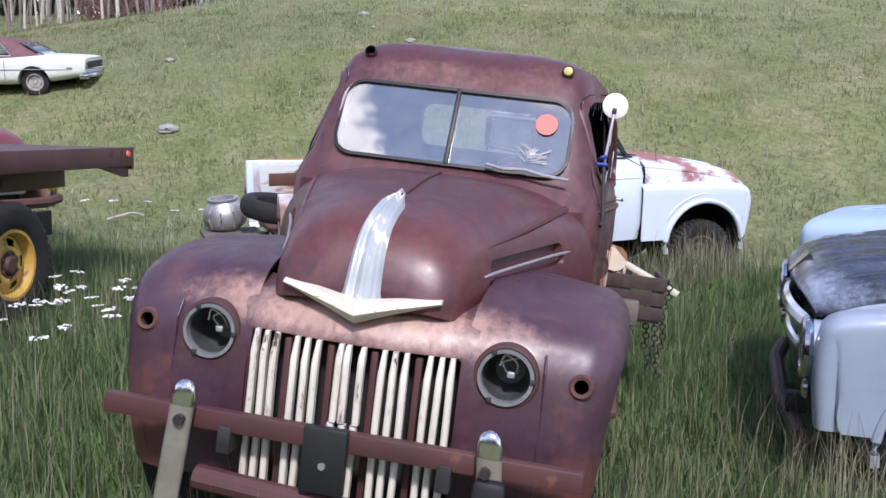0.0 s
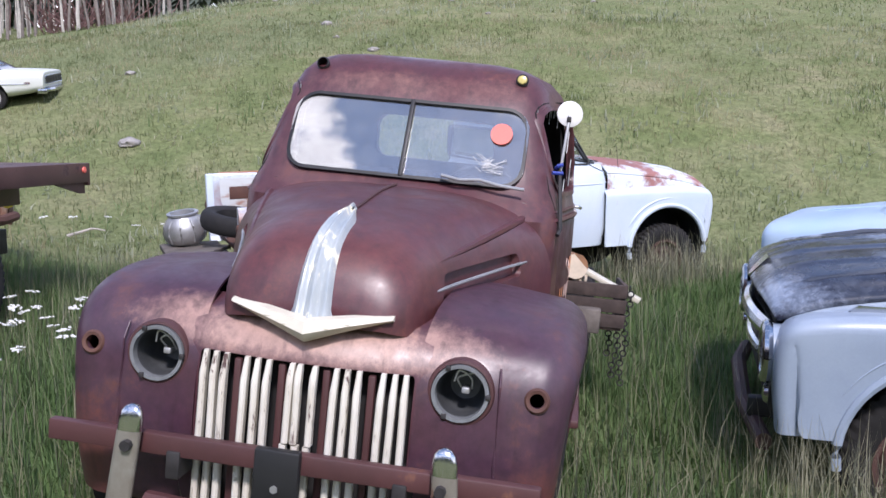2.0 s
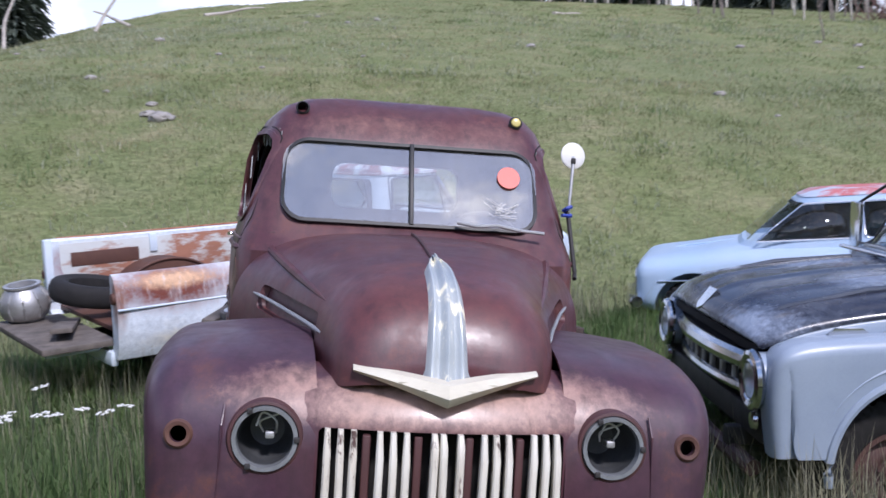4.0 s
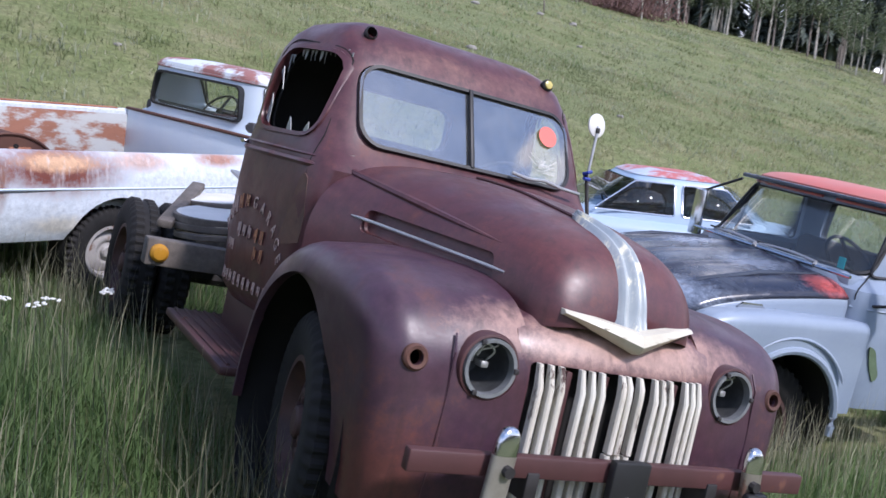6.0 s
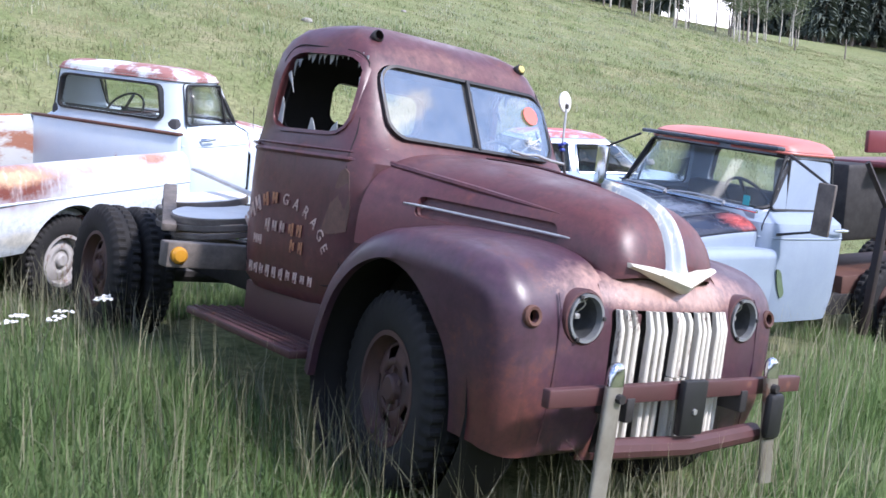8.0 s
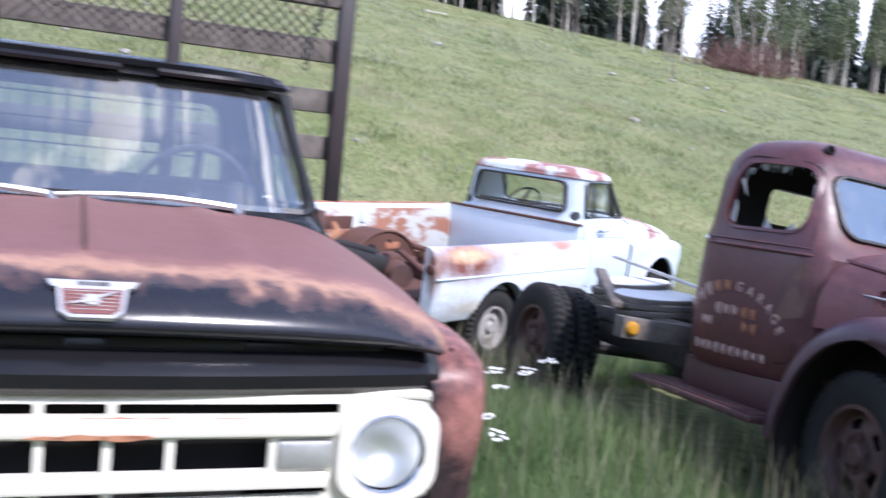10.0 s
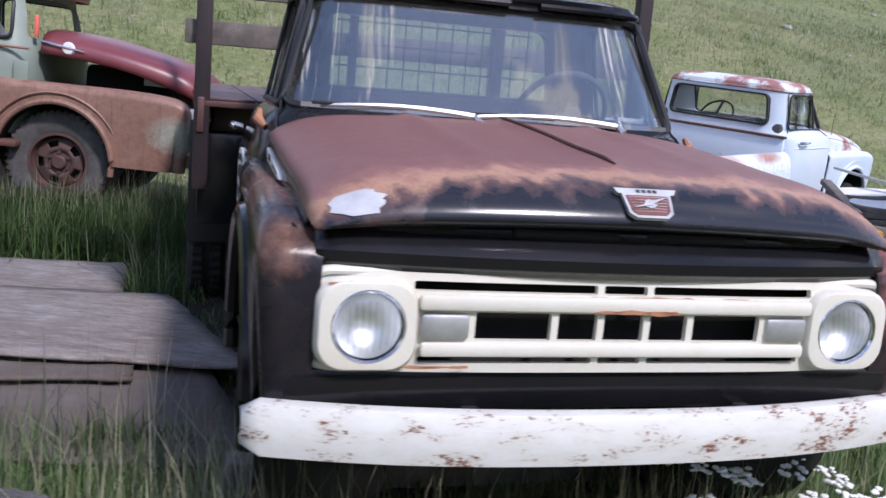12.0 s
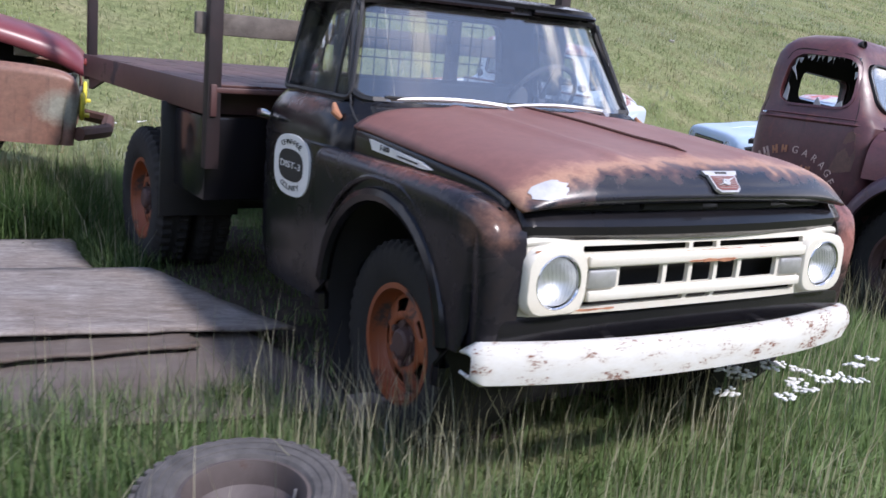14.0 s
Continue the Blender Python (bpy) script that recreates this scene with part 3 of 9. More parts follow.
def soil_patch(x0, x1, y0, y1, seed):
    """Bare trodden soil, a ragged sheet on the turf, darkened for truck shade."""
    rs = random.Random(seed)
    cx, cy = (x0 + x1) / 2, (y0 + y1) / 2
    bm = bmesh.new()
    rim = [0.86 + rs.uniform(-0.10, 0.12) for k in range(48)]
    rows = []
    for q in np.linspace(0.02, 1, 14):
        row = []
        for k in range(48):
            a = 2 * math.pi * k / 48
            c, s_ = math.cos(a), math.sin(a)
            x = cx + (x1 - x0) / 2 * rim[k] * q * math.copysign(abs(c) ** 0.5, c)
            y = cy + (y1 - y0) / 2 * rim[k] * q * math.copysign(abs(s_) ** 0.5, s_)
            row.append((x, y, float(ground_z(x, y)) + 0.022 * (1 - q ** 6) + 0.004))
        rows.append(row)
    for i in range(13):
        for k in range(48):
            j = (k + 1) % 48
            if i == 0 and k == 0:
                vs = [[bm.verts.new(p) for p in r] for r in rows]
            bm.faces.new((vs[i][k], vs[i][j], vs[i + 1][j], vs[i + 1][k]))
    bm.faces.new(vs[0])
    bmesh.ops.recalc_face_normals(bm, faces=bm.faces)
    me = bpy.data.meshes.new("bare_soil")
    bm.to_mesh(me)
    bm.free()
    # soil brown, kept very dark to include the truck's shade
    me.materials.append(plain("shade_darkened_soil", (0.045, 0.033, 0.026), 0.95, 0, 0.45, 14, 0.8))
    return tagged(new("soil", me), "bare trodden soil beside the flatbed truck, darkened for its shade", "soil", kind="structure")


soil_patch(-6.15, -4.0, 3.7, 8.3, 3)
MAT["turf"] = turf_material()
ground = tagged(new("ground", ground_mesh()), "green and tan meadow turf rising into a hillside", "ground", kind="structure")
ground.data.materials.append(MAT["turf"])


# ---- wheels ----
def wheel(parent, c, r=0.46, w=0.20, rim=0.26, tyre="tyre", rimmat="rim_rust", holes=6, hub=True, side=1, tread=46, name="wheel"):
    """A wheel at c, axle along y; side: the way its face looks."""
    base = new(name)
    base.parent = parent
    base.matrix_basis = Matrix.Translation(c) @ pose(0, 0, 0, -90 * side, 0, 0)
    h = w / 2
    prof = ((rim, -h * 0.75), (rim + 0.04, -h), (r - 0.07, -h * 1.02), (r - 0.03, -h * 0.97), (r, -h * 0.72), (r, -h * 0.22), (r - 0.016, -h * 0.16), (r - 0.016, h * 0.16), (r, h * 0.22), (r, h * 0.72), (r - 0.03, h * 0.97), (r - 0.07, h * 1.02), (rim + 0.04, h), (rim, h * 0.75), (rim - 0.01, 0))
    seg = tread * 4
    rows = []
    for k, (q, z) in enumerate(prof):
        off = 0 if z < 0 else 2
        cut = k in (3, 4, 5, 8, 9, 10)
        rows.append([((q - (0.015 if cut and (i + off) % 4 > 1 else 0)) * math.cos(a), (q - (0.015 if cut and (i + off) % 4 > 1 else 0)) * math.sin(a), z) for i, a in enumerate(np.linspace(0, 2 * math.pi, seg, endpoint=False))])
    bm = grid(bmesh.new(), rows + rows[:1], closed=True)
    bmesh.ops.remove_doubles(bm, verts=bm.verts, dist=0.0001)
    bmesh.ops.recalc_face_normals(bm, faces=bm.faces)
    tyre_ob = part("tyre", bm, tyre, base)
    bm = lathe(bmesh.new(), ((rim + 0.012, h * 0.72), (rim + 0.012, h * 0.86), (rim - 0.012, h * 0.86), (rim - 0.02, h * 0.3), (rim - 0.035, h * 0.1), (rim * 0.86, h * 0.05)), 40)
    lathe(bm, ((rim + 0.005, -h * 0.8), (rim - 0.02, -h * 0.7), (rim - 0.02, h * 0.1)), 40)
    part("rim", bm, rimmat, base)
    # pressed disc with hand holes
    bm = bmesh.new()
    n = 60
    inner, outer = rim * 0.40, rim * 0.88
    for k in range(n):
        a0, a1 = 2 * math.pi * k / n, 2 * math.pi * (k + 1) / n
        f = (k * holes / n) % 1.0 if holes else 1.0
        bands = ((inner, rim * 0.55), (rim * 0.55, rim * 0.76), (rim * 0.76, outer))
        for i, (q0, q1) in enumerate(bands):
            if holes and i == 1 and 0.27 < f < 0.73:
                continue
            z0 = h * (0.42 if i == 0 else 0.36 if i == 1 else 0.2)
            z1 = h * (0.36 if i == 0 else 0.2 if i == 1 else 0.05)
            bm.faces.new([bm.verts.new((q * math.cos(a), q * math.sin(a), z)) for q, a, z in ((q0, a0, z0), (q0, a1, z0), (q1, a1, z1), (q1, a0, z1))])
    bmesh.ops.remove_doubles(bm, verts=bm.verts, dist=0.0005)
    disc = part("disc", bm, rimmat, base)
    s = disc.modifiers.new("thick", "SOLIDIFY")
    s.thickness = 0.008
    bm = lathe(bmesh.new(), ((0, h * 0.75), (rim * 0.2, h * 0.75), (rim * 0.25, h * 0.66), (rim * 0.28, h * 0.4), (rim * 0.42, h * 0.38), (rim * 0.42, -h * 0.3), (0, -h * 0.3)), 24)
    part("hub", bm, "rim_rust" if rimmat != "rim_grey" else "rim_grey", base)
    if hub:
        for k in range(6):
            a = 2 * math.pi * (k + 0.5) / 6
            part("nut", rod(bmesh.new(), (rim * 0.36 * math.cos(a), rim * 0.36 * math.sin(a), h * 0.36), (rim * 0.36 * math.cos(a), rim * 0.36 * math.sin(a), h * 0.58), 0.016, 6), "rim_rust", base)
    part("drum", lathe(bmesh.new(), ((0, -h * 0.2), (rim * 0.8, -h * 0.2), (rim * 0.8, -h * 1.1), (0, -h * 1.1)), 28), "void", base)
    return base


MAT["strap"] = paint("dull_plated_strap", (0.34, 0.32, 0.27), (0.24, 0.21, 0.17), (0.14, 0.08, 0.055), 0.5, 0.4, 5, 14, 0.45)
MAT["wing_cream"] = paint("worn_cream_wing", (0.66, 0.62, 0.50), (0.56, 0.51, 0.40), (0.22, 0.12, 0.08), 0.46, 0.45, 7, 22, stretch=(1, 0.4, 1))
MAT["spear"] = paint("worn_silver_spear", (0.36, 0.41, 0.44), (0.50, 0.53, 0.52), (0.64, 0.60, 0.46), 0.66, 0.36, 5, 14, 0.12, stretch=(1, 1, 0.5))
# ---- the maroon cab truck ----
def fender_sheet(spine, inner, outer, depth, crown=0.05, side=1, ns=46, corner=0.14, hub=(-0.7, 0.55), opening=None):
    """A pontoon fender: a spine in x and z, a crowned top from inner to outer y, and a skirt that turns in towards the wheel."""
    s = spline(spine, ns)
    bm = bmesh.new()
    rows = []
    d0 = np.gradient(s[:, :2], axis=0)
    for i, row in enumerate(s):
        x, z = row[0], row[1]
        tx, tz = d0[i] / (np.linalg.norm(d0[i]) + 1e-9)
        nx, nz = -tz, tx  # outward, for a spine that runs from front to rear
        if nx * (x - hub[0]) + nz * (z - hub[1]) < 0:
            nx, nz = -nx, -nz
        f = i / (ns - 1)
        yi, yo, dp = np.interp(f, *zip(*inner)), np.interp(f, *zip(*outer)), np.interp(f, *zip(*depth))
        pts = []
        for k in range(9):
            g = k / 8
            y = yi + (yo - corner - yi) * g
            h = crown * math.sin(math.pi * (0.5 + 0.5 * g)) if f > 0 else 0
            pts.append((x + nx * h, side * y, z + nz * h))
        base = (x, z)
        for k in range(1, 8):
            a = math.pi / 2 * k / 7
            dn = -corner * (1 - math.cos(a))
            pts.append((x + nx * dn, side * (yo - corner + corner * math.sin(a)), z + nz * dn))
        if opening:
            hx, hz, rf, rr, rz = opening
            ex, ez = pts[-1][0], pts[-1][2]
            dx, dz = ex - hx, ez - hz
            rad = rf if dx > 0 else rr
            if dz > 0:
                q = min(1.0, 1 / math.sqrt((dx / rad) ** 2 + (dz / rz) ** 2))
                gx, gz = hx + dx * q, hz + dz * q
            else:
                gx, gz = (min(ex, hx + rad) if dx > 0 else max(ex, hx - rad)), ez
            for k in range(1, 7):
                q = k / 6
                pts.append((ex + (gx - ex) * q, side * (yo - 0.012 * q), ez + (gz - ez) * q))
            pts.append((gx, side * (yo - 0.04), gz))
            rows.append(pts)
            continue
        for k in range(1, 6):
            dn = -corner - dp * k / 5
            pts.append((x + nx * dn, side * (yo + 0.004 * math.sin(k) - 0.012 * k / 5), z + nz * dn))
        rows.append(pts)
    grid(bm, rows)
    bmesh.ops.recalc_face_normals(bm, faces=bm.faces)
    return bm


def headlight_empty(parent, x, y, z):
    """An open headlamp bucket with its ring and loose wires."""
    base = new("headlight")
    base.parent, base.matrix_basis = parent, Matrix.Translation((x, y, z)) @ pose(0, 0, 0, 0, 88, 0)
    base["label"] = "empty headlight bucket with loose wires"
    part("outer_ring", lathe(bmesh.new(), ((0.119, -0.05), (0.119, 0.008), (0.114, 0.018), (0.105, 0.020), (0.100, 0.01), (0.100, -0.05)), 40), "maroon_dark", base)
    part("bucket", lathe(bmesh.new(), ((0.104, 0.012), (0.096, 0.014), (0.090, 0.0), (0.088, -0.05), (0.080, -0.115), (0.055, -0.15), (0, -0.16)), 36), "bucket", base, "dull grey metal bucket")
    part("bucket_rim", lathe(bmesh.new(), ((0.101, 0.012), (0.101, 0.03), (0.088, 0.03), (0.086, 0.0)), 36), "bucket_rim", base)
    part("bulb_socket", boxed((0, 0.012, -0.06), (0.024, 0.03, 0.05), 0.006), "alu", base)
    for k, q in enumerate((((0, 0.03, -0.08), (-0.05, 0.03, -0.02), (-0.075, -0.012, -0.01), (-0.03, -0.03, -0.03)), ((0, -0.01, -0.09), (-0.04, -0.02, -0.05), (-0.07, 0.035, -0.02), (-0.08, 0.05, -0.05)))):
        part("wire", tube(bmesh.new(), spline(q, 14), 0.0035, 6), "mirror_white", base)
    for k in range(3):
        a = radians(90 + 120 * k)
        part("clip", boxed((0.098 * math.cos(a), 0.098 * math.sin(a), 0.03), (0.018, 0.018, 0.014), 0.003), "steel_dark", base)
    return base


def maroon_truck():
    t = thing("old_truck", "weathered maroon 1940s cab and chassis truck standing in tall grass", "truck", stand(-0.09, 3.915, 0.027, -90.2, 0, -7))
    # cab
    rings = []
    prof = [(0.68, -2.40, -1.30, 0.80), (0.75, -2.42, -1.26, 0.855), (1.0, -2.43, -1.24, 0.875), (1.30, -2.43, -1.22, 0.88), (1.46, -2.43, -1.22, 0.875), (1.54, -2.43, -1.29, 0.855), (1.60, -2.42, -1.345, 0.835), (1.75, -2.41, -1.42, 0.80), (1.90, -2.40, -1.495, 0.765), (2.03, -2.395, -1.57, 0.725), (2.11, -2.36, -1.635, 0.685), (2.175, -2.30, -1.72, 0.62), (2.215, -2.21, -1.81, 0.52), (2.235, -2.11, -1.90, 0.38), (2.243, -2.03, -1.97, 0.15)]
    def taper(x):
        """The cab narrows from the doors towards the cowl."""
        return 1 - 0.085 * float(smooth01((x + 2.15) / 0.85))

    def cab_y(x, z):
        return side_y(prof, x, z, 6.5) * taper(x) * shoulder(x, z)

    def shoulder(x, z):
        """The roof stays wider over the back of the cab."""
        return 1 + 0.065 * float(smooth01((z - 1.5) / 0.45)) * float(smooth01((-1.70 - x) / 0.5))

    def ring(x0, x1, w, z, seg):
        return [(x, y * taper(x) * shoulder(x, zz), zz) for x, y, zz in ring_z(x0, x1, w, z, 6.5, seg)]
    for z, x0, x1, w in prof:
        rings.append(ring(x0, x1, w, z, 64))
    bm = grid(bmesh.new(), rings, closed=True)
    bm.faces.new([v for v in bm.verts if abs(v.co.z - 2.243) < 1e-4])
    bmesh.ops.recalc_face_normals(bm, faces=bm.faces)
    cab = part("cab", bm, "maroon", t)
    # inner shell in near-black, which paints the shade inside the cab
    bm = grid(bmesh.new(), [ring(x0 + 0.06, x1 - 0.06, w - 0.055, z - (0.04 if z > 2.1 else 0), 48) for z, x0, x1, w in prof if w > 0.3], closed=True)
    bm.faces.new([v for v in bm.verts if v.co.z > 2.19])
    lining = part("lining", bm, "void", cab, "bare cab lining, its shade painted in near-black")
    wind = rounded(-0.605, 1.60, 0.605, 1.995, 0.115, 6)
    door_win = soft_poly([(-2.17, 1.60), (-1.50, 1.60), (-1.585, 2.01), (-2.13, 2.03)], 0.13)
    rear = rounded(-0.36, 1.68, 0.36, 1.93, 0.07, 5)
    for ob, thick in ((cab, 0.035), (lining, 0.008)):
        carve(ob, [prism(bmesh.new(), wind, "x", -1.85, -1.0), prism(bmesh.new(), door_win, "y", -1.2, 1.2), prism(bmesh.new(), rear, "x", -2.7, -2.2)], thick)
    # windscreen frame, divider and two panes on the raked plane
    rake = math.degrees(math.atan2(0.20, 0.40))
    ws = Matrix.Translation((-1.430, 0, 1.80)) @ pose(0, 0, 0, 0, -rake, 0)
    out2 = [(y, (z - 1.80) / math.cos(radians(rake))) for y, z in wind]
    bm = frame_ring(bmesh.new(), out2, "x", -0.03, 0.014, -0.017)
    for v in bm.verts:
        z = 1.80 + v.co.z * math.cos(radians(rake))
        half_x, half_w = (np.interp(z, [p[0] for p in prof], [(p[2] - p[1]) / 2 for p in prof]), np.interp(z, [p[0] for p in prof], [p[3] for p in prof]))
        v.co.x += half_x * ((1 - min(0.98, abs(v.co.y) / (half_w * 0.94)) ** 6.5) ** (1 / 6.5) - 1)
    part("windscreen_seal", bm, "black", cab, at=ws)
    part("divider", boxed((0.002, 0, 0), (0.03, 0.022, 0.43), 0.005), "black", cab, at=ws)
    for s in (-1, 1):
        zl = max(z for _, z in out2)
        half = rounded(0.008, -zl, 0.605, zl, 0.115, 6)
        pts = [(0.008, -zl) if y < 0.2 and z < 0 else (0.008, zl) if y < 0.2 else (y, z) for y, z in half]
        pts = [(s * y, z) for k, (y, z) in enumerate(pts) if k == 0 or pts[k - 1] != (y, z)]
        g = part("windscreen_pane", prism(bmesh.new(), pts, "x", -0.012, -0.008), "pane", cab, "dusty windscreen pane", 0, ws)
        g.visible_shadow = False
    part("red_sticker", prism(bmesh.new(), [(0.47 + 0.055 * math.cos(a), 0.07 + 0.058 * math.sin(a)) for a in np.linspace(0, 2 * math.pi, 24, endpoint=False)], "x", 0.002, 0.004), "red_sticker", cab, "faded red round sticker", 0, ws)
    part("wiper", tube(bmesh.new(), ((0.045, 0.21, -0.205), (0.05, 0.30, -0.222), (0.05, 0.40, -0.212), (0.05, 0.50, -0.232), (0.045, 0.62, -0.238)), 0.009), "alu", cab, "bent chrome wiper", at=ws)
    # cracked corner of the pane: fine spread of white lines
    bm = bmesh.new()
    rnd = random.Random(4)
    for k in range(26):
        a = rnd.uniform(-0.5, 2.6)
        p = Vector((0.004, 0.42 + rnd.uniform(-.03, .03), -0.12 + rnd.uniform(-.03, .03)))
        d = rnd.uniform(0.03, 0.11)
        tube(bm, (p, p + Vector((0, d * math.cos(a), d * 0.7 * math.sin(a)))), 0.0012, 4)
    part("crack", bm, "mirror_white", cab, "starred crack in the glass", at=ws)
    part("rear_seal", frame_ring(bmesh.new(), rear, "x", -2.44, -2.37, 0.018), "black", cab)
    # inside of the cab
    part("seat", boxed((-2.05, 0, 1.12), (0.5, 1.4, 0.22), 0.06), "interior", cab)
    part("seat_back", boxed((-2.28, 0, 1.38), (0.14, 1.4, 0.46), 0.05), "interior", cab)
    part("dashboard", boxed((-1.40, 0, 1.46), (0.2, 1.35, 0.2), 0.05), "maroon_dark", cab)
    # floor in the same near-black, for the shade down there
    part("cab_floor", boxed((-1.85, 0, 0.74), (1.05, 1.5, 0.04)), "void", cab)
    sw = Matrix.Translation((-1.72, 0.38, 1.52)) @ pose(0, 0, 0, 0, -55, 0)
    part("steering_wheel", lathe(bmesh.new(), [(0.205 + 0.011 * math.cos(a), 0.011 * math.sin(a)) for a in np.linspace(0, 2 * math.pi, 9)], 32, sw), "black", cab)
    # doors: outline grooves, belt mouldings, handle, broken glass
    for s in (-1, 1):
        side = "right" if s < 0 else "left"
        y = s * 0.885
        door = new("door")
        door.parent = cab
        bm = bmesh.new()
        for z, r in ((1.475, 0.016), (1.515, 0.009)):
            tube(bm, [(x, s * cab_y(x, z), z - 0.01 * (x + 2.4)) for x in np.linspace(-2.36, -1.34, 14)], [0.003] + [r] * 12 + [0.003], 6)
        part("belt_moulding", bm, "maroon", door)
        seam = soft_poly([(-2.30, 0.80), (-1.40, 0.80), (-1.42, 1.52), (-1.60, 2.04), (-2.16, 2.08), (-2.30, 1.55)], 0.10)
        bm = bmesh.new()
        pts = []
        for x, z in seam + seam[:1]:
            pts.append((x, s * (cab_y(x, z) - 0.002), z))
        tube(bm, pts, 0.0045, 6)
        part("door_gap", bm, "void", door)
        bm = frame_ring(bmesh.new(), door_win, "y", s * 0.70, s * 0.80, 0.02)
        for v in bm.verts:
            w = cab_y(v.co.x, v.co.z)
            v.co.y = s * (w + (0.010 if abs(v.co.y) > 0.75 else -0.03))
        part("window_frame", bm, "maroon", door)
        part("handle", tube(bmesh.new(), ((-2.24, s * 0.85, 1.50), (-2.24, s * 0.895, 1.50), (-2.20, s * 0.90, 1.498)), 0.010), "chrome", door)
        rnd = random.Random(11 + s)
        for k in range(13):
            x = -2.11 + 0.045 * k + rnd.uniform(-.012, .012)
            z = 2.03 if x > -2.06 else 1.98
            z = min(z, 2.03 - max(0.0, x + 1.63) * 2.6)
            d, wd = rnd.choice((0.035, 0.05, 0.06, 0.085)) * rnd.uniform(0.7, 1.3), rnd.uniform(0.016, 0.034)
            y2 = cab_y(x, z) - 0.02
            bm = prism(bmesh.new(), [(x - wd, z + 0.01), (x + wd, z + 0.01), (x + rnd.uniform(-.02, .02), z - d * 0.6), (x + rnd.uniform(-.02, .005), z - d)], "y", s * (y2 - 0.004), s * y2)
            part("broken_glass", bm, "shard", door, "", 0)
        for pts in (((-2.13, 1.90), (-2.10, 1.92), (-2.05, 1.80), (-2.075, 1.84)), ((-2.14, 1.64), (-2.09, 1.62), (-2.085, 1.72), (-2.11, 1.77)), ((-1.84, 1.595), (-1.76, 1.595), (-1.80, 1.66), (-1.815, 1.665)), ((-1.66, 1.595), (-1.58, 1.60), (-1.59, 1.655), (-1.63, 1.63))):
            y2 = cab_y(pts[0][0], pts[0][1]) - 0.018
            part("broken_glass", prism(bmesh.new(), pts, "y", s * (y2 - 0.004), s * y2), "shard", door, "jagged remains of dusty door glass", 0)
    # faded sign writing on the doors; what cannot be read stays as bars
    for s in (-1, 1):
        sign = new("door_sign")
        sign.parent = cab
        sign["label"] = "faded arched sign writing, partly worn away"
        def mark(x, z, size, turn, mat, seed):
            """One worn letter that can no longer be read: a few short strokes."""
            rw = random.Random(seed)
            bm = bmesh.new()
            for k in range(3):
                up = k < 2
                box(bm, ((k - 0.5) * size * 0.42 if up else 0, 0, 0 if up else rw.uniform(-.3, .3) * size), (size * 0.24 if up else size * 0.6, 0.004, size * rw.uniform(0.7, 1.15) if up else size * 0.24))
            part("worn_mark", bm, mat, sign, at=Matrix.Translation((x, s * (cab_y(x, z) + 0.002), z)) @ pose(0, 0, 0, 0, turn, 0))
        for i, ch in enumerate("GARAGE"):
            a = radians(8 + 12.5 * i)
            x, z = -1.93 + 0.44 * math.sin(a), 0.88 + 0.33 * math.cos(a)
            xx = x if s < 0 else -3.72 - x
            text("sign_letter", ch, 0.088, sign, Matrix.Translation((xx, s * (cab_y(xx, z) + 0.001), z)) @ pose(0, 0, 0, 90, 0, 0 if s < 0 else 180) @ pose(0, 0, 0, 0, 0, -math.degrees(a) * 0.8), "faded_letter", 0.002)
        for i in range(5):
            a = radians(-58 + 13 * i)
            mark(-1.93 + 0.40 * math.sin(a), 0.88 + 0.33 * math.cos(a), 0.080, math.degrees(a) * 0.8, "orange_letter" if i > 2 else "faded_letter", i)
        for k in range(10):
            mark(-2.19 + 0.064 * k, 0.80, 0.058, 0, "faded_letter", 20 + k)
        for k, x in enumerate((-2.02, -1.95, -1.88, -1.80, -1.73)):
            mark(x, 1.055, 0.070, 0, "faded_letter" if k < 3 else "orange_letter", 40 + k)
        for k, x in enumerate((-2.14, -2.09, -1.78, -1.71)):
            mark(x, 0.965, 0.060, 0, "faded_letter" if k < 2 else "orange_letter", 50 + k)
    # scoop-shaped pale patch and hinge on the cowl side
    for s in (-1, 1):
        bm = prism(bmesh.new(), [(-1.56, 1.06), (-1.44, 1.08), (-1.37, 1.10), (-1.36, 1.22), (-1.39, 1.40), (-1.42, 1.42), (-1.45, 1.40)], "y", s * 0.5, s * 0.9)
        for v in bm.verts:
            v.co.y = s * (cab_y(v.co.x, v.co.z) + (0.003 if abs(v.co.y) > 0.7 else -0.01))
        part("cowl_patch", bm, "cowl_fade", cab, "faded bare patch")
    # hood
    st = [(-1.26, 0.80, 1.06, 1.565), (-1.10, 0.725, 1.06, 1.56), (-0.85, 0.625, 1.06, 1.545), (-0.60, 0.54, 1.06, 1.515), (-0.36, 0.460, 1.07, 1.482), (-0.18, 0.410, 1.08, 1.447), (-0.06, 0.375, 1.09, 1.402), (0.015, 0.345, 1.10, 1.335), (0.06, 0.30, 1.11, 1.255), (0.085, 0.25, 1.12, 1.175)]
    S = spline(st, 34)
    bm = grid(bmesh.new(), [arch_x(x, w, zb, zt, 3.1, 40) for x, w, zb, zt in S], cap=True)
    bmesh.ops.recalc_face_normals(bm, faces=bm.faces)
    hood = part("hood", bm, "maroon", t)
    cuts = []
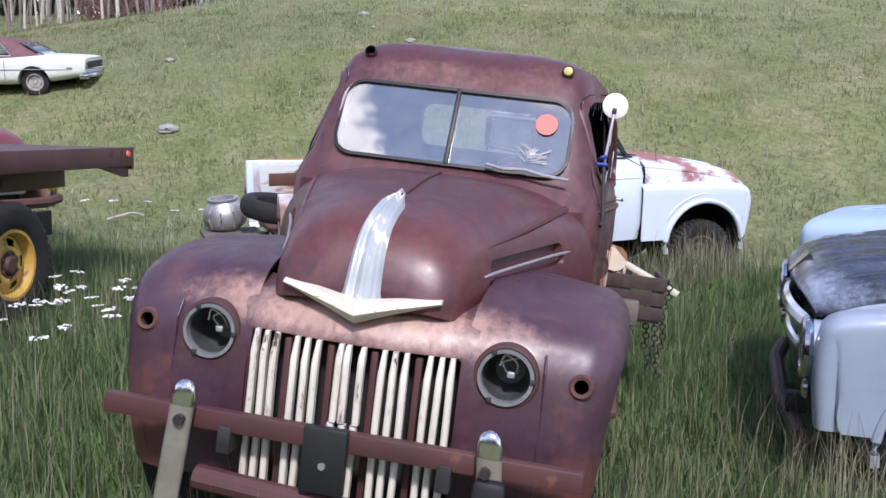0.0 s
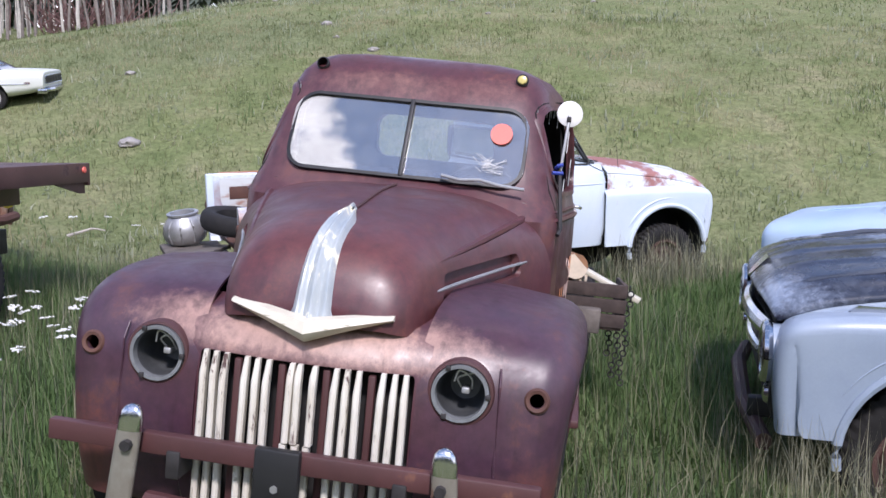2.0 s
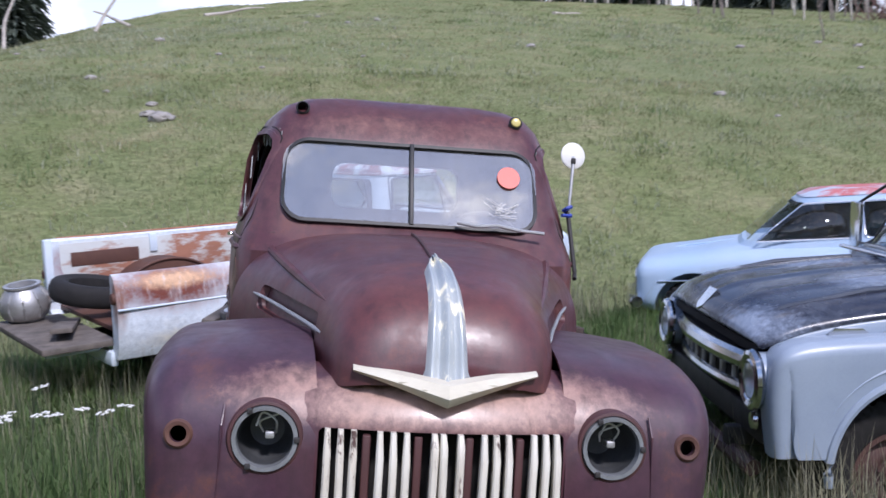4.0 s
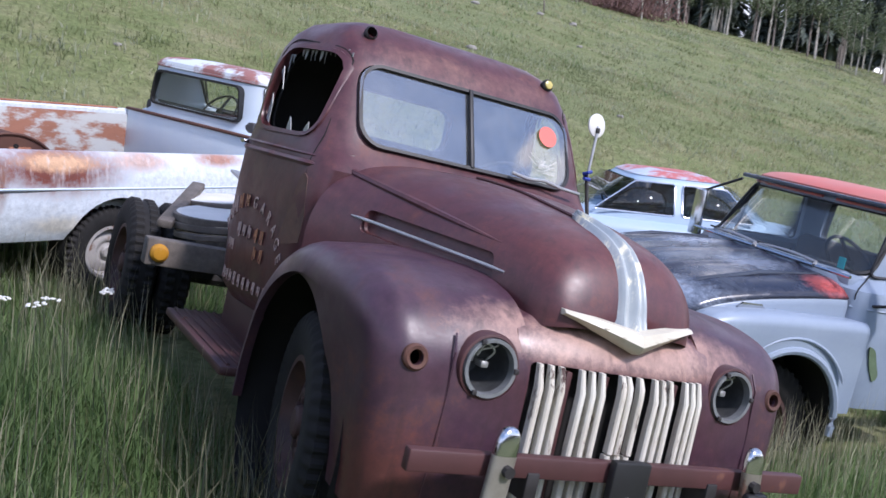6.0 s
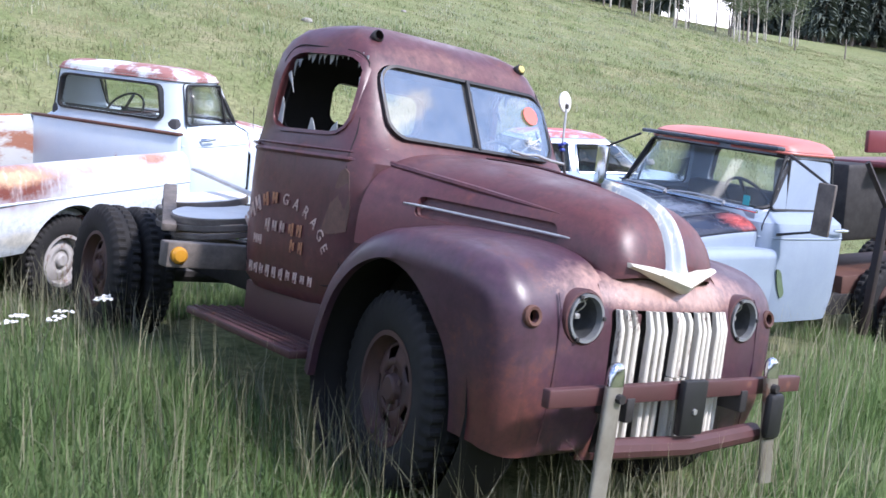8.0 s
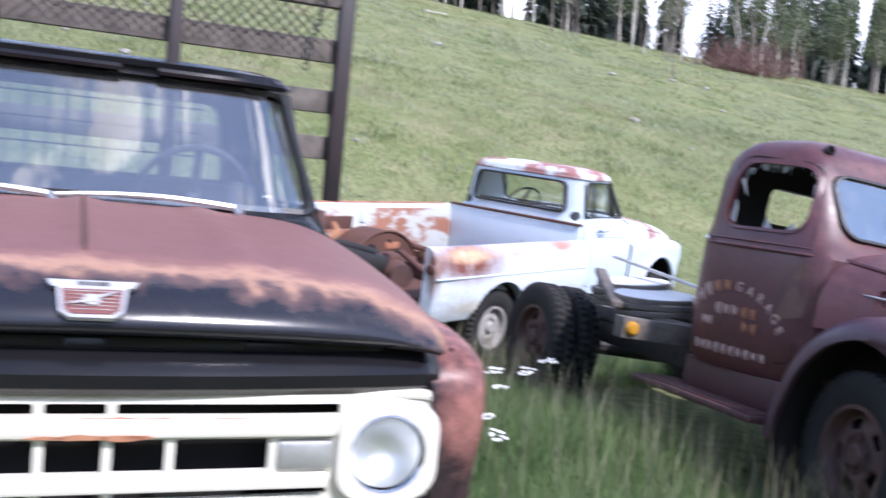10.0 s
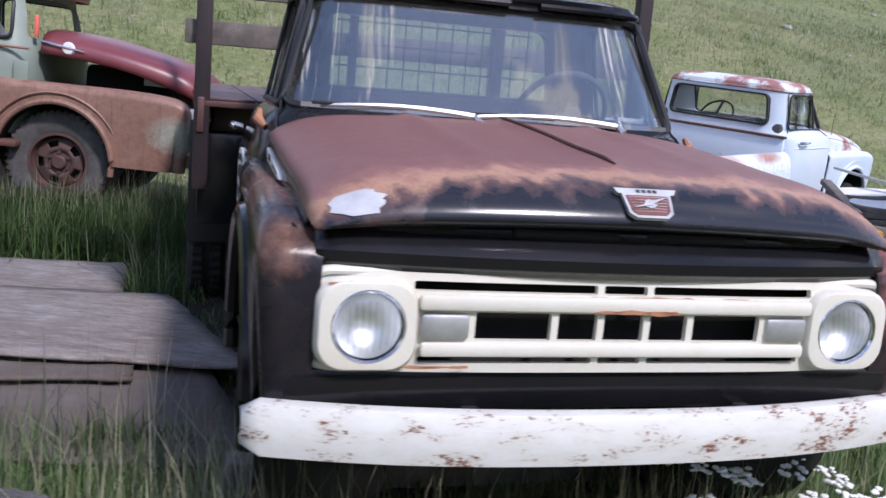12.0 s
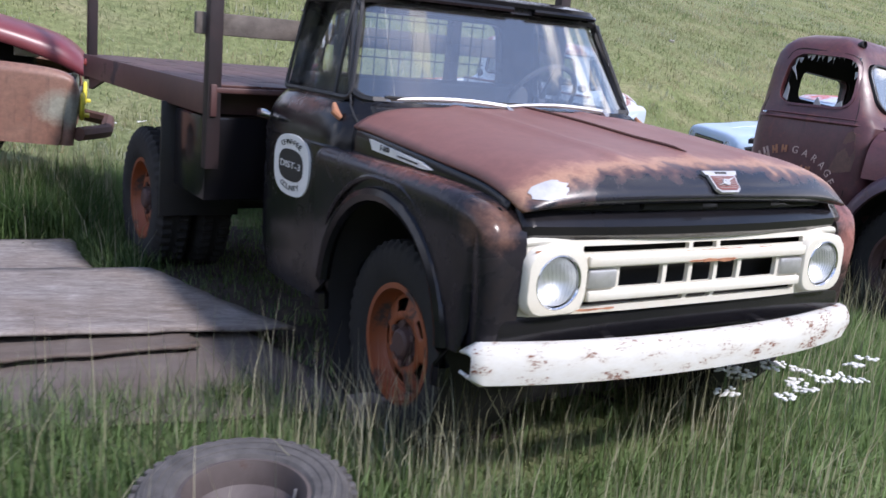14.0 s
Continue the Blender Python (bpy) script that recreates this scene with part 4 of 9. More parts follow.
    for s in (-1, 1):
        vent = soft_poly([(-0.98, 1.235), (-0.98, 1.335), (-0.27, 1.30), (-0.23, 1.19)], 0.03)
        bmv = prism(bmesh.new(), vent, "y", s * 0.30, s * 0.9)
        for v in bmv.verts:
            if abs(v.co.y) < 0.6:
                w_, zb_, zt_ = (np.interp(v.co.x, S[:, 0], S[:, k]) for k in (1, 2, 3))
                f_ = min(1.0, max(0.0, (v.co.z - zb_) / (zt_ - zb_)))
                v.co.y = s * (w_ * (1 - f_ ** 3.1) ** (1 / 3.1) - 0.038)
        cuts.append(bmv)
    carve(hood, cuts)
    for s in (-1, 1):
        def skin(x, z, out=0.0):
            w, zb, zt = (np.interp(x, S[:, 0], S[:, k]) for k in (1, 2, 3))
            f = min(1.0, max(0.0, (z - zb) / (zt - zb)))
            return (x, s * (w * (1 - f ** 3.1) ** (1 / 3.1) + out), z)
        part("vent_strip", tube(bmesh.new(), [skin(x, 1.290 - 0.055 * (x + 1.03), 0.0) for x in np.linspace(-1.05, -0.19, 14)], [0.003] + [0.0075] * 12 + [0.004]), "alu", hood, "dull metal vent strip")
        part("hood_seam", tube(bmesh.new(), [skin(x, 1.468 - 0.128 * (x + 1.27), -0.006) for x in np.linspace(-1.27, -0.20, 22)], [0.019] * 12 + [0.017, 0.016, 0.015, 0.014, 0.012, 0.010, 0.008, 0.006, 0.004, 0.002]), "maroon", hood, "rolled crease running on from the belt line")
    ridge = [(x, 0, z + 0.006) for x, z in zip(S[:, 0], S[:, 3])]
    part("hood_crease", tube(bmesh.new(), ridge[:18], 0.007, 6), "maroon_dark", hood)
    # nose ornament: ribbed spear and winged V
    sp = [p for p in ridge if p[0] > -0.40] + [(0.105, 0, 1.135), (0.125, 0, 1.10)]
    bm = bmesh.new()
    rows = []
    for i, (x, _, z) in enumerate(sp):
        w = np.interp(i / (len(sp) - 1), (0, 0.12, 0.5, 1), (0.016, 0.056, 0.064, 0.080))
        tdir = Vector(sp[min(i + 1, len(sp) - 1)]) - Vector(sp[max(i - 1, 0)])
        nrm = Vector((-tdir.z, 0, tdir.x)).normalized()
        if nrm.z < 0 and nrm.x < 0:
            nrm = -nrm
        row = []
        for k in range(25):
            g = k / 12 - 1
            h = 0.026 * (1 - abs(g) ** 1.6) + 0.0095 * math.cos(g * math.pi * 3)
            p = Vector((x, g * w, z)) + nrm * (h - 0.002)
            row.append(p)
        rows.append(row)
    grid(bm, rows)
    bmesh.ops.recalc_face_normals(bm, faces=bm.faces)
    spear = part("hood_spear", bm, MAT["spear"], hood, "ribbed metal spear with worn cream paint")
    m = spear.modifiers.new("thick", "SOLIDIFY")
    m.thickness = 0.012
    for s in (-1, 1):
        pts = [(0.158, 0.0, 1.10), (0.118, s * 0.15, 1.138), (0.068, s * 0.295, 1.168)]
        bm = bmesh.new()
        rows = []
        for i, p in enumerate(spline(pts, 10)):
            f = i / 9
            hh = 0.037 * (1 - f) + 0.013
            rows.append([(p[0] - 0.03, p[1], p[2] + hh), (p[0] + 0.012, p[1], p[2] + hh * 0.8), (p[0] + 0.026, p[1], p[2]), (p[0] + 0.006, p[1], p[2] - hh * 0.6), (p[0] - 0.03, p[1], p[2] - hh * 0.75)])
        grid(bm, rows, closed=True, cap=True)
        bmesh.ops.recalc_face_normals(bm, faces=bm.faces)
        wing = part("nose_wing", bm, MAT["wing_cream"], hood, "cream painted half of the winged nose trim", 50)
        for k in range(2):
            p = spline(pts, 30)[6 + 7 * k]
            part("worn_letter_bar", boxed((p[0] + 0.020, p[1], p[2] + 0.008), (0.005, 0.04, 0.006), 0.001), MAT["wing_cream"], wing)
    # front fenders with headlamps
    spine = [(0.03, 0.36, 0), (0.075, 0.55, 0), (0.085, 0.80, 0), (0.05, 1.00, 0), (-0.06, 1.125, 0), (-0.25, 1.18, 0), (-0.50, 1.195, 0), (-0.80, 1.185, 0), (-1.05, 1.08, 0), (-1.24, 0.88, 0), (-1.36, 0.63, 0), (-1.42, 0.42, 0)]
    for s in (-1, 1):
        bm = fender_sheet(spine, ((0, 0.40), (0.3, 0.40), (0.55, 0.44), (0.75, 0.60), (1, 0.74)), ((0, 0.90), (0.25, 0.945), (0.5, 0.98), (0.8, 0.99), (1, 0.96)), ((0, 0.30), (1, 0.02)), 0.03, s, 70, opening=(-0.74, 0.50, 0.47, 0.56, 0.545))
        fd = part("front_fender", bm, "fender", t, "dented plum and rust front fender")
        cutters = []
        for yy, rr in ((0.555, 0.112), (0.82, 0.026)):
            c = bmesh.new()
            rod(c, (-0.06, s * yy, 0.945), (0.3, s * yy, 0.945), rr, 32)
            cutters.append(c)
        carve(fd, cutters, 0.012)
        # near-black shell, so the shade over the wheel is in its colour
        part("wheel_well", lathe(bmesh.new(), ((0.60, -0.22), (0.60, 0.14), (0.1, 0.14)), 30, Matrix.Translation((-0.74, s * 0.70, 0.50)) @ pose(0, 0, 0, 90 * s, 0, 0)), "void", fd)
        headlight_empty(fd, 0.083, s * 0.555, 0.945)
        part("lamp_hole_rim", lathe(bmesh.new(), ((0.028, -0.03), (0.026, 0.008), (0.038, 0.012), (0.045, 0.004), (0.046, -0.02)), 24, Matrix.Translation((0.068, s * 0.82, 0.945)) @ pose(0, 0, 0, 0, 80, 0)), "rust", fd, "rusty hole where a parking lamp sat")
        # bead along the join of face and fender
        part("fender_bead", tube(bmesh.new(), [(0.07, s * 0.70, 0.42), (0.10, s * 0.695, 0.7), (0.09, s * 0.69, 0.98), (0.06, s * 0.685, 1.04)], [0.003, 0.005, 0.005, 0.004, 0.002]), "fender", fd)
    # nose panel and grille
    bm = bmesh.new()
    rows = []
    for y in np.linspace(-0.44, 0.44, 23):
        f = 1 - (y / 0.44) ** 2
        rows.append([(x + 0.055 * f, y, z) for x, z in ((0.05, 0.33), (0.085, 0.5), (0.095, 0.72), (0.095, 0.90), (0.08, 1.0), (0.045, 1.075), (-0.03, 1.125), (-0.16, 1.15))])
    grid(bm, rows)
    bmesh.ops.recalc_face_normals(bm, faces=bm.faces)
    nose = part("nose_panel", bm, "nose", t, "sun-bleached maroon nose panel above the grille")
    carve(nose, [prism(bmesh.new(), rounded(-0.392, 0.36, 0.392, 0.985, 0.02), "x", -0.1, 0.4)], 0.012)
    # near-black plate standing in for the shade behind the bars
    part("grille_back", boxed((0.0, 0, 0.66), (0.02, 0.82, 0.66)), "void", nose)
    k = 0
    for g in range(5):
        for b in range(3):
            y = -0.365 + g * 0.1625 + b * 0.041
            x = 0.10 + 0.055 * (1 - (y / 0.44) ** 2)
            lean = 0.03 * math.sin(k * 1.7)
            spans = ((0.37, 0.700), (0.706, 0.985)) if g == 2 else ((0.37, 0.985),)
            for q, (z0, z1) in enumerate(spans):
                bm = bmesh.new()
                rows = []
                for z in np.linspace(z0, z1, 9):
                    sc = 1.0 if z < 0.965 else 0.72
                    bend = 0.0015 * math.sin(9 * z + k * 1.9) + lean * 0.15 * (z - 0.6) + (0.006 * (-1) ** b if g == 2 and q == 1 else 0)
                    back = -0.022 * max(0.0, (z - 0.94) / 0.045)
                    rows.append([(x + 0.018 + back + dx * sc, y + bend + dy * sc, z) for dx, dy in ((0.013, -0.006), (0.013, 0.006), (0.007, 0.0118), (-0.02, 0.0118), (-0.02, -0.0118), (0.007, -0.0118))])
                grid(bm, rows, closed=True, cap=True)
                part("grille_bar", bm, "bar_white", nose, "chipped cream grille bar" if k == 0 else "")
            k += 1
        if g < 4:
            part("grille_rib", boxed((0.11, -0.365 + g * 0.1625 + 0.122, 0.66), (0.03, 0.026, 0.62), 0.006), "maroon_dark", nose)
    # bumper, guards, tow plate
    bm = box(bmesh.new(), (0.24, 0, 0.665), (0.045, 1.74, 0.075), 0.008)
    bump = part("bumper", bm, "maroon_dark", t, "straight rusty channel bumper")
    for s in (-1, 1):
        def strap(levels):
            rows = []
            for z, w, d in levels:
                rows.append([(0.290 + (0.79 - z) * 0.05 + d * math.copysign(abs(math.cos(a)) ** 0.7, math.cos(a)), s * (0.545 + 0.075 * (0.80 - z)) + w * math.copysign(abs(math.sin(a)) ** 0.7, math.sin(a)), z) for a in np.linspace(0, 2 * math.pi, 18, endpoint=False)])
            bm = grid(bmesh.new(), rows, closed=True, cap=True)
            bmesh.ops.recalc_face_normals(bm, faces=bm.faces)
            return bm
        gd = part("bumper_guard", strap(((0.22, 0.046, 0.016), (0.45, 0.046, 0.018), (0.715, 0.044, 0.022))), MAT["strap"], bump, "dull tarnished bumper guard")
        part("guard_cap", strap(((0.715, 0.044, 0.023), (0.755, 0.043, 0.024), (0.785, 0.036, 0.022), (0.802, 0.022, 0.014), (0.808, 0.006, 0.005))), "chrome", gd, "bright chrome cap")
        part("bolt", rod(bmesh.new(), (0.30, s * 0.545, 0.67), (0.34, s * 0.545, 0.67), 0.02, 8), "steel_dark", gd)
        part("bracket", boxed((0.10, s * 0.40, 0.60), (0.34, 0.05, 0.1), 0.006), "steel_dark", bump)
    part("lower_bumper", tube(bmesh.new(), ((0.24, -0.50, 0.44), (0.26, 0, 0.42), (0.24, 0.56, 0.44)), 0.045, 10), "maroon_dark", bump)
    part("tow_plate", boxed((0.285, -0.02, 0.60), (0.04, 0.16, 0.24), 0.01), "black", bump, "black plate bolted to the bumper")
    part("tow_bolt", rod(bmesh.new(), (0.29, -0.02, 0.585), (0.312, -0.02, 0.585), 0.014, 6), "alu", bump)
    part("tow_hook", boxed((0.325, 0.565, 0.54), (0.05, 0.12, 0.22), 0.03), "black", bump, "black wrapped guard foot")
    # roof clearance lamps and mirror
    for s, mat in ((-1, "black"), (1, "lamp_yellow")):
        m = Matrix.Translation((-1.685, s * 0.53, 2.145)) @ pose(0, 0, 0, 0, 75, 0)
        c = part("clearance_lamp", lathe(bmesh.new(), ((0, -0.05), (0.022, -0.04), (0.032, 0.0), (0.034, 0.02), (0.026, 0.03)), 18, m), "steel_dark", cab)
        if s > 0:
            part("lens", lathe(bmesh.new(), ((0.028, 0.02), (0.022, 0.034), (0, 0.04)), 16, m), mat, c)
    mir = part("mirror_arm", tube(bmesh.new(), ((-1.36, 0.80, 1.40), (-1.40, 0.81, 1.43), (-1.47, 0.775, 1.72)), 0.011), "steel_dark", cab, "black lower mirror rod")
    part("mirror_rod", tube(bmesh.new(), ((-1.465, 0.778, 1.70), (-1.49, 0.793, 1.955), (-1.50, 0.793, 1.99)), 0.008), "alu", mir, "thin bright upper mirror rod")
    part("mirror_head", lathe(bmesh.new(), ((0, -0.018), (0.045, -0.016), (0.063, -0.004), (0.065, 0.006), (0.055, 0.012), (0, 0.014)), 28, Matrix.Translation((-1.512, 0.793, 1.995)) @ pose(0, 0, 0, 0, 82, 12)), "mirror_white", mir, "round white mirror back")
    part("mirror_pivot", boxed((-1.490, 0.793, 1.968), (0.02, 0.022, 0.03), 0.005), "steel_dark", mir)
    part("cord", tube(bmesh.new(), ((-1.455, 0.79, 1.745), (-1.45, 0.765, 1.735), (-1.47, 0.755, 1.725), (-1.485, 0.775, 1.715), (-1.46, 0.79, 1.70), (-1.44, 0.74, 1.70)), 0.010, 6), "blue_tie", mir, "knotted blue cord")
    # running boards, chassis, wheels
    for s in (-1, 1):
        rb = part("running_board", boxed((-2.02, s * 0.83, 0.46), (1.25, 0.36, 0.045), 0.012), "maroon_dark", t, "ribbed rusty running board")
        for k in range(6):
            part("rib", boxed((-2.02, s * (0.69 + 0.055 * k), 0.487), (1.2, 0.018, 0.012), 0.003), "maroon_dark", rb)
        part("sill_apron", boxed((-1.90, s * 0.74, 0.58), (1.0, 0.04, 0.22), 0.01), "maroon_dark", t)
        part("frame_rail", boxed((-2.6, s * 0.42, 0.62), (4.4, 0.07, 0.18), 0.01), "steel_dark", t)
    for s in (-1, 1):
        w = wheel(t, (-0.74, s * 0.79, 0.45), 0.45, 0.20, 0.255, "tyre", "rim_rust", 5, True, s)
        w.matrix_basis = Matrix.Translation((-0.74, s * 0.79, 0.45)) @ pose(0, 0, 0, 0, 0, -10) @ pose(0, 0, 0, -90 * s, 0, 0)
    for s in (-1, 1):
        wheel(t, (-4.12, s * 0.98, 0.47), 0.47, 0.2, 0.265, "tyre", "rim_rust", 5, True, s)
        wheel(t, (-4.12, s * 0.74, 0.47), 0.47, 0.2, 0.265, "tyre", "rim_rust", 5, False, -s)
    part("rear_axle", rod(bmesh.new(), (-4.12, -0.9, 0.47), (-4.12, 0.9, 0.47), 0.07), "steel_dark", t)
    part("front_axle", rod(bmesh.new(), (-0.72, -0.75, 0.44), (-0.72, 0.75, 0.44), 0.05), "steel_dark", t)
    for x in (-3.0, -3.6, -4.6):
        part("crossmember", boxed((x, 0, 0.62), (0.12, 0.84, 0.14), 0.01), "steel_dark", t)
    part("engine_block", boxed((-0.55, 0, 0.75), (0.8, 0.5, 0.5), 0.05), "void", t)
    part("inner_apron", boxed((-0.55, 0, 0.9), (1.1, 0.86, 0.3), 0.02), "void", t)
    # timber bolster with amber lamp
    bol = part("bolster", boxed((-2.62, -0.05, 0.79), (0.12, 2.3, 0.15), 0.012), "wood_grey", t, "weathered timber bolster")
    part("amber_lamp", lathe(bmesh.new(), ((0.052, 0), (0.05, 0.02), (0.035, 0.036), (0, 0.042)), 22, Matrix.Translation((-2.56, -1.13, 0.79)) @ pose(0, 0, 0, 0, 90, 0)), "amber", bol, "round amber lamp")
    for s in (-1, 1):
        part("rail_timber", boxed((-3.5, s * 0.42, 0.77), (2.1, 0.1, 0.12), 0.012), "wood_grey", t)
    return t


truck = maroon_truck()


# ---- trucks of the early sixties: shared cab, hood and fenders ----
def burnt_hood(name, top, front, seam, band):
    """Hood paint burnt to bare primer on top, with the old coat left along the front lip."""
    m, nt, b = principled(name)
    v = coords(nt)
    sep = nt.nodes.new("ShaderNodeSeparateXYZ")
    tc = nt.nodes.new("ShaderNodeTexCoord")
    nt.links.new(tc.outputs["Object"], sep.inputs[0])
    n = noise_node(nt, v, 2.6, 7, 0.6, 0.5)
    fine = noise_node(nt, v, 14, 7, 0.7)
    add = nt.nodes.new("ShaderNodeMath")
    add.operation = "MULTIPLY_ADD"
    add.inputs[1].default_value = 0.40
    nt.links.new(mixed(nt, 0.42, n, fine), add.inputs[0])
    nt.links.new(sep.outputs["X"], add.inputs[2])
    r = nt.nodes.new("ShaderNodeMapRange")
    r.inputs["From Min"].default_value, r.inputs["From Max"].default_value = seam - band, seam + band
    nt.links.new(add.outputs[0], r.inputs[0])
    edge = ramp(nt, r.outputs[0], ((0.0, top[0]), (0.22, top[1]), (0.46, top[2]), (0.60, (0.10, 0.055, 0.05)), (0.74, front), (1.0, front)))
    col = mixed(nt, 0.35, edge, mixed(nt, 1.0, edge, ramp(nt, fine, ((0.3, (0.6, 0.6, 0.6)), (0.7, (1.3, 1.3, 1.3)))), "MULTIPLY"))
    nt.links.new(col, b.inputs["Base Color"])
    rr = nt.nodes.new("ShaderNodeMapRange")
    rr.inputs["From Min"].default_value, rr.inputs["From Max"].default_value = 0.5, 0.8
    rr.inputs["To Min"].default_value, rr.inputs["To Max"].default_value = 0.5, 0.2
    nt.links.new(r.outputs[0], rr.inputs[0])
    nt.links.new(rr.outputs[0], b.inputs["Roughness"])
    bumped(nt, b, fine, 0.08, 0.004)
    return m


MAT["emblem_red"] = plain("dull_red_enamel", (0.17, 0.05, 0.045), 0.55, 0, 0.2, 30)
MAT["chipped_patch"] = plain("bare_white_primer", (0.46, 0.47, 0.50), 0.5, 0, 0.2, 12)
MAT["burnt"] = burnt_hood("burnt_brown_hood", ((0.195, 0.086, 0.073), (0.225, 0.103, 0.084), (0.37, 0.205, 0.135)), (0.014, 0.014, 0.019), 0.185, 0.13)


MAT["fender_burnt"] = aged("burnt_black_fender", (0.014, 0.013, 0.017), (0.018, 0.016, 0.02), (0.026, 0.022, 0.024), (0.022, 0.017, 0.018), (0.010, 0.009, 0.011), 0.16, 0.0, (((-0.65, 0.93, 1.14), (0.65, 0.14, 0.075), (0.15, 0.066, 0.055), 0.95), ((-0.06, 0.94, 1.03), (0.20, 0.12, 0.13), (0.16, 0.085, 0.06), 0.9)))

MAT["fender_red"] = aged("burnt_red_fender", (0.020, 0.017, 0.020), (0.030, 0.022, 0.024), (0.08, 0.04, 0.04), (0.07, 0.035, 0.03), (0.012, 0.010, 0.012), 0.22, 0.0, (((-0.45, 0.92, 1.06), (0.75, 0.25, 0.26), (0.30, 0.12, 0.10), 0.95), ((-0.02, 0.95, 0.92), (0.25, 0.16, 0.20), (0.26, 0.115, 0.10), 0.9)))


MAT["black_cab"] = aged("black_cab_enamel", (0.007, 0.007, 0.009), (0.010, 0.010, 0.012), (0.016, 0.015, 0.017), (0.014, 0.011, 0.012), (0.006, 0.006, 0.007), 0.14, 0.0, (((-1.72, 0.90, 1.335), (0.42, 0.16, 0.065), (0.105, 0.055, 0.050), 0.95),))
for key in ("fender_burnt", "fender_red", "black_cab"):
    MAT[key].node_tree.nodes["Principled BSDF"].inputs["Specular IOR Level"].default_value = 0.25


def headlamp(parent, x, y, z, ring="white_paint", r=0.090):
    base = new("headlight")
    base.parent, base.matrix_basis = parent, Matrix.Translation((x, y, z)) @ pose(0, 0, 0, 0, 90, 0)
    part("reflector", lathe(bmesh.new(), ((r * 0.97, 0.0), (r * 0.8, -0.03), (r * 0.5, -0.055), (0.02, -0.065), (0, -0.065)), 32), "mirror", base)
    g = part("lens", lathe(bmesh.new(), ((r, -0.004), (r * 0.9, 0.012), (r * 0.6, 0.022), (0, 0.027)), 32), "lens", base, "ribbed headlamp glass")
    g.visible_shadow = False
    bm = bmesh.new()
    for k in range(-4, 5):
        yy = k * r * 0.19
        hh = math.sqrt(max(r * r * 0.7 - yy * yy, 0))
        tube(bm, ((-hh * 0.9, yy, 0.005), (0, yy, 0.02), (hh * 0.9, yy, 0.005)), 0.0016, 4)
    part("flutes", bm, "lens", base)
    part("retaining_ring", lathe(bmesh.new(), ((r * 1.0, -0.02), (r * 1.0, 0.008), (r * 1.06, 0.014), (r * 1.13, 0.008), (r * 1.14, -0.02)), 36), "chrome", base)
    return base


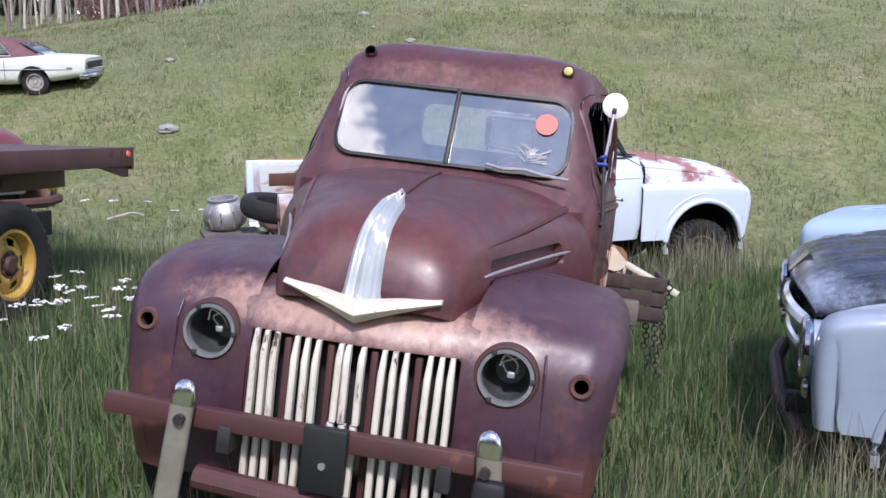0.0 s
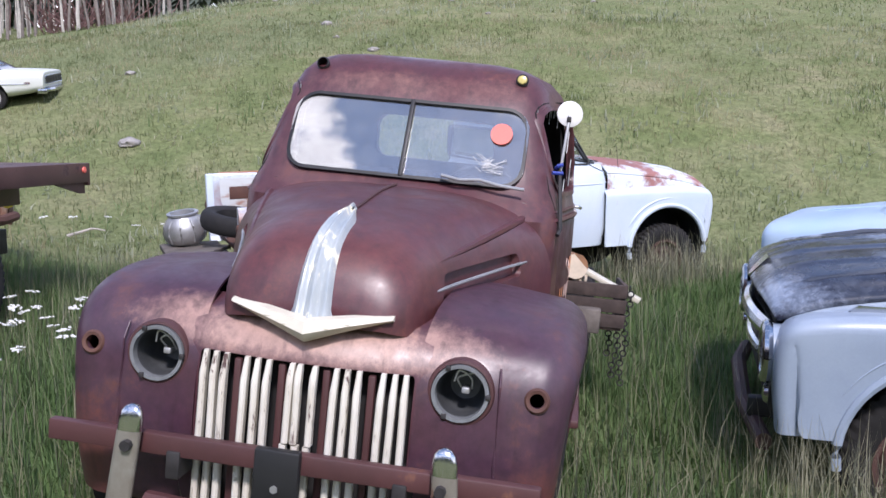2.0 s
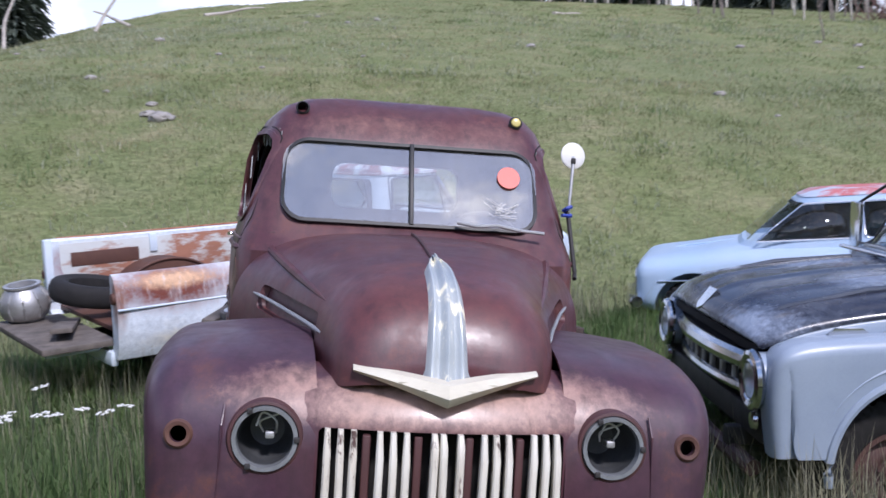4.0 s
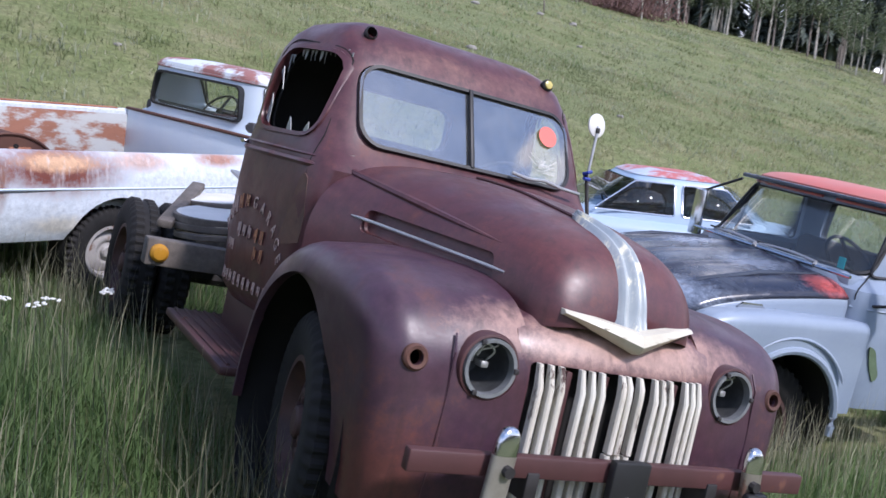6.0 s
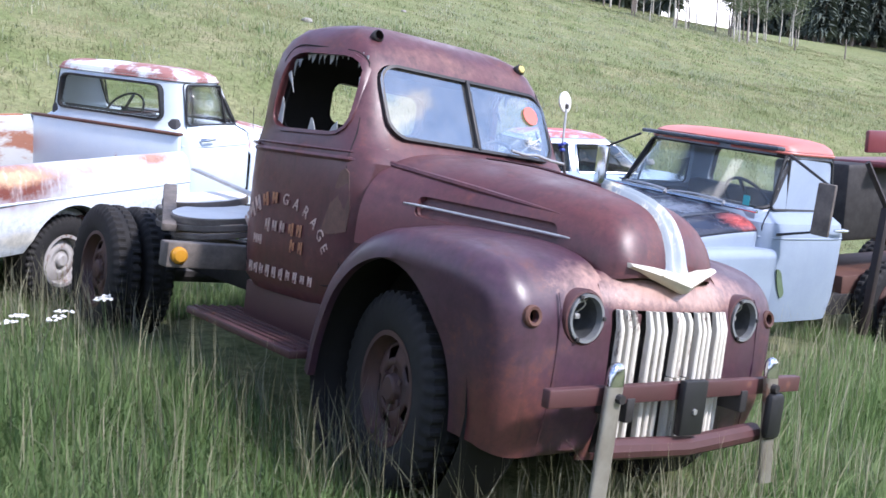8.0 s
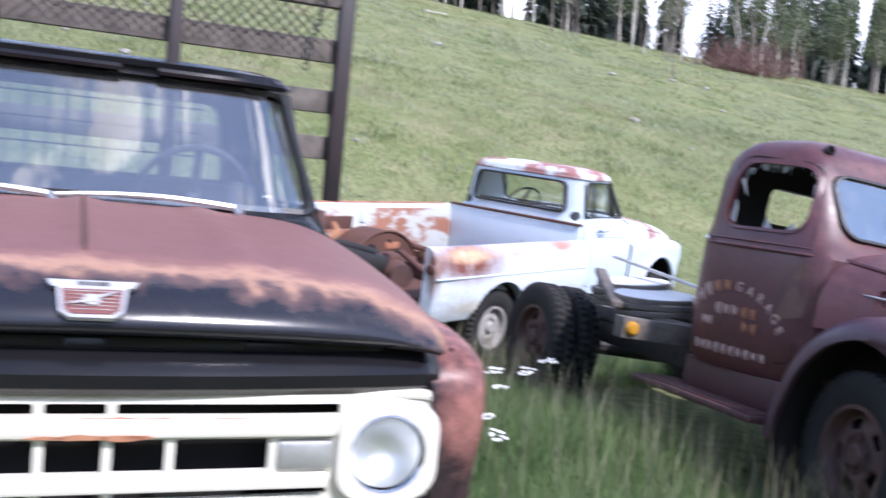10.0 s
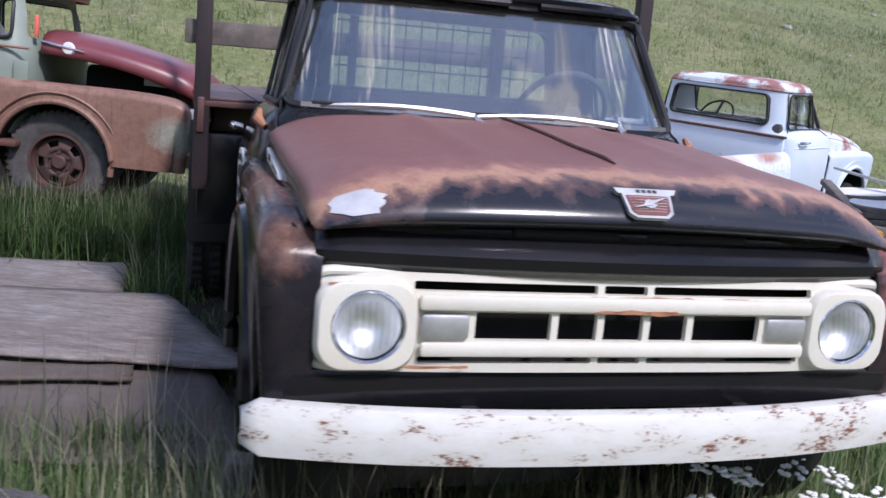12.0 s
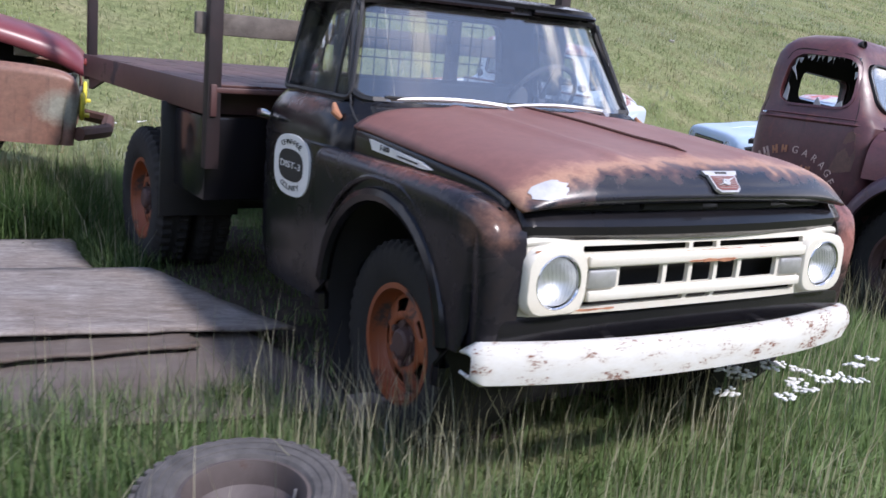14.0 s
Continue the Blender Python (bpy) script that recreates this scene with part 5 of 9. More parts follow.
def sixties_cab(t, paint_side, paint_roof, half=0.95, glassmat="pane_clear", wheel_side=1, low=0.58, crown=1.0, wide=0.0):
    prof = [(low, -2.24, -1.14, half - 0.03), (0.75, -2.25, -1.12, half), (1.0, -2.25, -1.12, half + 0.005), (1.22, -2.25, -1.12, half), (1.30, -2.25, -1.12, half - 0.03), (1.345, -2.25, -1.13, half - 0.10), (1.37, -2.245, -1.15, half - 0.135), (1.50, -2.235, -1.255, half - 0.155), (1.65, -2.22, -1.375, half - 0.18), (1.775, -2.20, -1.47, half - 0.20), (1.80, -2.20, -1.47, half - 0.20), (1.835, -2.19, -1.47, half - 0.225), (1.865, -2.15, -1.53, half - 0.28), (1.885, -2.06, -1.64, half - 0.38), (1.895, -1.95, -1.75, half - 0.6)]
    prof = [(z if z < 1.78 else 1.775 + (z - 1.775) * crown, x0, x1, w) for z, x0, x1, w in prof]
    prof = [(z, x0, x1, w + (np.interp(z, (1.30, 1.345, 1.775), (0, wide, 0)))) for z, x0, x1, w in prof]
    peak = prof[-1][0]
    bm = grid(bmesh.new(), [ring_z(x0, x1, w, z, 6.0 if z < 1.34 else 5.0, 72) for z, x0, x1, w in prof], closed=True)
    bm.faces.new([v for v in bm.verts if abs(v.co.z - peak) < 1e-4])
    bmesh.ops.recalc_face_normals(bm, faces=bm.faces)
    cab = part("cab", bm, paint_side, t)
    wind = soft_poly([(-half + 0.16 - wide * 0.9, 1.385), (half - 0.16 + wide * 0.9, 1.385), (half - 0.225, 1.765), (-half + 0.225, 1.765)], 0.06)
    win = soft_poly([(-2.10, 1.385), (-1.33, 1.385), (-1.52, 1.755), (-2.07, 1.755)], 0.05)
    rear = soft_poly([(-0.60, 1.43), (0.60, 1.43), (0.56, 1.73), (-0.56, 1.73)], 0.06)
    carve(cab, [prism(bmesh.new(), wind, "x", -1.70, -0.9), prism(bmesh.new(), win, "y", -1.2, 1.2), prism(bmesh.new(), rear, "x", -2.6, -2.0)], 0.035)

    def wid(z):
        return np.interp(z, [p[0] for p in prof], [p[3] for p in prof])

    def front(z):
        return np.interp(z, [p[0] for p in prof], [p[2] for p in prof])
    # roof skin with its drip rail, a coat of its own
    bm = grid(bmesh.new(), [ring_z(x0 - 0.006, x1 + 0.012, w + 0.006, z + 0.005, 5.0, 72) for z, x0, x1, w in prof[-5:]], closed=True)
    bm.faces.new([v for v in bm.verts if abs(v.co.z - peak - 0.005) < 1e-4])
    bmesh.ops.recalc_face_normals(bm, faces=bm.faces)
    roof = part("roof", bm, paint_roof, cab)
    part("drip_rail", tube(bmesh.new(), [(x, y, 1.775 + 0.015 * crown) for x, y, _ in ring_z(-2.20, -1.455, half - 0.19, 0, 5.0, 60)] + [(-1.455, 0.1, 1.775 + 0.015 * crown)], 0.012, 6), paint_roof, roof)

    # raked, slightly curved windscreen in its rubber
    def on_screen(y, z, out=0.0):
        x0, x1, w = (np.interp(z, [p[0] for p in prof], [p[k] for p in prof]) for k in (1, 2, 3))
        return ((x0 + x1) / 2 + (x1 - x0) / 2 * (1 - min(0.985, abs(y) / w) ** 5) ** 0.2 - 0.026 + out, y, z)
    rows = [[on_screen(y * (half - 0.165 + wide * 0.9 * (1 - f / 0.38)) * (1 - 0.07 * f / 0.38), 1.385 + f) for y in np.linspace(-1, 1, 17)] for f in np.linspace(0, 0.38, 6)]
    g = part("windscreen", grid(bmesh.new(), rows), glassmat, cab, "dusty windscreen reflecting clouds")
    g.visible_shadow = False
    s = g.modifiers.new("thick", "SOLIDIFY")
    s.thickness, s.use_rim = 0.005, False
    part("windscreen_seal", tube(bmesh.new(), [on_screen(y, z, 0.020) for y, z in wind + wind[:1]], 0.017, 6), "black", cab)
    bm = prism(bmesh.new(), rear, "x", -2.226, -2.222)
    g = part("rear_pane", bm, "pane_clear", cab, "", 0)
    g.visible_shadow = False
    part("rear_seal", frame_ring(bmesh.new(), rear, "x", -2.255, -2.19, 0.02), "black", cab)
    for y0, y1 in ((-0.11, -0.70), (0.50, -0.09)):
        arm = [on_screen(y0 + (y1 - y0) * f, 1.393 + 0.014 * math.sin(math.pi * f), 0.05 - 0.02 * f) for f in np.linspace(0, 1, 7)]
        wp = part("wiper", tube(bmesh.new(), [(arm[0][0] + 0.03, y0 + 0.02, 1.372)] + arm, [0.015, 0.012, 0.011, 0.010, 0.009, 0.008, 0.008, 0.007], 6), "alu", cab, "silver wiper arm")
        part("wiper_blade", boxed(((arm[3][0] + arm[6][0]) / 2 - 0.012, (arm[3][1] + arm[6][1]) / 2, 1.402), (0.012, abs(y1 - y0) * 0.62, 0.012), 0.003), "black", wp)
    # inside
    part("seat", boxed((-1.95, 0, 1.0), (0.5, 1.5, 0.2), 0.05), "interior", cab)
    part("seat_back", boxed((-2.14, 0, 1.24), (0.12, 1.5, 0.42), 0.05), "interior", cab)
    part("dashboard", boxed((-1.27, 0, 1.30), (0.2, 1.6, 0.16), 0.05), paint_side, cab)
    part("instrument_hood", boxed((-1.36, wheel_side * 0.38, 1.345), (0.1, 0.42, 0.1), 0.03), "interior", cab)
    sw = Matrix.Translation((-1.55, wheel_side * 0.40, 1.40)) @ pose(0, 0, 0, 0, -50, 0)
    st = part("steering_wheel", lathe(bmesh.new(), [(0.21 + 0.012 * math.cos(a), 0.012 * math.sin(a)) for a in np.linspace(0, 2 * math.pi, 9)], 32, sw), "interior", cab)
    part("spokes", box(box(bmesh.new(), (0, 0, 0), (0.40, 0.03, 0.012), 0, sw), (0, 0, 0), (0.05, 0.05, 0.05), 0.01, sw), "interior", st)
    part("cab_floor", boxed((-1.7, 0, 0.64), (1.05, 1.7, 0.04)), "void", cab)
    # doors
    for s in (-1, 1):
        door = new("door")
        door.parent = cab
        gap = soft_poly([(-2.13, 0.66), (-1.20, 0.66), (-1.20, 1.30), (-1.34, 1.38), (-1.53, 1.775), (-2.10, 1.775)], 0.04)
        part("door_gap", tube(bmesh.new(), [(x, s * (side_y(prof, x, z, 6.0) - 0.001), z) for x, z in gap + gap[:1]], 0.005, 6), "black", door)
        part("window_trim", tube(bmesh.new(), [(x, s * (side_y(prof, x, z, 6.0) + 0.001), z) for x, z in win + win[:1]], 0.011, 6), "black", door)
        part("vent_pillar", tube(bmesh.new(), [(-1.50 - 0.05 * f, s * (wid(1.38 + 0.38 * f) - 0.012), 1.38 + 0.38 * f) for f in (0, 1)], 0.011, 6), "black", door)
        part("handle", tube(bmesh.new(), ((-2.07, s * (half - 0.01), 1.262), (-2.06, s * (half + 0.035), 1.268), (-1.99, s * (half + 0.04), 1.27), (-1.91, s * (half + 0.03), 1.268)), [0.016, 0.016, 0.014, 0.010]), "chrome", door)
        part("swage_line", tube(bmesh.new(), [(x, s * (side_y(prof, x, 1.20, 6.0) - 0.002), 1.20) for x in np.linspace(-2.20, -1.18, 12)], 0.009, 6), paint_side, door)
        rows = [[(x, s * (wid(z) - 0.02), z) for x in (-2.08 + (z - 1.38) * 0.02, -1.34 - (z - 1.38) * 0.5)] for z in (1.385, 1.57, 1.755)]
        g = part("door_glass", grid(bmesh.new(), rows), "pane_clear", door)
        g.visible_shadow = False
        m = g.modifiers.new("thick", "SOLIDIFY")
        m.thickness = 0.004
    return cab, wid


def hood_stations(sink=0.0, reach=1.0, nose=0.0):
    """Lengths, width changes, side heights and top heights along the hood. sink lowers its rear, reach lengthens it, nose lifts its lip."""
    st = ((-1.16, 0.02, 1.275, 1.352), (-1.0, 0.025, 1.27, 1.345), (-0.7, 0.025, 1.25, 1.325), (-0.4, 0.02, 1.22, 1.295), (-0.15, 0.01, 1.175, 1.26), (0.0, 0.01, 1.13, 1.215), (0.07, 0, 1.10, 1.165), (0.10, -0.02, 1.09, 1.12), (0.085, -0.04, 1.086, 1.096))
    return [(x * reach if x < 0 else x, dw, zb - sink * max(0.0, -x / 1.16) + nose * max(0.0, min(1.0, 1 + x / 0.45)), zt - sink * max(0.0, -x / 1.16) + nose * max(0.0, min(1.0, 1 + x / 0.45))) for x, dw, zb, zt in st]


def hood_point(w, x, g, lift=0.0, sink=0.0, reach=1.0, nose=0.0):
    """A point of the hood's skin at a length x and a share g of its half width."""
    S = spline(hood_stations(sink, reach, nose), 90)
    k = int(np.argmin(np.abs(S[:78, 0] - x)))
    return hood_skin(w, S[k], g, lift)


def hood_skin(w, station, g, lift=0.0):
    x, dw, zb, zt = station
    ww, side = w + dw, abs(g)
    flat = np.interp(x, (-0.12, 0.05), (1, 0))
    z = zt - (zt - zb) * side ** 9 - 0.03 * g * g + flat * (0.012 * math.exp(-((side - 0.42) / 0.05) ** 2) + 0.012 * math.exp(-(g / 0.045) ** 2))
    bow = -0.07 * g * g * (1 if x > -0.6 else max(0, (x + 1.16) / 0.56))
    return (x + bow + lift * 0.6, ww * g, z + lift)


def sixties_hood(t, mat, w=0.83, sink=0.0, reach=1.0, side=None, nose=0.0):
    rows = [[hood_skin(w, q, k / 26 - 1) for k in range(53)] for q in spline(hood_stations(sink, reach, nose), 30)]
    bm = grid(bmesh.new(), rows)
    bmesh.ops.recalc_face_normals(bm, faces=bm.faces)
    hood = part("hood", bm, mat, t)
    m = hood.modifiers.new("thick", "SOLIDIFY")
    m.thickness = 0.018
    # upright sides between the hood's edge and the fender
    for s in (-1, 1):
        rows = []
        for q in spline(hood_stations(sink, reach, nose), 30)[:20]:
            x, y, z = hood_skin(w, q, s)
            rows.append([(x, y - s * 0.012, z - 0.006), (x, y - s * 0.004, z - 0.02), (x, y + s * 0.004, z - 0.05), (x, y + s * 0.002, min(1.10, z - 0.06)), (x, y + s * 0.03, 1.09)])
        bm = grid(bmesh.new(), rows)
        bmesh.ops.recalc_face_normals(bm, faces=bm.faces)
        part("hood_side", bm, side or mat, hood).modifiers.new("thick", "SOLIDIFY").thickness = 0.006
    return hood


def sixties_fender(t, s, mat, outer=1.0, arch=0.50, hubx=-0.48, low=0.56, lipmat=None, tail=-1.27, lip=0.026):
    spine = [(-0.01, low, 0), (0.015, 0.75, 0), (0.02, 0.92, 0), (-0.01, 1.03, 0), (-0.10, 1.085, 0), (-0.30, 1.11, 0), (-0.60, 1.118, 0), (-0.90, 1.115, 0), (tail, 1.11, 0)]
    sp = spline(spine, 40)
    rows = []
    for i, (x, z, _) in enumerate(sp):
        f = i / 39
        corner = np.interp(f, (0, 0.4, 0.7, 1), (0.04, 0.05, 0.06, 0.05))
        yo = outer - np.interp(f, (0, 0.25, 0.6, 1), (0.04, 0.01, 0.0, 0.032))
        yi = np.interp(f, (0, 0.35, 0.5, 1), (0.86, 0.84, 0.80, 0.74))
        up = np.interp(f, (0.30, 0.5), (0, 1))
        row = [(x, s * (yi + (yo - corner - yi) * k / 5), z) for k in range(6)]
        for k in range(1, 7):
            a = math.pi / 2 * k / 6
            d = corner * (1 - math.cos(a))
            row.append((x - d * (1 - up), s * (yo - corner + corner * math.sin(a)), z - d * up))
        for k in range(1, 9):
            g = k / 8
            x1 = x - corner * (1 - up)
            z1 = z - corner * up
            tz = low
            row.append((x1 - (1 - up) * g * 0.12, s * (yo - 0.02 * math.sin(g * math.pi) * 0 - 0.015 * g), z1 + (tz - z1) * g * up))
        rows.append(row)
    bm = grid(bmesh.new(), rows)
    bmesh.ops.recalc_face_normals(bm, faces=bm.faces)
    fd = part("front_fender", bm, mat, t)
    cut = bmesh.new()
    rod(cut, (hubx, s * 0.7, 0.50), (hubx, s * 1.3, 0.50), arch, 40)
    cut2 = boxed((hubx, s * 1.0, 0.3), (arch * 2, 0.6, 0.4))
    carve(fd, [cut, cut2], 0.014, 1.0, True)
    pts = []
    for a in np.linspace(-10, 190, 26):
        pts.append((hubx + (arch + 0.012) * math.cos(radians(a)), s * (outer - 0.008), 0.50 + (arch + 0.012) * math.sin(radians(a))))
    part("arch_lip", tube(bmesh.new(), pts, lip, 8), lipmat or mat, fd)
    crease = [(hubx + (arch + 0.085) * math.cos(radians(a)), s * (outer - 0.004), min(1.075, 0.50 + (arch + 0.085) * math.sin(radians(a)))) for a in np.linspace(28, 150, 22)]
    part("arch_crease", tube(bmesh.new(), crease, [0.002] + [0.011] * 20 + [0.002], 6), mat, fd)
    # shade inside the arch comes from this shell's near-black colour
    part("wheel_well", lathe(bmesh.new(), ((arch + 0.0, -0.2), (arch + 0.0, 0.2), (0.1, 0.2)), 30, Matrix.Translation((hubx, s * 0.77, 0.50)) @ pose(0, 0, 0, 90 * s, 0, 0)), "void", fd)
    return fd


def black_truck():
    t = thing("flatbed_truck", "black county flatbed truck with burnt brown hood and white bumper", "truck", stand(-4.759, 3.256, 0.315, -90.6, -1.0, -1.45) @ Matrix.Diagonal((1.03, 1.03, 1.03, 1)))
    cab, wid = sixties_cab(t, "black_cab", "black_truck", 0.95, "pane_wide", crown=0.5, wide=0.045)
    cab.matrix_basis = Matrix.Translation((-0.04, 0, -0.319)) @ Matrix.Diagonal((1, 1, 1.20, 1))
    hood = sixties_hood(t, "burnt", 0.875, 0.010, 1.05, "black_truck", 0.030)
    for s in (-1, 1):
        part("mirror_bracket", tube(bmesh.new(), ((-1.30, s * 0.90, 1.31), (-1.31, s * 0.925, 1.335), (-1.34, s * 0.915, 1.36)), [0.012, 0.019, 0.010], 8), MAT["patch_rust"], cab, "rusty stub of a mirror bracket")
    part("hood_crease", tube(bmesh.new(), [hood_point(0.875, x, 0.0, 0.004, 0.010, 1.05, 0.030) for x in np.linspace(-1.2, -0.12, 16)], [0.002] + [0.006] * 14 + [0.002], 6), "rust", hood, "worn dark centre crease")
    # bare white patch on the right front corner, following the hood
    rnd = random.Random(3)
    rows = []
    for i in range(9):
        v = i / 8
        half = 0.085 * math.sin(math.pi * (0.12 + 0.80 * v)) ** 0.6
        mid = -0.885 + 0.02 * v
        a, b = mid - half * rnd.uniform(0.75, 0.95), mid + half * rnd.uniform(0.8, 1.25)
        rows.append([hood_point(0.875, np.interp(v, (0, 1), (0.035, 0.094)), a + (b - a) * k / 10, 0.003, 0.010, 1.05, 0.030) for k in range(11)])
    bm = grid(bmesh.new(), rows)
    bmesh.ops.recalc_face_normals(bm, faces=bm.faces)
    part("hood_patch", bm, MAT["chipped_patch"], hood, "bare white primer patch")
    # emblem, side badges
    emb = [(-0.098, 0.058), (0.098, 0.058), (0.088, 0.036), (0.076, 0.034), (0.068, -0.046), (0.048, -0.066), (-0.048, -0.066), (-0.068, -0.046), (-0.076, 0.034), (-0.088, 0.036)]
    field = [(-0.066, 0.026), (0.066, 0.026), (0.059, -0.040), (0.044, -0.055), (-0.044, -0.055), (-0.059, -0.040)]
    em = Matrix.Translation((0.074, 0.018, 1.196)) @ pose(0, 0, 0, 0, -46, 0) @ Matrix.Diagonal((1, 0.95, 0.80, 1))
    e = part("emblem", prism(bmesh.new(), emb, "x", 0, 0.012), "alu", hood, "bright shield emblem with a gear", at=em)
    part("emblem_field", prism(bmesh.new(), field, "x", 0.012, 0.0145), MAT["emblem_red"], e, "dull red striped field")
    for k in range(6):
        part("emblem_stripe", boxed((0.0150, 0, 0.018 - 0.012 * k), (0.002, 0.122 - 0.006 * k, 0.0022)), "rim_grey", e)
    gear = [((0.021 if k % 2 else 0.016) * math.cos(k * math.pi / 9), -0.013 + (0.021 if k % 2 else 0.016) * math.sin(k * math.pi / 9)) for k in range(18)]
    part("emblem_gear", prism(bmesh.new(), gear, "x", 0.0145, 0.020), "alu", e)
    part("emblem_bolt", prism(bmesh.new(), [(-0.060, -0.034), (-0.004, -0.012), (-0.004, -0.006), (0.060, 0.016), (0.008, -0.014), (0.006, -0.020)], "x", 0.020, 0.023), "alu", e)
    for y in (-0.024, -0.006, 0.012, 0.028):
        part("emblem_bars", boxed((0.0125, y, 0.046), (0.003, 0.013, 0.012), 0.001), "sticker_black", e)
    for s in (-1, 1):
        fd = sixties_fender(t, s, MAT["fender_burnt"] if s < 0 else MAT["fender_red"], 1.0, 0.50, -0.72, lipmat="black_truck", tail=-1.40, lip=0.034)
        bm = prism(bmesh.new(), [(-1.03, 1.200), (-1.00, 1.158), (-0.58, 1.140), (-0.52, 1.145), (-0.60, 1.164)], "y", s * 0.5, s * 0.9)
        for v in bm.verts:
            v.co.y = s * (np.interp(v.co.x, (-1.1, -0.5), (0.903, 0.903)) + (0.008 if abs(v.co.y) > 0.7 else -0.03))
        b = part("side_badge", bm, "mirror_white", hood, "bright side badge")
        text("badge_letters", "F-600", 0.034, b, Matrix.Translation((-0.89, s * 0.9125, 1.175)) @ pose(0, 0, 0, 90, 0, 0 if s < 0 else 180), "sticker_black", 0.0015)
        part("badge_line", boxed((0, 0, 0), (0.16, 0.003, 0.006), 0, Matrix.Translation((-0.70, s * 0.912, 1.158)) @ pose(0, 0, 0, 0, 3, 0)), "sticker_black", b)
    # black valance with slots under the lip
    bm = bmesh.new()
    rows = [[(x - 0.07 * (y / 0.86) ** 2, y, z) for x, z in ((0.02, 1.145), (0.034, 1.125), (0.040, 1.085), (0.062, 1.062), (0.082, 1.035), (0.080, 1.005), (0.062, 0.985))] for y in np.linspace(-0.86, 0.86, 31)]
    grid(bm, rows)
    bmesh.ops.recalc_face_normals(bm, faces=bm.faces)
    val = part("valance", bm, "black_truck", t)
    val.modifiers.new("thick", "SOLIDIFY").thickness = 0.015
    # solid near-black bars painted as the shade in the slots
    for y0, y1 in ((-0.70, -0.42), (-0.34, -0.03), (0.05, 0.36), (0.44, 0.70)):
        part("vent_slot", boxed((0.036 - 0.07 * ((y0 + y1) / 1.72) ** 2, (y0 + y1) / 2, 1.102), (0.02, y1 - y0, 0.026), 0.008), "void", val)
    # white grille panel
    bm = bmesh.new()
    rows = []
    for z in np.linspace(0.715, 0.985, 10):
        f = (z - 0.715) / 0.27
        rows.append([(0.045 - 0.05 * (abs(y) / 0.885) ** 4 + 0.012 * math.sin(f * math.pi), y, z) for y in np.linspace(-0.885, 0.885, 61)])
    grid(bm, rows)
    bmesh.ops.recalc_face_normals(bm, faces=bm.faces)
    gr = part("grille", bm, "white_paint", t, "chipped cream grille panel with rust streaks")
    cuts = []
    for y0, y1, z0, z1 in ((-0.60, -0.085, 0.938, 0.964), (-0.065, 0.065, 0.938, 0.964), (0.085, 0.60, 0.938, 0.964), (-0.43, -0.215, 0.808, 0.885), (-0.195, -0.08, 0.808, 0.885), (-0.06, 0.06, 0.808, 0.885), (0.08, 0.195, 0.808, 0.885), (0.215, 0.43, 0.808, 0.885), (-0.58, -0.085, 0.742, 0.760), (-0.065, 0.065, 0.742, 0.760), (0.085, 0.58, 0.742, 0.760)):
        cuts.append(prism(bmesh.new(), rounded(y0, z0, y1, z1, 0.006, 2), "x", -0.2, 0.3))
    for s in (-1, 1):
        c = bmesh.new()
        rod(c, (-0.2, s * 0.72, 0.845), (0.3, s * 0.72, 0.845), 0.094, 36)
        cuts.append(c)
    carve(gr, cuts, 0.02)
    part("grille_border", tube(bmesh.new(), [(0.045 - 0.05 * (abs(y) / 0.885) ** 4, y, z) for y, z in rounded(-0.88, 0.72, 0.88, 0.982, 0.07) + [(0.88, 0.9)]], 0.014, 8), "white_paint", gr)
    # near-black plate as the darkness behind the grille openings
    part("grille_dark", boxed((-0.06, 0, 0.85), (0.02, 1.25, 0.27)), "void", gr)
    for s in (-1, 1):
        rows = [[(x, s * y, z) for y, z in rounded(0.60 - k, 0.735 - k, 0.845 + k, 0.955 + k, 0.07)] for x, k in ((0.03, 0.014), (0.055, 0.012), (0.068, 0.004), (0.070, -0.008))]
        bm = grid(bmesh.new(), rows, closed=True, cap=True)
        bmesh.ops.recalc_face_normals(bm, faces=bm.faces)
        bezel = part("headlight_bezel", bm, "white_paint", gr)
        c = bmesh.new()
        rod(c, (-0.1, s * 0.72, 0.845), (0.2, s * 0.72, 0.845), 0.099, 36)
        carve(bezel, [c])
        headlamp(gr, 0.058, s * 0.72, 0.845)
        part("marker_lens", boxed((0.052, s * 0.515, 0.846), (0.03, 0.135, 0.072), 0.012), "alu", gr, "dull grey marker lens")
    part("centre_bar", boxed((0.062, 0, 0.912), (0.024, 1.18, 0.044), 0.012), "white_paint", gr)
    part("lower_bar", boxed((0.060, 0, 0.784), (0.022, 1.16, 0.040), 0.011), "white_paint", gr)
    part("apron", boxed((0.0, 0, 0.66), (0.06, 1.86, 0.13), 0.03), "black_truck", t)
    # rust that has run from the joints of the panel
    rnd = random.Random(9)
    for y0, y1, z, n in ((-0.10, 0.22, 0.931, 5), (-0.08, 0.20, 0.895, 4), (0.30, 0.40, 0.93, 2), (-0.58, -0.45, 0.735, 3), (-0.80, -0.74, 0.955, 2)):
        for k in range(n):
            y = y0 + (y1 - y0) * (k + rnd.random() * 0.6) / n
            wd, hg = rnd.uniform(0.02, 0.06), rnd.uniform(0.004, 0.010)
            pts = [(y + wd * math.cos(a) * rnd.uniform(0.7, 1.1), z + hg * math.sin(a) * rnd.uniform(0.6, 1.2)) for a in np.linspace(0, 2 * math.pi, 12, endpoint=False)]
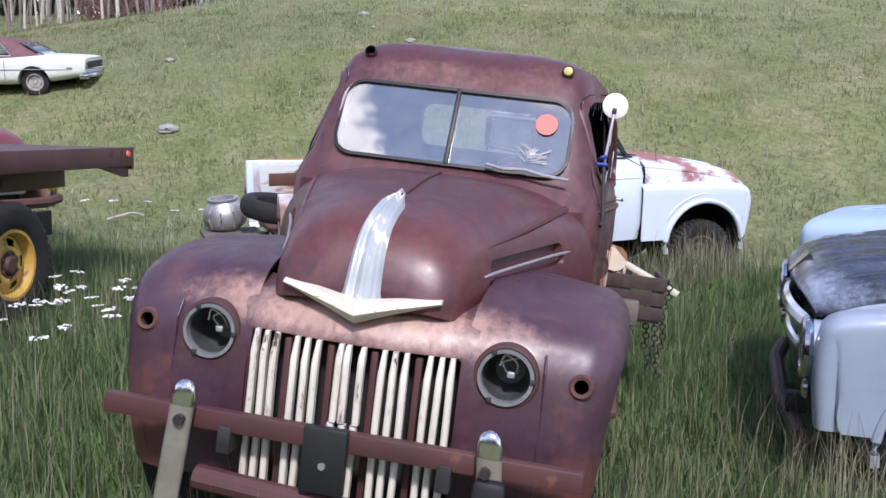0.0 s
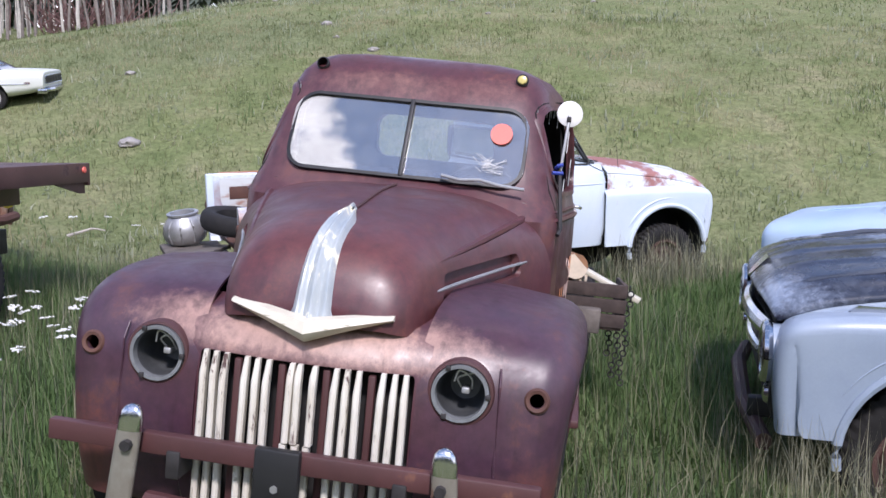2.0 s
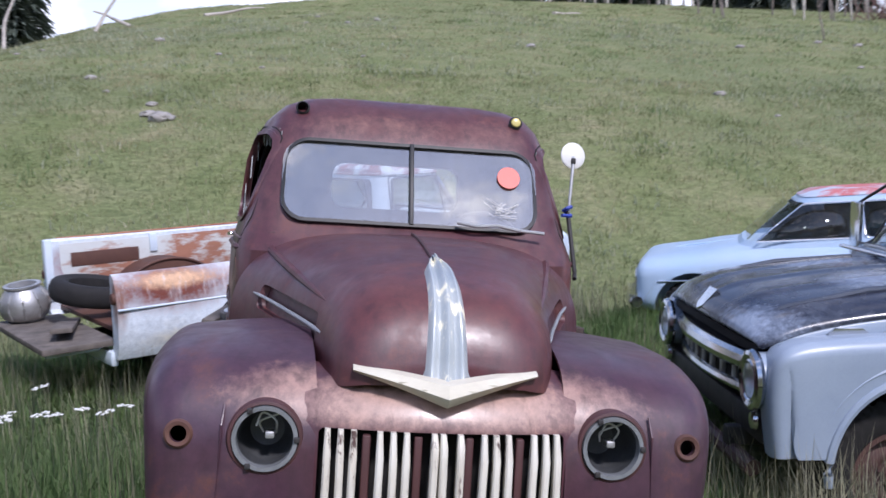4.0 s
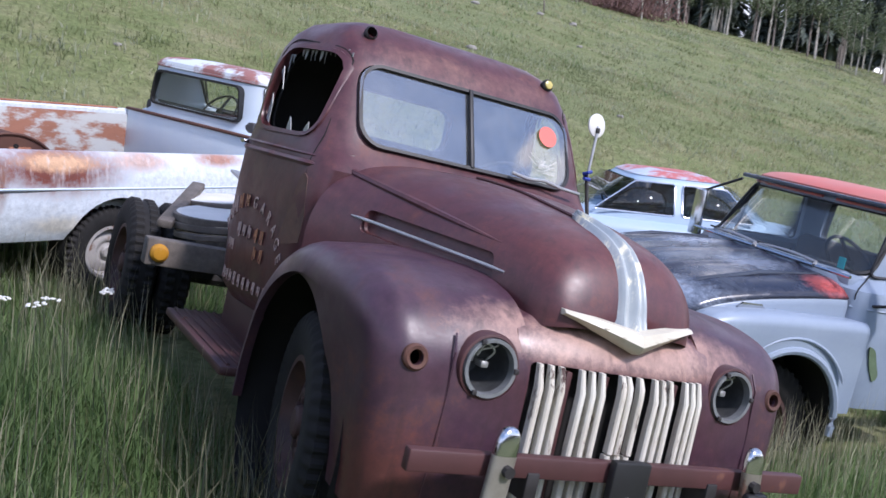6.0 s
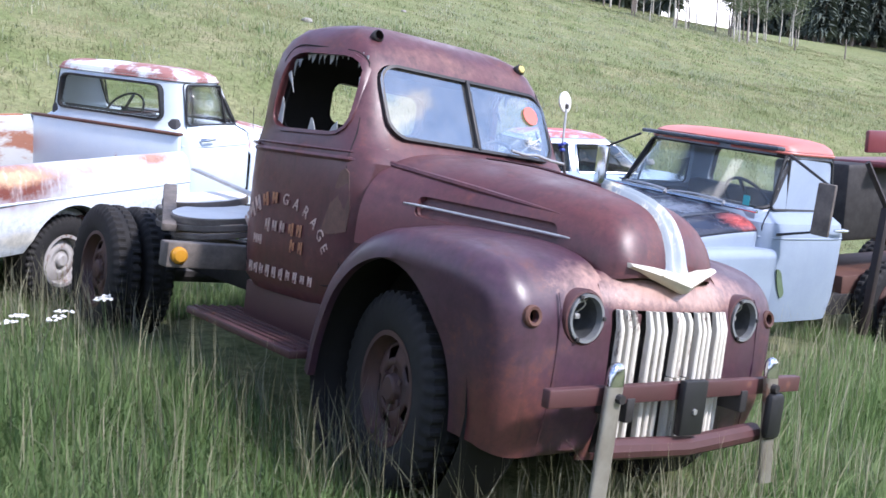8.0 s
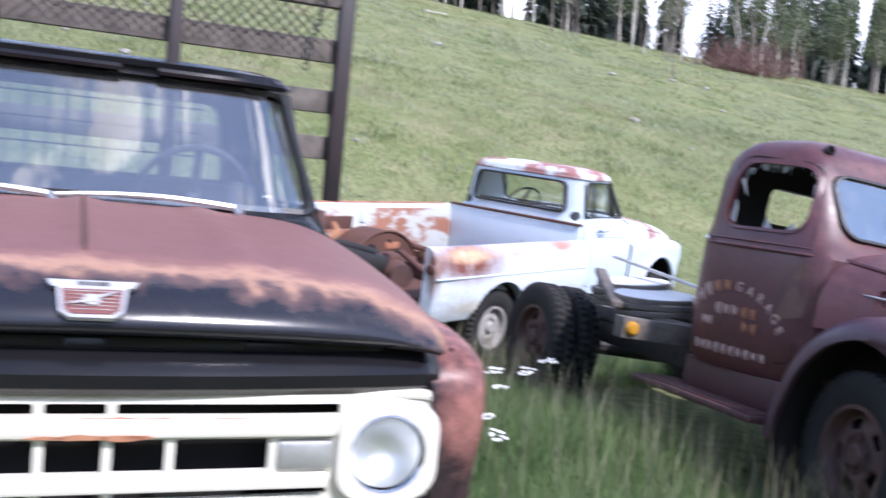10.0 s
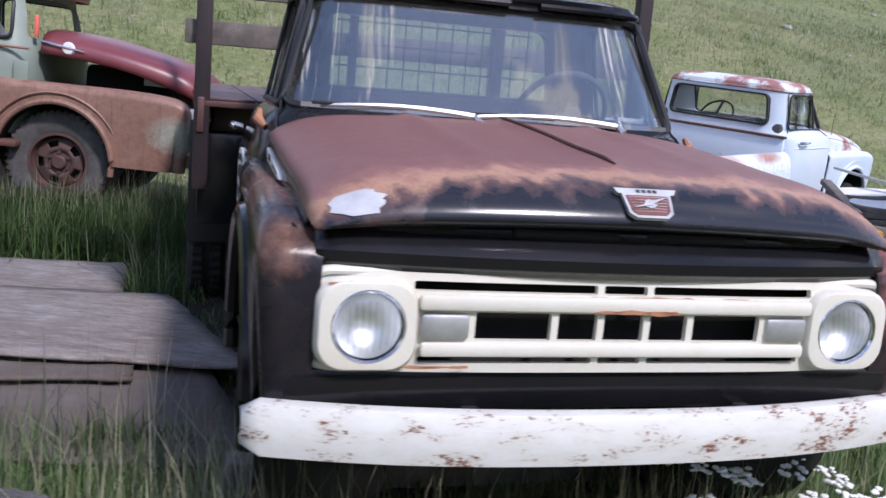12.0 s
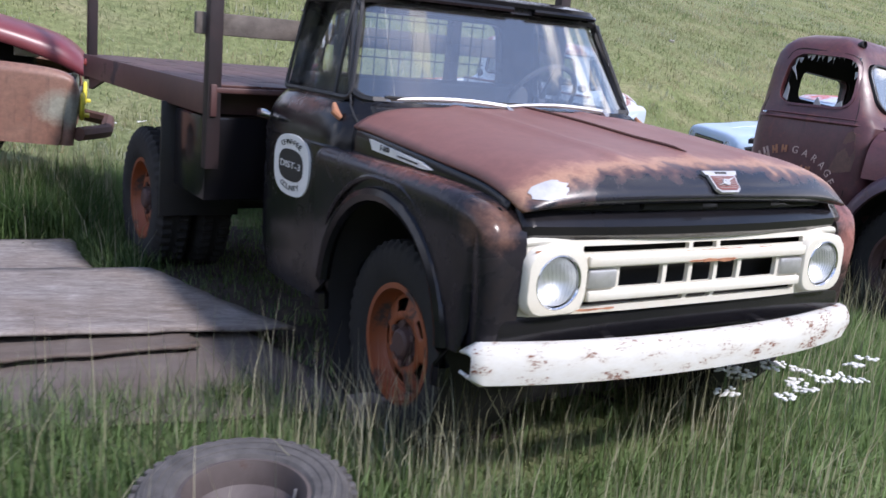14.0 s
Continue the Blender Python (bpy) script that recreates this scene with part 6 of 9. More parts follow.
            part("rust_run", prism(bmesh.new(), pts, "x", 0.060, 0.0755 if 0.88 < z < 0.92 else 0.0615), MAT["patch_rust"], gr, "", 0)
    # bumper
    rows = []
    for y in np.linspace(-1.03, 1.03, 41):
        f = abs(y) / 1.03
        x = 0.15 - 0.14 * f ** 2.4
        e = 1.0 if f < 0.95 else 0.55 + 0.45 * math.sqrt(max(0.0, 1 - ((f - 0.95) / 0.05) ** 2))
        rows.append([(x + dx, y, 0.557 + (z - 0.557) * e) for dx, z in ((-0.055, 0.625), (-0.02, 0.637), (0.012, 0.632), (0.024, 0.60), (0.026, 0.54), (0.016, 0.49), (-0.01, 0.478), (-0.05, 0.485))])
    bm = grid(bmesh.new(), rows)
    bmesh.ops.recalc_face_normals(bm, faces=bm.faces)
    bp = part("bumper", bm, "bumper_white", t, "chipped white channel bumper streaked with rust")
    bp.modifiers.new("thick", "SOLIDIFY").thickness = 0.012
    for s in (-1, 1):
        part("bumper_bracket", boxed((0.04, s * 0.42, 0.60), (0.20, 0.05, 0.03), 0.008), "steel_dark", bp)
        wheel(t, (-0.735, s * 0.79, 0.385), 0.435, 0.21, 0.245, "tyre", "orange", 5, True, s)
        wheel(t, (-3.70, s * 1.05, 0.47), 0.47, 0.22, 0.255, "tyre", "yellow" if s > 0 else "orange", 5, True, s)
        wheel(t, (-3.70, s * 0.79, 0.47), 0.47, 0.22, 0.255, "tyre", "rim_rust", 5, False, -s)
        part("frame_rail", boxed((-2.65, s * 0.42, 0.62), (5.2, 0.08, 0.22), 0.01), "steel_dark", t)
        part("tool_box", boxed((-2.78, s * 0.95, 0.90), (0.56, 0.36, 0.46), 0.015), "black_truck", t)
        part("mud_flap", boxed((-3.20, s * 0.92, 0.80), (0.02, 0.5, 0.7), 0.004), "black", t)
    part("rear_axle", rod(bmesh.new(), (-3.70, -1, 0.47), (-3.70, 1, 0.47), 0.08), "steel_dark", t)
    part("engine_block", boxed((-0.6, 0, 0.8), (0.9, 0.9, 0.5), 0.03), "void", t)
    # door roundel
    for s in (-1, 1):
        d = new("door_decal")
        d.parent, d.matrix_basis = t, Matrix.Translation((-1.72, s * 0.960, 0.985)) @ pose(0, 0, 0, 90, 0, 0 if s < 0 else 180) @ Matrix.Diagonal((1.40, 0.74, 1, 1))
        d["label"] = "white oval county decal with black centre"
        oval = [(0.15 * math.copysign(abs(math.cos(a)) ** 0.75, math.cos(a)), 0.20 * math.copysign(abs(math.sin(a)) ** 0.75, math.sin(a))) for a in np.linspace(0, 2 * math.pi, 40, endpoint=False)]
        part("decal_field", prism(bmesh.new(), oval, "z", -0.012, 0.002), "sticker_white", d, "", 0)
        part("decal_centre", prism(bmesh.new(), [(x * 0.68, y * 0.52) for x, y in oval], "z", 0.002, 0.005), "sticker_black", d, "", 0)
        text("decal_letters", "DIST-3", 0.062, d, Matrix.Translation((0, 0, 0.006)), "sticker_white", 0.001)
        for word, up in (("CHAFFEE", 1), ("COUNTY", -1)):
            n = len(word)
            for i, ch in enumerate(word):
                a = (i - (n - 1) / 2) * (0.20 if up > 0 else 0.215)
                p = Matrix.Translation((0.155 * math.sin(a) * 0.82, up * 0.150 * math.cos(a) ** 0.8, 0.004)) @ pose(0, 0, 0, 0, 0, -math.degrees(a) * up * 0.8)
                text("decal_letters", ch, 0.05, d, p, "sticker_black", 0.001)
    # flat bed
    x0, x1, top = -5.46, -2.40, 1.31
    xm, ln = (x0 + x1) / 2, x1 - x0
    deck = part("deck", boxed((xm, 0, top - 0.03), (ln, 2.22, 0.03), 0.006), "bed_rust", t, "rusty steel deck")
    for k in range(9):
        part("deck_board", boxed((xm, -0.98 + k * 0.245, top - 0.007), (ln - 0.04, 0.236, 0.014), 0.004), "bed_rust", deck)
    for s in (-1, 1):
        part("side_rail", boxed((xm, s * 1.125, top - 0.085), (ln + 0.02, 0.035, 0.17), 0.006), "bed_rust", deck)
    part("end_rail", boxed((x0 - 0.02, 0, top - 0.10), (0.04, 2.28, 0.20), 0.006), "bed_rust", deck)
    for k in range(7):
        part("cross_sill", boxed((x1 - 0.25 - 0.45 * k, 0, top - 0.11), (0.06, 2.12, 0.13), 0.004), "bed_rust", deck)
    for s in (-1, 1):
        part("long_sill", boxed((xm, s * 0.42, top - 0.28), (ln, 0.1, 0.2), 0.008), "bed_rust", deck)
        part("gusset", prism(bmesh.new(), [(x0, top), (x0, top - 0.27), (x0 + 0.06, top - 0.27), (x0 + 0.45, top - 0.18), (x0 + 0.45, top - 0.15)], "y", s * 1.08, s * 1.105), "bed_rust", deck)
        part("tail_reflector", lathe(bmesh.new(), ((0.03, 0), (0.025, 0.012), (0, 0.015)), 16, Matrix.Translation((x0 + 0.07, s * 1.143, top - 0.06)) @ pose(0, 0, 0, -90 * s, 0, 0)), "red_sticker", deck)
    # headboard of posts and timber slats
    hb = new("headboard")
    hb.parent = t
    hb["label"] = "rusty posts with weathered timber slats behind the cab"
    for y, low_z, wdt in ((-1.12, 0.86, 0.075), (1.17, 1.36, 0.075), (-0.55, 1.36, 0.085), (-0.40, 1.36, 0.03), (0.36, 1.36, 0.06)):
        part("post", boxed((-2.44, y, (low_z + 2.42) / 2), (0.075, wdt, 2.42 - low_z), 0.006), "post_rust", hb)
    part("top_beam", boxed((-2.44, 0, 2.36), (0.06, 2.40, 0.11), 0.008), "wood_grey", hb)
    part("top_angle", boxed((-2.40, 0.4, 2.42), (0.05, 1.6, 0.03), 0.004), "post_rust", hb)
    for z in (2.10, 1.85, 1.62):
        part("slat", boxed((-2.485, 0, z), (0.04, 2.42, 0.115), 0.008), "wood_grey", hb)
    bm = bmesh.new()
    for k in range(-30, 40):
        a, c = -0.40 + k * 0.06, 0.22
        for sgn in (1, -1):
            y0, y1 = a, a + sgn * 0.22
            if -0.42 < y0 < 1.15 and -0.42 < y1 < 1.15:
                tube(bm, ((-2.41, y0, 2.12), (-2.408, (y0 + y1) / 2, 2.22), (-2.41, y1, 2.33)), 0.003, 4)
    part("wire_mesh", bm, "post_rust", hb)
    bm = bmesh.new()
    for k in range(11):
        c = Vector((-2.37, 1.05 - 0.008 * k, 2.36 - 0.036 * k))
        lathe(bm, [(0.016 + 0.004 * math.cos(a), 0.004 * math.sin(a)) for a in np.linspace(0, 2 * math.pi, 6)], 10, Matrix.Translation(c) @ pose(0, 0, 0, 90 * (k % 2), 90, 0))
    part("chain", bm, "steel_dark", hb, "hanging chain")
    for s in (-1, 1):
        part("rear_post", boxed((-5.38, s * 1.10, 1.85), (0.07, 0.07, 1.1), 0.006), "post_rust", hb) if s < 0 else None
    # wire guard over the rear window
    bm = bmesh.new()
    for k in range(13):
        tube(bm, ((-2.262, -0.48 + 0.08 * k, 1.42), (-2.262, -0.48 + 0.08 * k, 1.74)), 0.0035, 5)
    for k in range(4):
        tube(bm, ((-2.262, -0.5, 1.44 + 0.09 * k), (-2.262, 0.5, 1.44 + 0.09 * k)), 0.0035, 5)
    part("window_guard", bm, "steel_dark", cab)
    return t


flatbed = black_truck()


MAT["liner"] = paint("rusty_bed_lining", (0.55, 0.58, 0.58), (0.48, 0.47, 0.44), (0.22, 0.10, 0.065), 0.86, 0.6, 1.6, 4, stretch=(0.6, 1, 1.6))


# ---- the pale pickup ----
def simple_grille(t, mat, dark="void"):
    g = part("grille", boxed((0.0, 0, 0.85), (0.06, 1.7, 0.26), 0.03), mat, t)
    for s in (-1, 1):
        headlamp(g, 0.04, s * 0.72, 0.85)
    # slots are near-black strips, their shade is only colour
    for z in (0.79, 0.85, 0.91):
        part("grille_slot", boxed((0.028, 0, z), (0.01, 1.0, 0.03), 0.004), dark, g)
    return g


def pale_pickup():
    t = thing("pickup_truck", "pale blue pickup with peeling rust and an open junk-filled bed", "pickup truck", stand(1.85, 11.65, 0.32, 29.9, 1.1, 4.5) @ Matrix.Diagonal((1.03, 1, 1, 1)))
    cab, wid = sixties_cab(t, "pickup", "pickup_top", 0.95)
    sixties_hood(t, "pickup_top", sink=-0.05)
    for s in (-1, 1):
        f = sixties_fender(t, s, "pickup", 0.958, 0.43, -0.52, lipmat="pickup", tail=-1.22)
        wheel(t, (-0.52, s * 0.83, 0.37), 0.37, 0.19, 0.20, "tyre", "rim_rust", 0, False, s, 44)
        wheel(t, (-3.72, s * 0.83, 0.37), 0.37, 0.19, 0.20, "tyre", "rim_grey", 0, False, s, 44)
        rnd = random.Random(31 + s)
        edge = [(-0.005, 0.70), (-0.005, 0.99), (-0.10, 1.035), (-0.26, 1.015), (-0.34, 0.985), (-0.22, 0.95), (-0.12, 0.90), (-0.07, 0.80)]
        pts = [(x + rnd.uniform(-.012, .012), z + rnd.uniform(-.012, .012)) for x, z in spline([(a, b, 0) for a, b in edge], 26)[:, :2]]
        bm = prism(bmesh.new(), pts, "y", s * 0.90, s * 0.957)
        for v in bm.verts:
            v.co.y = s * (0.954 - 0.04 * max(0.0, 1 + v.co.x / 0.12) - (0.012 if abs(v.co.y) < 0.93 else 0) + 0.004)
        part("rust_patch", bm, "patch_rust", f, "red rust at the front corner", 0)
    simple_grille(t, "white_paint")
    part("bumper", boxed((0.06, 0, 0.56), (0.06, 1.60, 0.14), 0.02), "rust", t)
    part("engine_block", boxed((-0.6, 0, 0.8), (0.9, 0.9, 0.5), 0.03), "void", t)
    # styled bed sides: double walls with rolled rails
    x0, x1 = -4.72, -2.29
    low = [(0.80, 0.54), (0.92, 0.50), (0.975, 0.60), (0.998, 0.80), (0.995, 0.96), (0.978, 1.06), (0.948, 1.125), (0.91, 1.16), (0.875, 1.165), (0.862, 1.14), (0.86, 0.80), (0.86, 0.62)]
    prof = [(0.80, 0.62), (0.93, 0.60), (0.985, 0.70), (0.995, 0.90), (0.985, 1.08), (0.965, 1.18), (0.965, 1.26), (0.94, 1.295), (0.89, 1.305), (0.865, 1.28), (0.86, 0.80), (0.86, 0.66)]
    for s in (-1, 1):
        rows = [[(x, s * y * (1 - 0.012 * max(0, (-4.2 - x)) * 3), z) for y, z in (prof if s > 0 else low)] for x in np.linspace(x0, x1, 16)]
        bm = grid(bmesh.new(), rows, closed=True, cap=True)
        bmesh.ops.recalc_face_normals(bm, faces=bm.faces)
        b = part("bed_side", bm, "pickup_bed", t, "pale blue bed side with orange rust patches")
        c = bmesh.new()
        rod(c, (-3.72, s * 0.70, 0.40), (-3.72, s * 1.3, 0.40), 0.43, 36)
        carve(b, [c])
        part("side_crease", tube(bmesh.new(), [(x, s * 0.994, 0.90) for x in np.linspace(x0, x1, 6)], 0.010, 6), "pickup", b)
        if s > 0:
            part("rail_rust", boxed((-3.5, 0.915, 1.303), (2.2, 0.075, 0.012), 0.004), "patch_rust", b, "rust-stained bed rail")
            part("stake_pocket", boxed((-3.75, 0.845, 1.19), (0.07, 0.03, 0.17), 0.008), "pickup", b)
        part("well", lathe(bmesh.new(), ((0.40, -0.12), (0.40, 0.1), (0.05, 0.1)), 28, Matrix.Translation((-3.72, s * 0.80, 0.40)) @ pose(0, 0, 0, 90 * s, 0, 0)), "void", b)
        part("tail_lamp", lathe(bmesh.new(), ((0.05, 0), (0.04, 0.02), (0, 0.03)), 18, Matrix.Translation((x0, s * 0.92, 0.98)) @ pose(0, 0, 0, 0, -90, 0)), "rust", b)
    part("bed_liner", boxed((-3.45, 0.853, 0.99), (2.30, 0.006, 0.52), 0.002), MAT["liner"], t, "rust-streaked inner bed wall")
    part("bed_liner", boxed((-3.45, -0.853, 0.91), (2.30, 0.006, 0.40), 0.002), MAT["liner"], t, "rust-streaked inner bed wall")
    # the rusted wheel housing against the far wall
    arc = [(-3.72 + 0.50 * math.cos(a), 0.64 + 0.42 * math.sin(a)) for a in np.linspace(0, math.pi, 25)]
    wh = part("wheel_housing", prism(bmesh.new(), arc, "y", 0.52, 0.852), "rust", t, "rusted-through inner wheel housing")
    part("housing_rim", tube(bmesh.new(), [(x, 0.515, z) for x, z in arc], 0.014, 6), "rust", wh)
    # near-black plugs that paint the depth of the holes
    for x, z, q in ((-3.93, 0.86, 0.075), (-3.52, 0.84, 0.05), (-3.66, 0.95, 0.025)):
        part("rust_hole", rod(bmesh.new(), (x, 0.513, z), (x, 0.56, z), q, 14), "void", wh)
    part("bare_patch", boxed((-3.62, 0.517, 0.91), (0.20, 0.008, 0.07), 0.003), "patch_rust", wh)
    part("wall_recess", boxed((-4.20, 0.848, 1.10), (0.62, 0.006, 0.13), 0.002), "rust", t, "rusted recess in the bed wall")
    part("corner_post", boxed((-4.70, 0.87, 1.02), (0.07, 0.09, 0.56), 0.012), "pickup", t, "pale corner post of the bed")
    part("floor_step", boxed((-4.45, 0.84, 0.84), (0.40, 0.03, 0.10), 0.006), "patch_rust", t)
    part("bed_floor", boxed((-3.45, 0, 0.68), (2.36, 1.72, 0.04), 0.004), "rust", t)
    part("bed_front", boxed((-2.285, 0, 1.0), (0.04, 1.72, 0.62), 0.01), "pickup", t)
    part("bed_cap", boxed((-2.285, 0, 1.315), (0.07, 1.74, 0.025), 0.006), "rust", t)
    part("rear_bumper", boxed((-4.72, 0, 0.50), (0.06, 1.7, 0.12), 0.02), "pickup", t)
    tg = part("tailgate", boxed((-4.95, -0.05, 0.62), (0.55, 1.5, 0.05), 0.01, None), "wood_grey", t, "lowered weathered tailgate plank")
    part("gate_skin", boxed((-4.98, -0.35, 0.575), (0.40, 0.75, 0.03), 0.01), "pickup", tg)
    for s in (-1, 1):
        part("frame_rail", boxed((-2.2, s * 0.40, 0.45), (4.6, 0.07, 0.14), 0.01), "steel_dark", t)
    part("rear_axle", rod(bmesh.new(), (-3.72, -0.8, 0.37), (-3.72, 0.8, 0.37), 0.05), "steel_dark", t)
    part("aerial", tube(bmesh.new(), ((-1.0, -0.80, 1.2), (-1.05, -0.82, 1.55)), 0.003, 4), "steel_dark", t)
    for s in (-1, 1):
        part("hood_badge", boxed((-0.93, s * 0.80, 1.23), (0.16, 0.02, 0.035), 0.006), "chrome", t)
    return t


pickup = pale_pickup()


def bed_junk():
    """Scrap lying in the open bed."""
    m = pickup.matrix_basis

    def at(x, y, z, rx=0, ry=0, rz=0):
        return m @ pose(x, y, z, rx, ry, rz)
    tyre = thing("loose_tyre", "worn black tyre lying on scrap in the pickup bed", "tyre", at(-4.55, 0.12, 0.90, 6, 8, 0))
    part("tread", lathe(bmesh.new(), ((0.21, -0.07), (0.235, -0.088), (0.28, -0.094), (0.32, -0.085), (0.34, -0.065), (0.352, -0.03), (0.354, 0), (0.352, 0.03), (0.34, 0.065), (0.32, 0.085), (0.28, 0.094), (0.235, 0.088), (0.21, 0.07), (0.20, 0.0), (0.21, -0.07)), 44), "tyre", tyre)
    box_ = thing("gearbox", "greasy rusty gearbox and shaft lying in the pickup bed", "scrap part", at(-4.36, -0.15, 0.80, 0, 0, 68))
    part("casing", lathe(bmesh.new(), ((0, -0.20), (0.09, -0.20), (0.12, -0.16), (0.14, -0.05), (0.13, 0.08), (0.16, 0.12), (0.16, 0.15), (0.08, 0.17), (0, 0.17)), 18, pose(0, 0, 0, 0, 90, 0)), "rust", box_)
    part("shaft", tube(bmesh.new(), ((0.15, 0, 0), (0.30, 0.0, 0.01), (0.34, 0, 0.01), (0.62, 0.01, 0.03)), [0.05, 0.045, 0.06, 0.04], 12), "rust", box_)
    part("flange", lathe(bmesh.new(), ((0, 0), (0.11, 0), (0.115, 0.02), (0.05, 0.03), (0, 0.03)), 18, Matrix.Translation((-0.24, 0, 0)) @ pose(0, 0, 0, 0, 90, 0)), "rim_rust", box_)
    part("lever_housing", boxed((0.0, 0.0, 0.12), (0.16, 0.13, 0.12), 0.03), "rust", box_)
    bell = thing("bell_housing", "grey cast bell housing standing on the tailgate", "scrap part", at(-4.98, 0.55, 0.66, 4, -6, 0))
    part("cone", lathe(bmesh.new(), ((0.13, 0), (0.18, 0.04), (0.205, 0.12), (0.19, 0.20), (0.15, 0.26), (0.135, 0.285), (0.15, 0.30), (0.15, 0.315), (0.115, 0.315), (0.105, 0.2), (0.10, 0.05)), 32), "alu", bell)
    for k in range(10):
        a = k * math.pi / 5
        rib = [(q * math.cos(a), q * math.sin(a), z) for q, z in ((0.18, 0.04), (0.206, 0.12), (0.191, 0.20), (0.152, 0.26))]
        part("rib", tube(bmesh.new(), rib, 0.009, 6), "alu", bell)
    rnd = random.Random(7)
    for k in range(9):
        s = thing("scrap_piece", "small rusty iron scrap heaped in the pickup bed", "scrap part", at(-3.3 + rnd.uniform(-.6, .7), rnd.uniform(-.55, .6), 0.72, rnd.uniform(-20, 20), rnd.uniform(-20, 20), rnd.uniform(0, 180)), "scrap in the bed")
        part("lump", boxed((0, 0, 0.05), (rnd.uniform(.15, .4), rnd.uniform(.08, .2), rnd.uniform(.06, .2)), 0.03), "rust" if k % 3 else "steel_dark", s)
        part("pipe", rod(bmesh.new(), (-0.2, 0, 0.1), (0.25, 0.05, 0.16), 0.03, 8), "rust", s)
    pl = thing("plank", "weathered grey plank lying across the tailgate", "plank", at(-4.85, -0.1, 0.68, 0, 6, 70))
    part("board", boxed((0, 0, 0), (1.1, 0.16, 0.04), 0.006), "wood_grey", pl)


bed_junk()


MAT["grey_hood"] = aged("worn_navy_hood", (0.020, 0.023, 0.040), (0.030, 0.036, 0.056), (0.045, 0.055, 0.078), (0.075, 0.088, 0.115), (0.012, 0.013, 0.02), 0.16, 0.0, (((0.0, 0.62, 1.13), (0.60, 0.34, 0.13), (0.30, 0.36, 0.46), 0.9), ((-0.75, 0.35, 1.33), (0.35, 0.35, 0.1), (0.26, 0.31, 0.40), 0.6), ((-1.10, 0.72, 1.27), (0.30, 0.22, 0.10), (0.50, 0.10, 0.09), 0.9)))


# ---- the grey-blue truck with the red roof ----
def grey_truck():
    t = thing("pickup_truck", "grey-blue late fifties truck with worn dark hood and faded red roof", "pickup truck", stand(2.05, 6.58, -0.29, 174.3, 2.9, -3.6) @ Matrix.Diagonal((1.05, 1.05, 1.12, 1)))
    cab, wid = sixties_cab(t, "grey_blue", "red_roof", 0.95, "pane_clear")
    hood = sixties_hood(t, MAT["grey_hood"], side="grey_blue")
    for s in (-1, 1):
        f = sixties_fender(t, s, "grey_blue", 1.0, 0.42, -0.70)
        wheel(t, (-0.70, s * 0.74, 0.40), 0.40, 0.20, 0.22, "tyre", "rim_rust", 0, True, s, 40)
        b = part("side_badge", prism(bmesh.new(), [(-0.52, 1.125), (-0.33, 1.115), (-0.30, 1.13), (-0.34, 1.155), (-0.48, 1.155)], "y", s * 0.838, s * 0.858), "chrome", hood, "chrome side badge")
        for k in range(4):
            part("badge_bar", boxed((-0.60 - 0.055 * k, s * 0.85, 1.14), (0.035, 0.012, 0.035), 0.004), "chrome", b)
        # hooded single headlamp in chrome
        bz = part("headlight_surround", tube(bmesh.new(), [(0.06, s * (0.80 + 0.12 * math.cos(a)), 0.90 + 0.125 * math.sin(a)) for a in np.linspace(0, 2 * math.pi, 25)], 0.028, 8), "chrome", f, "chrome headlight surround")
        part("headlight_shell", lathe(bmesh.new(), ((0.135, -0.14), (0.135, 0.0), (0.10, 0.01)), 28, Matrix.Translation((0.05, s * 0.80, 0.90)) @ pose(0, 0, 0, 0, 90, 0)), "grey_blue", f)
        headlamp(f, 0.07, s * 0.80, 0.90)
        part("parking_lamp", lathe(bmesh.new(), ((0.05, 0), (0.04, 0.02), (0, 0.03)), 18, Matrix.Translation((0.04, s * 0.80, 0.70)) @ pose(0, 0, 0, 0, 90, 0)), "chrome", f)
        part("hood_swage", tube(bmesh.new(), [(-1.1, s * 0.60, 1.335), (-0.6, s * 0.62, 1.30), (-0.15, s * 0.64, 1.22), (0.02, s * 0.64, 1.14)], [0.01, 0.018, 0.018, 0.006], 8), "hood_dark", hood)
    part("hood_shield", prism(bmesh.new(), [(-0.07, 0.06), (0.07, 0.06), (0.05, -0.06), (0, -0.09), (-0.05, -0.06)], "x", -0.01, 0.022), "chrome", hood, "chrome crest on the hood", at=Matrix.Translation((0.035, 0, 1.175)) @ pose(0, 0, 0, 0, -42, 0))
    # chrome grille bar with teeth
    g = part("grille", boxed((-0.04, 0, 0.88), (0.06, 1.45, 0.30), 0.02), "void", t)
    part("upper_bar", tube(bmesh.new(), [(0.075 - 0.10 * (y / 0.68) ** 2, y, 0.955 - 0.015 * abs(y)) for y in np.linspace(-0.68, 0.68, 15)], 0.052, 10), "chrome", g, "pitted chrome grille bar")
    part("lower_bar", tube(bmesh.new(), [(0.07 - 0.10 * (y / 0.68) ** 2, y, 0.80) for y in np.linspace(-0.68, 0.68, 15)], 0.028, 8), "chrome", g)
    for k in range(9):
        y = -0.56 + 0.14 * k
        part("tooth", boxed((0.055 - 0.10 * (y / 0.68) ** 2, y, 0.87), (0.03, 0.035, 0.12), 0.008), "alu", g)
    part("dark_valance", boxed((-0.02, 0, 1.03), (0.08, 1.5, 0.05), 0.01), "void", g)
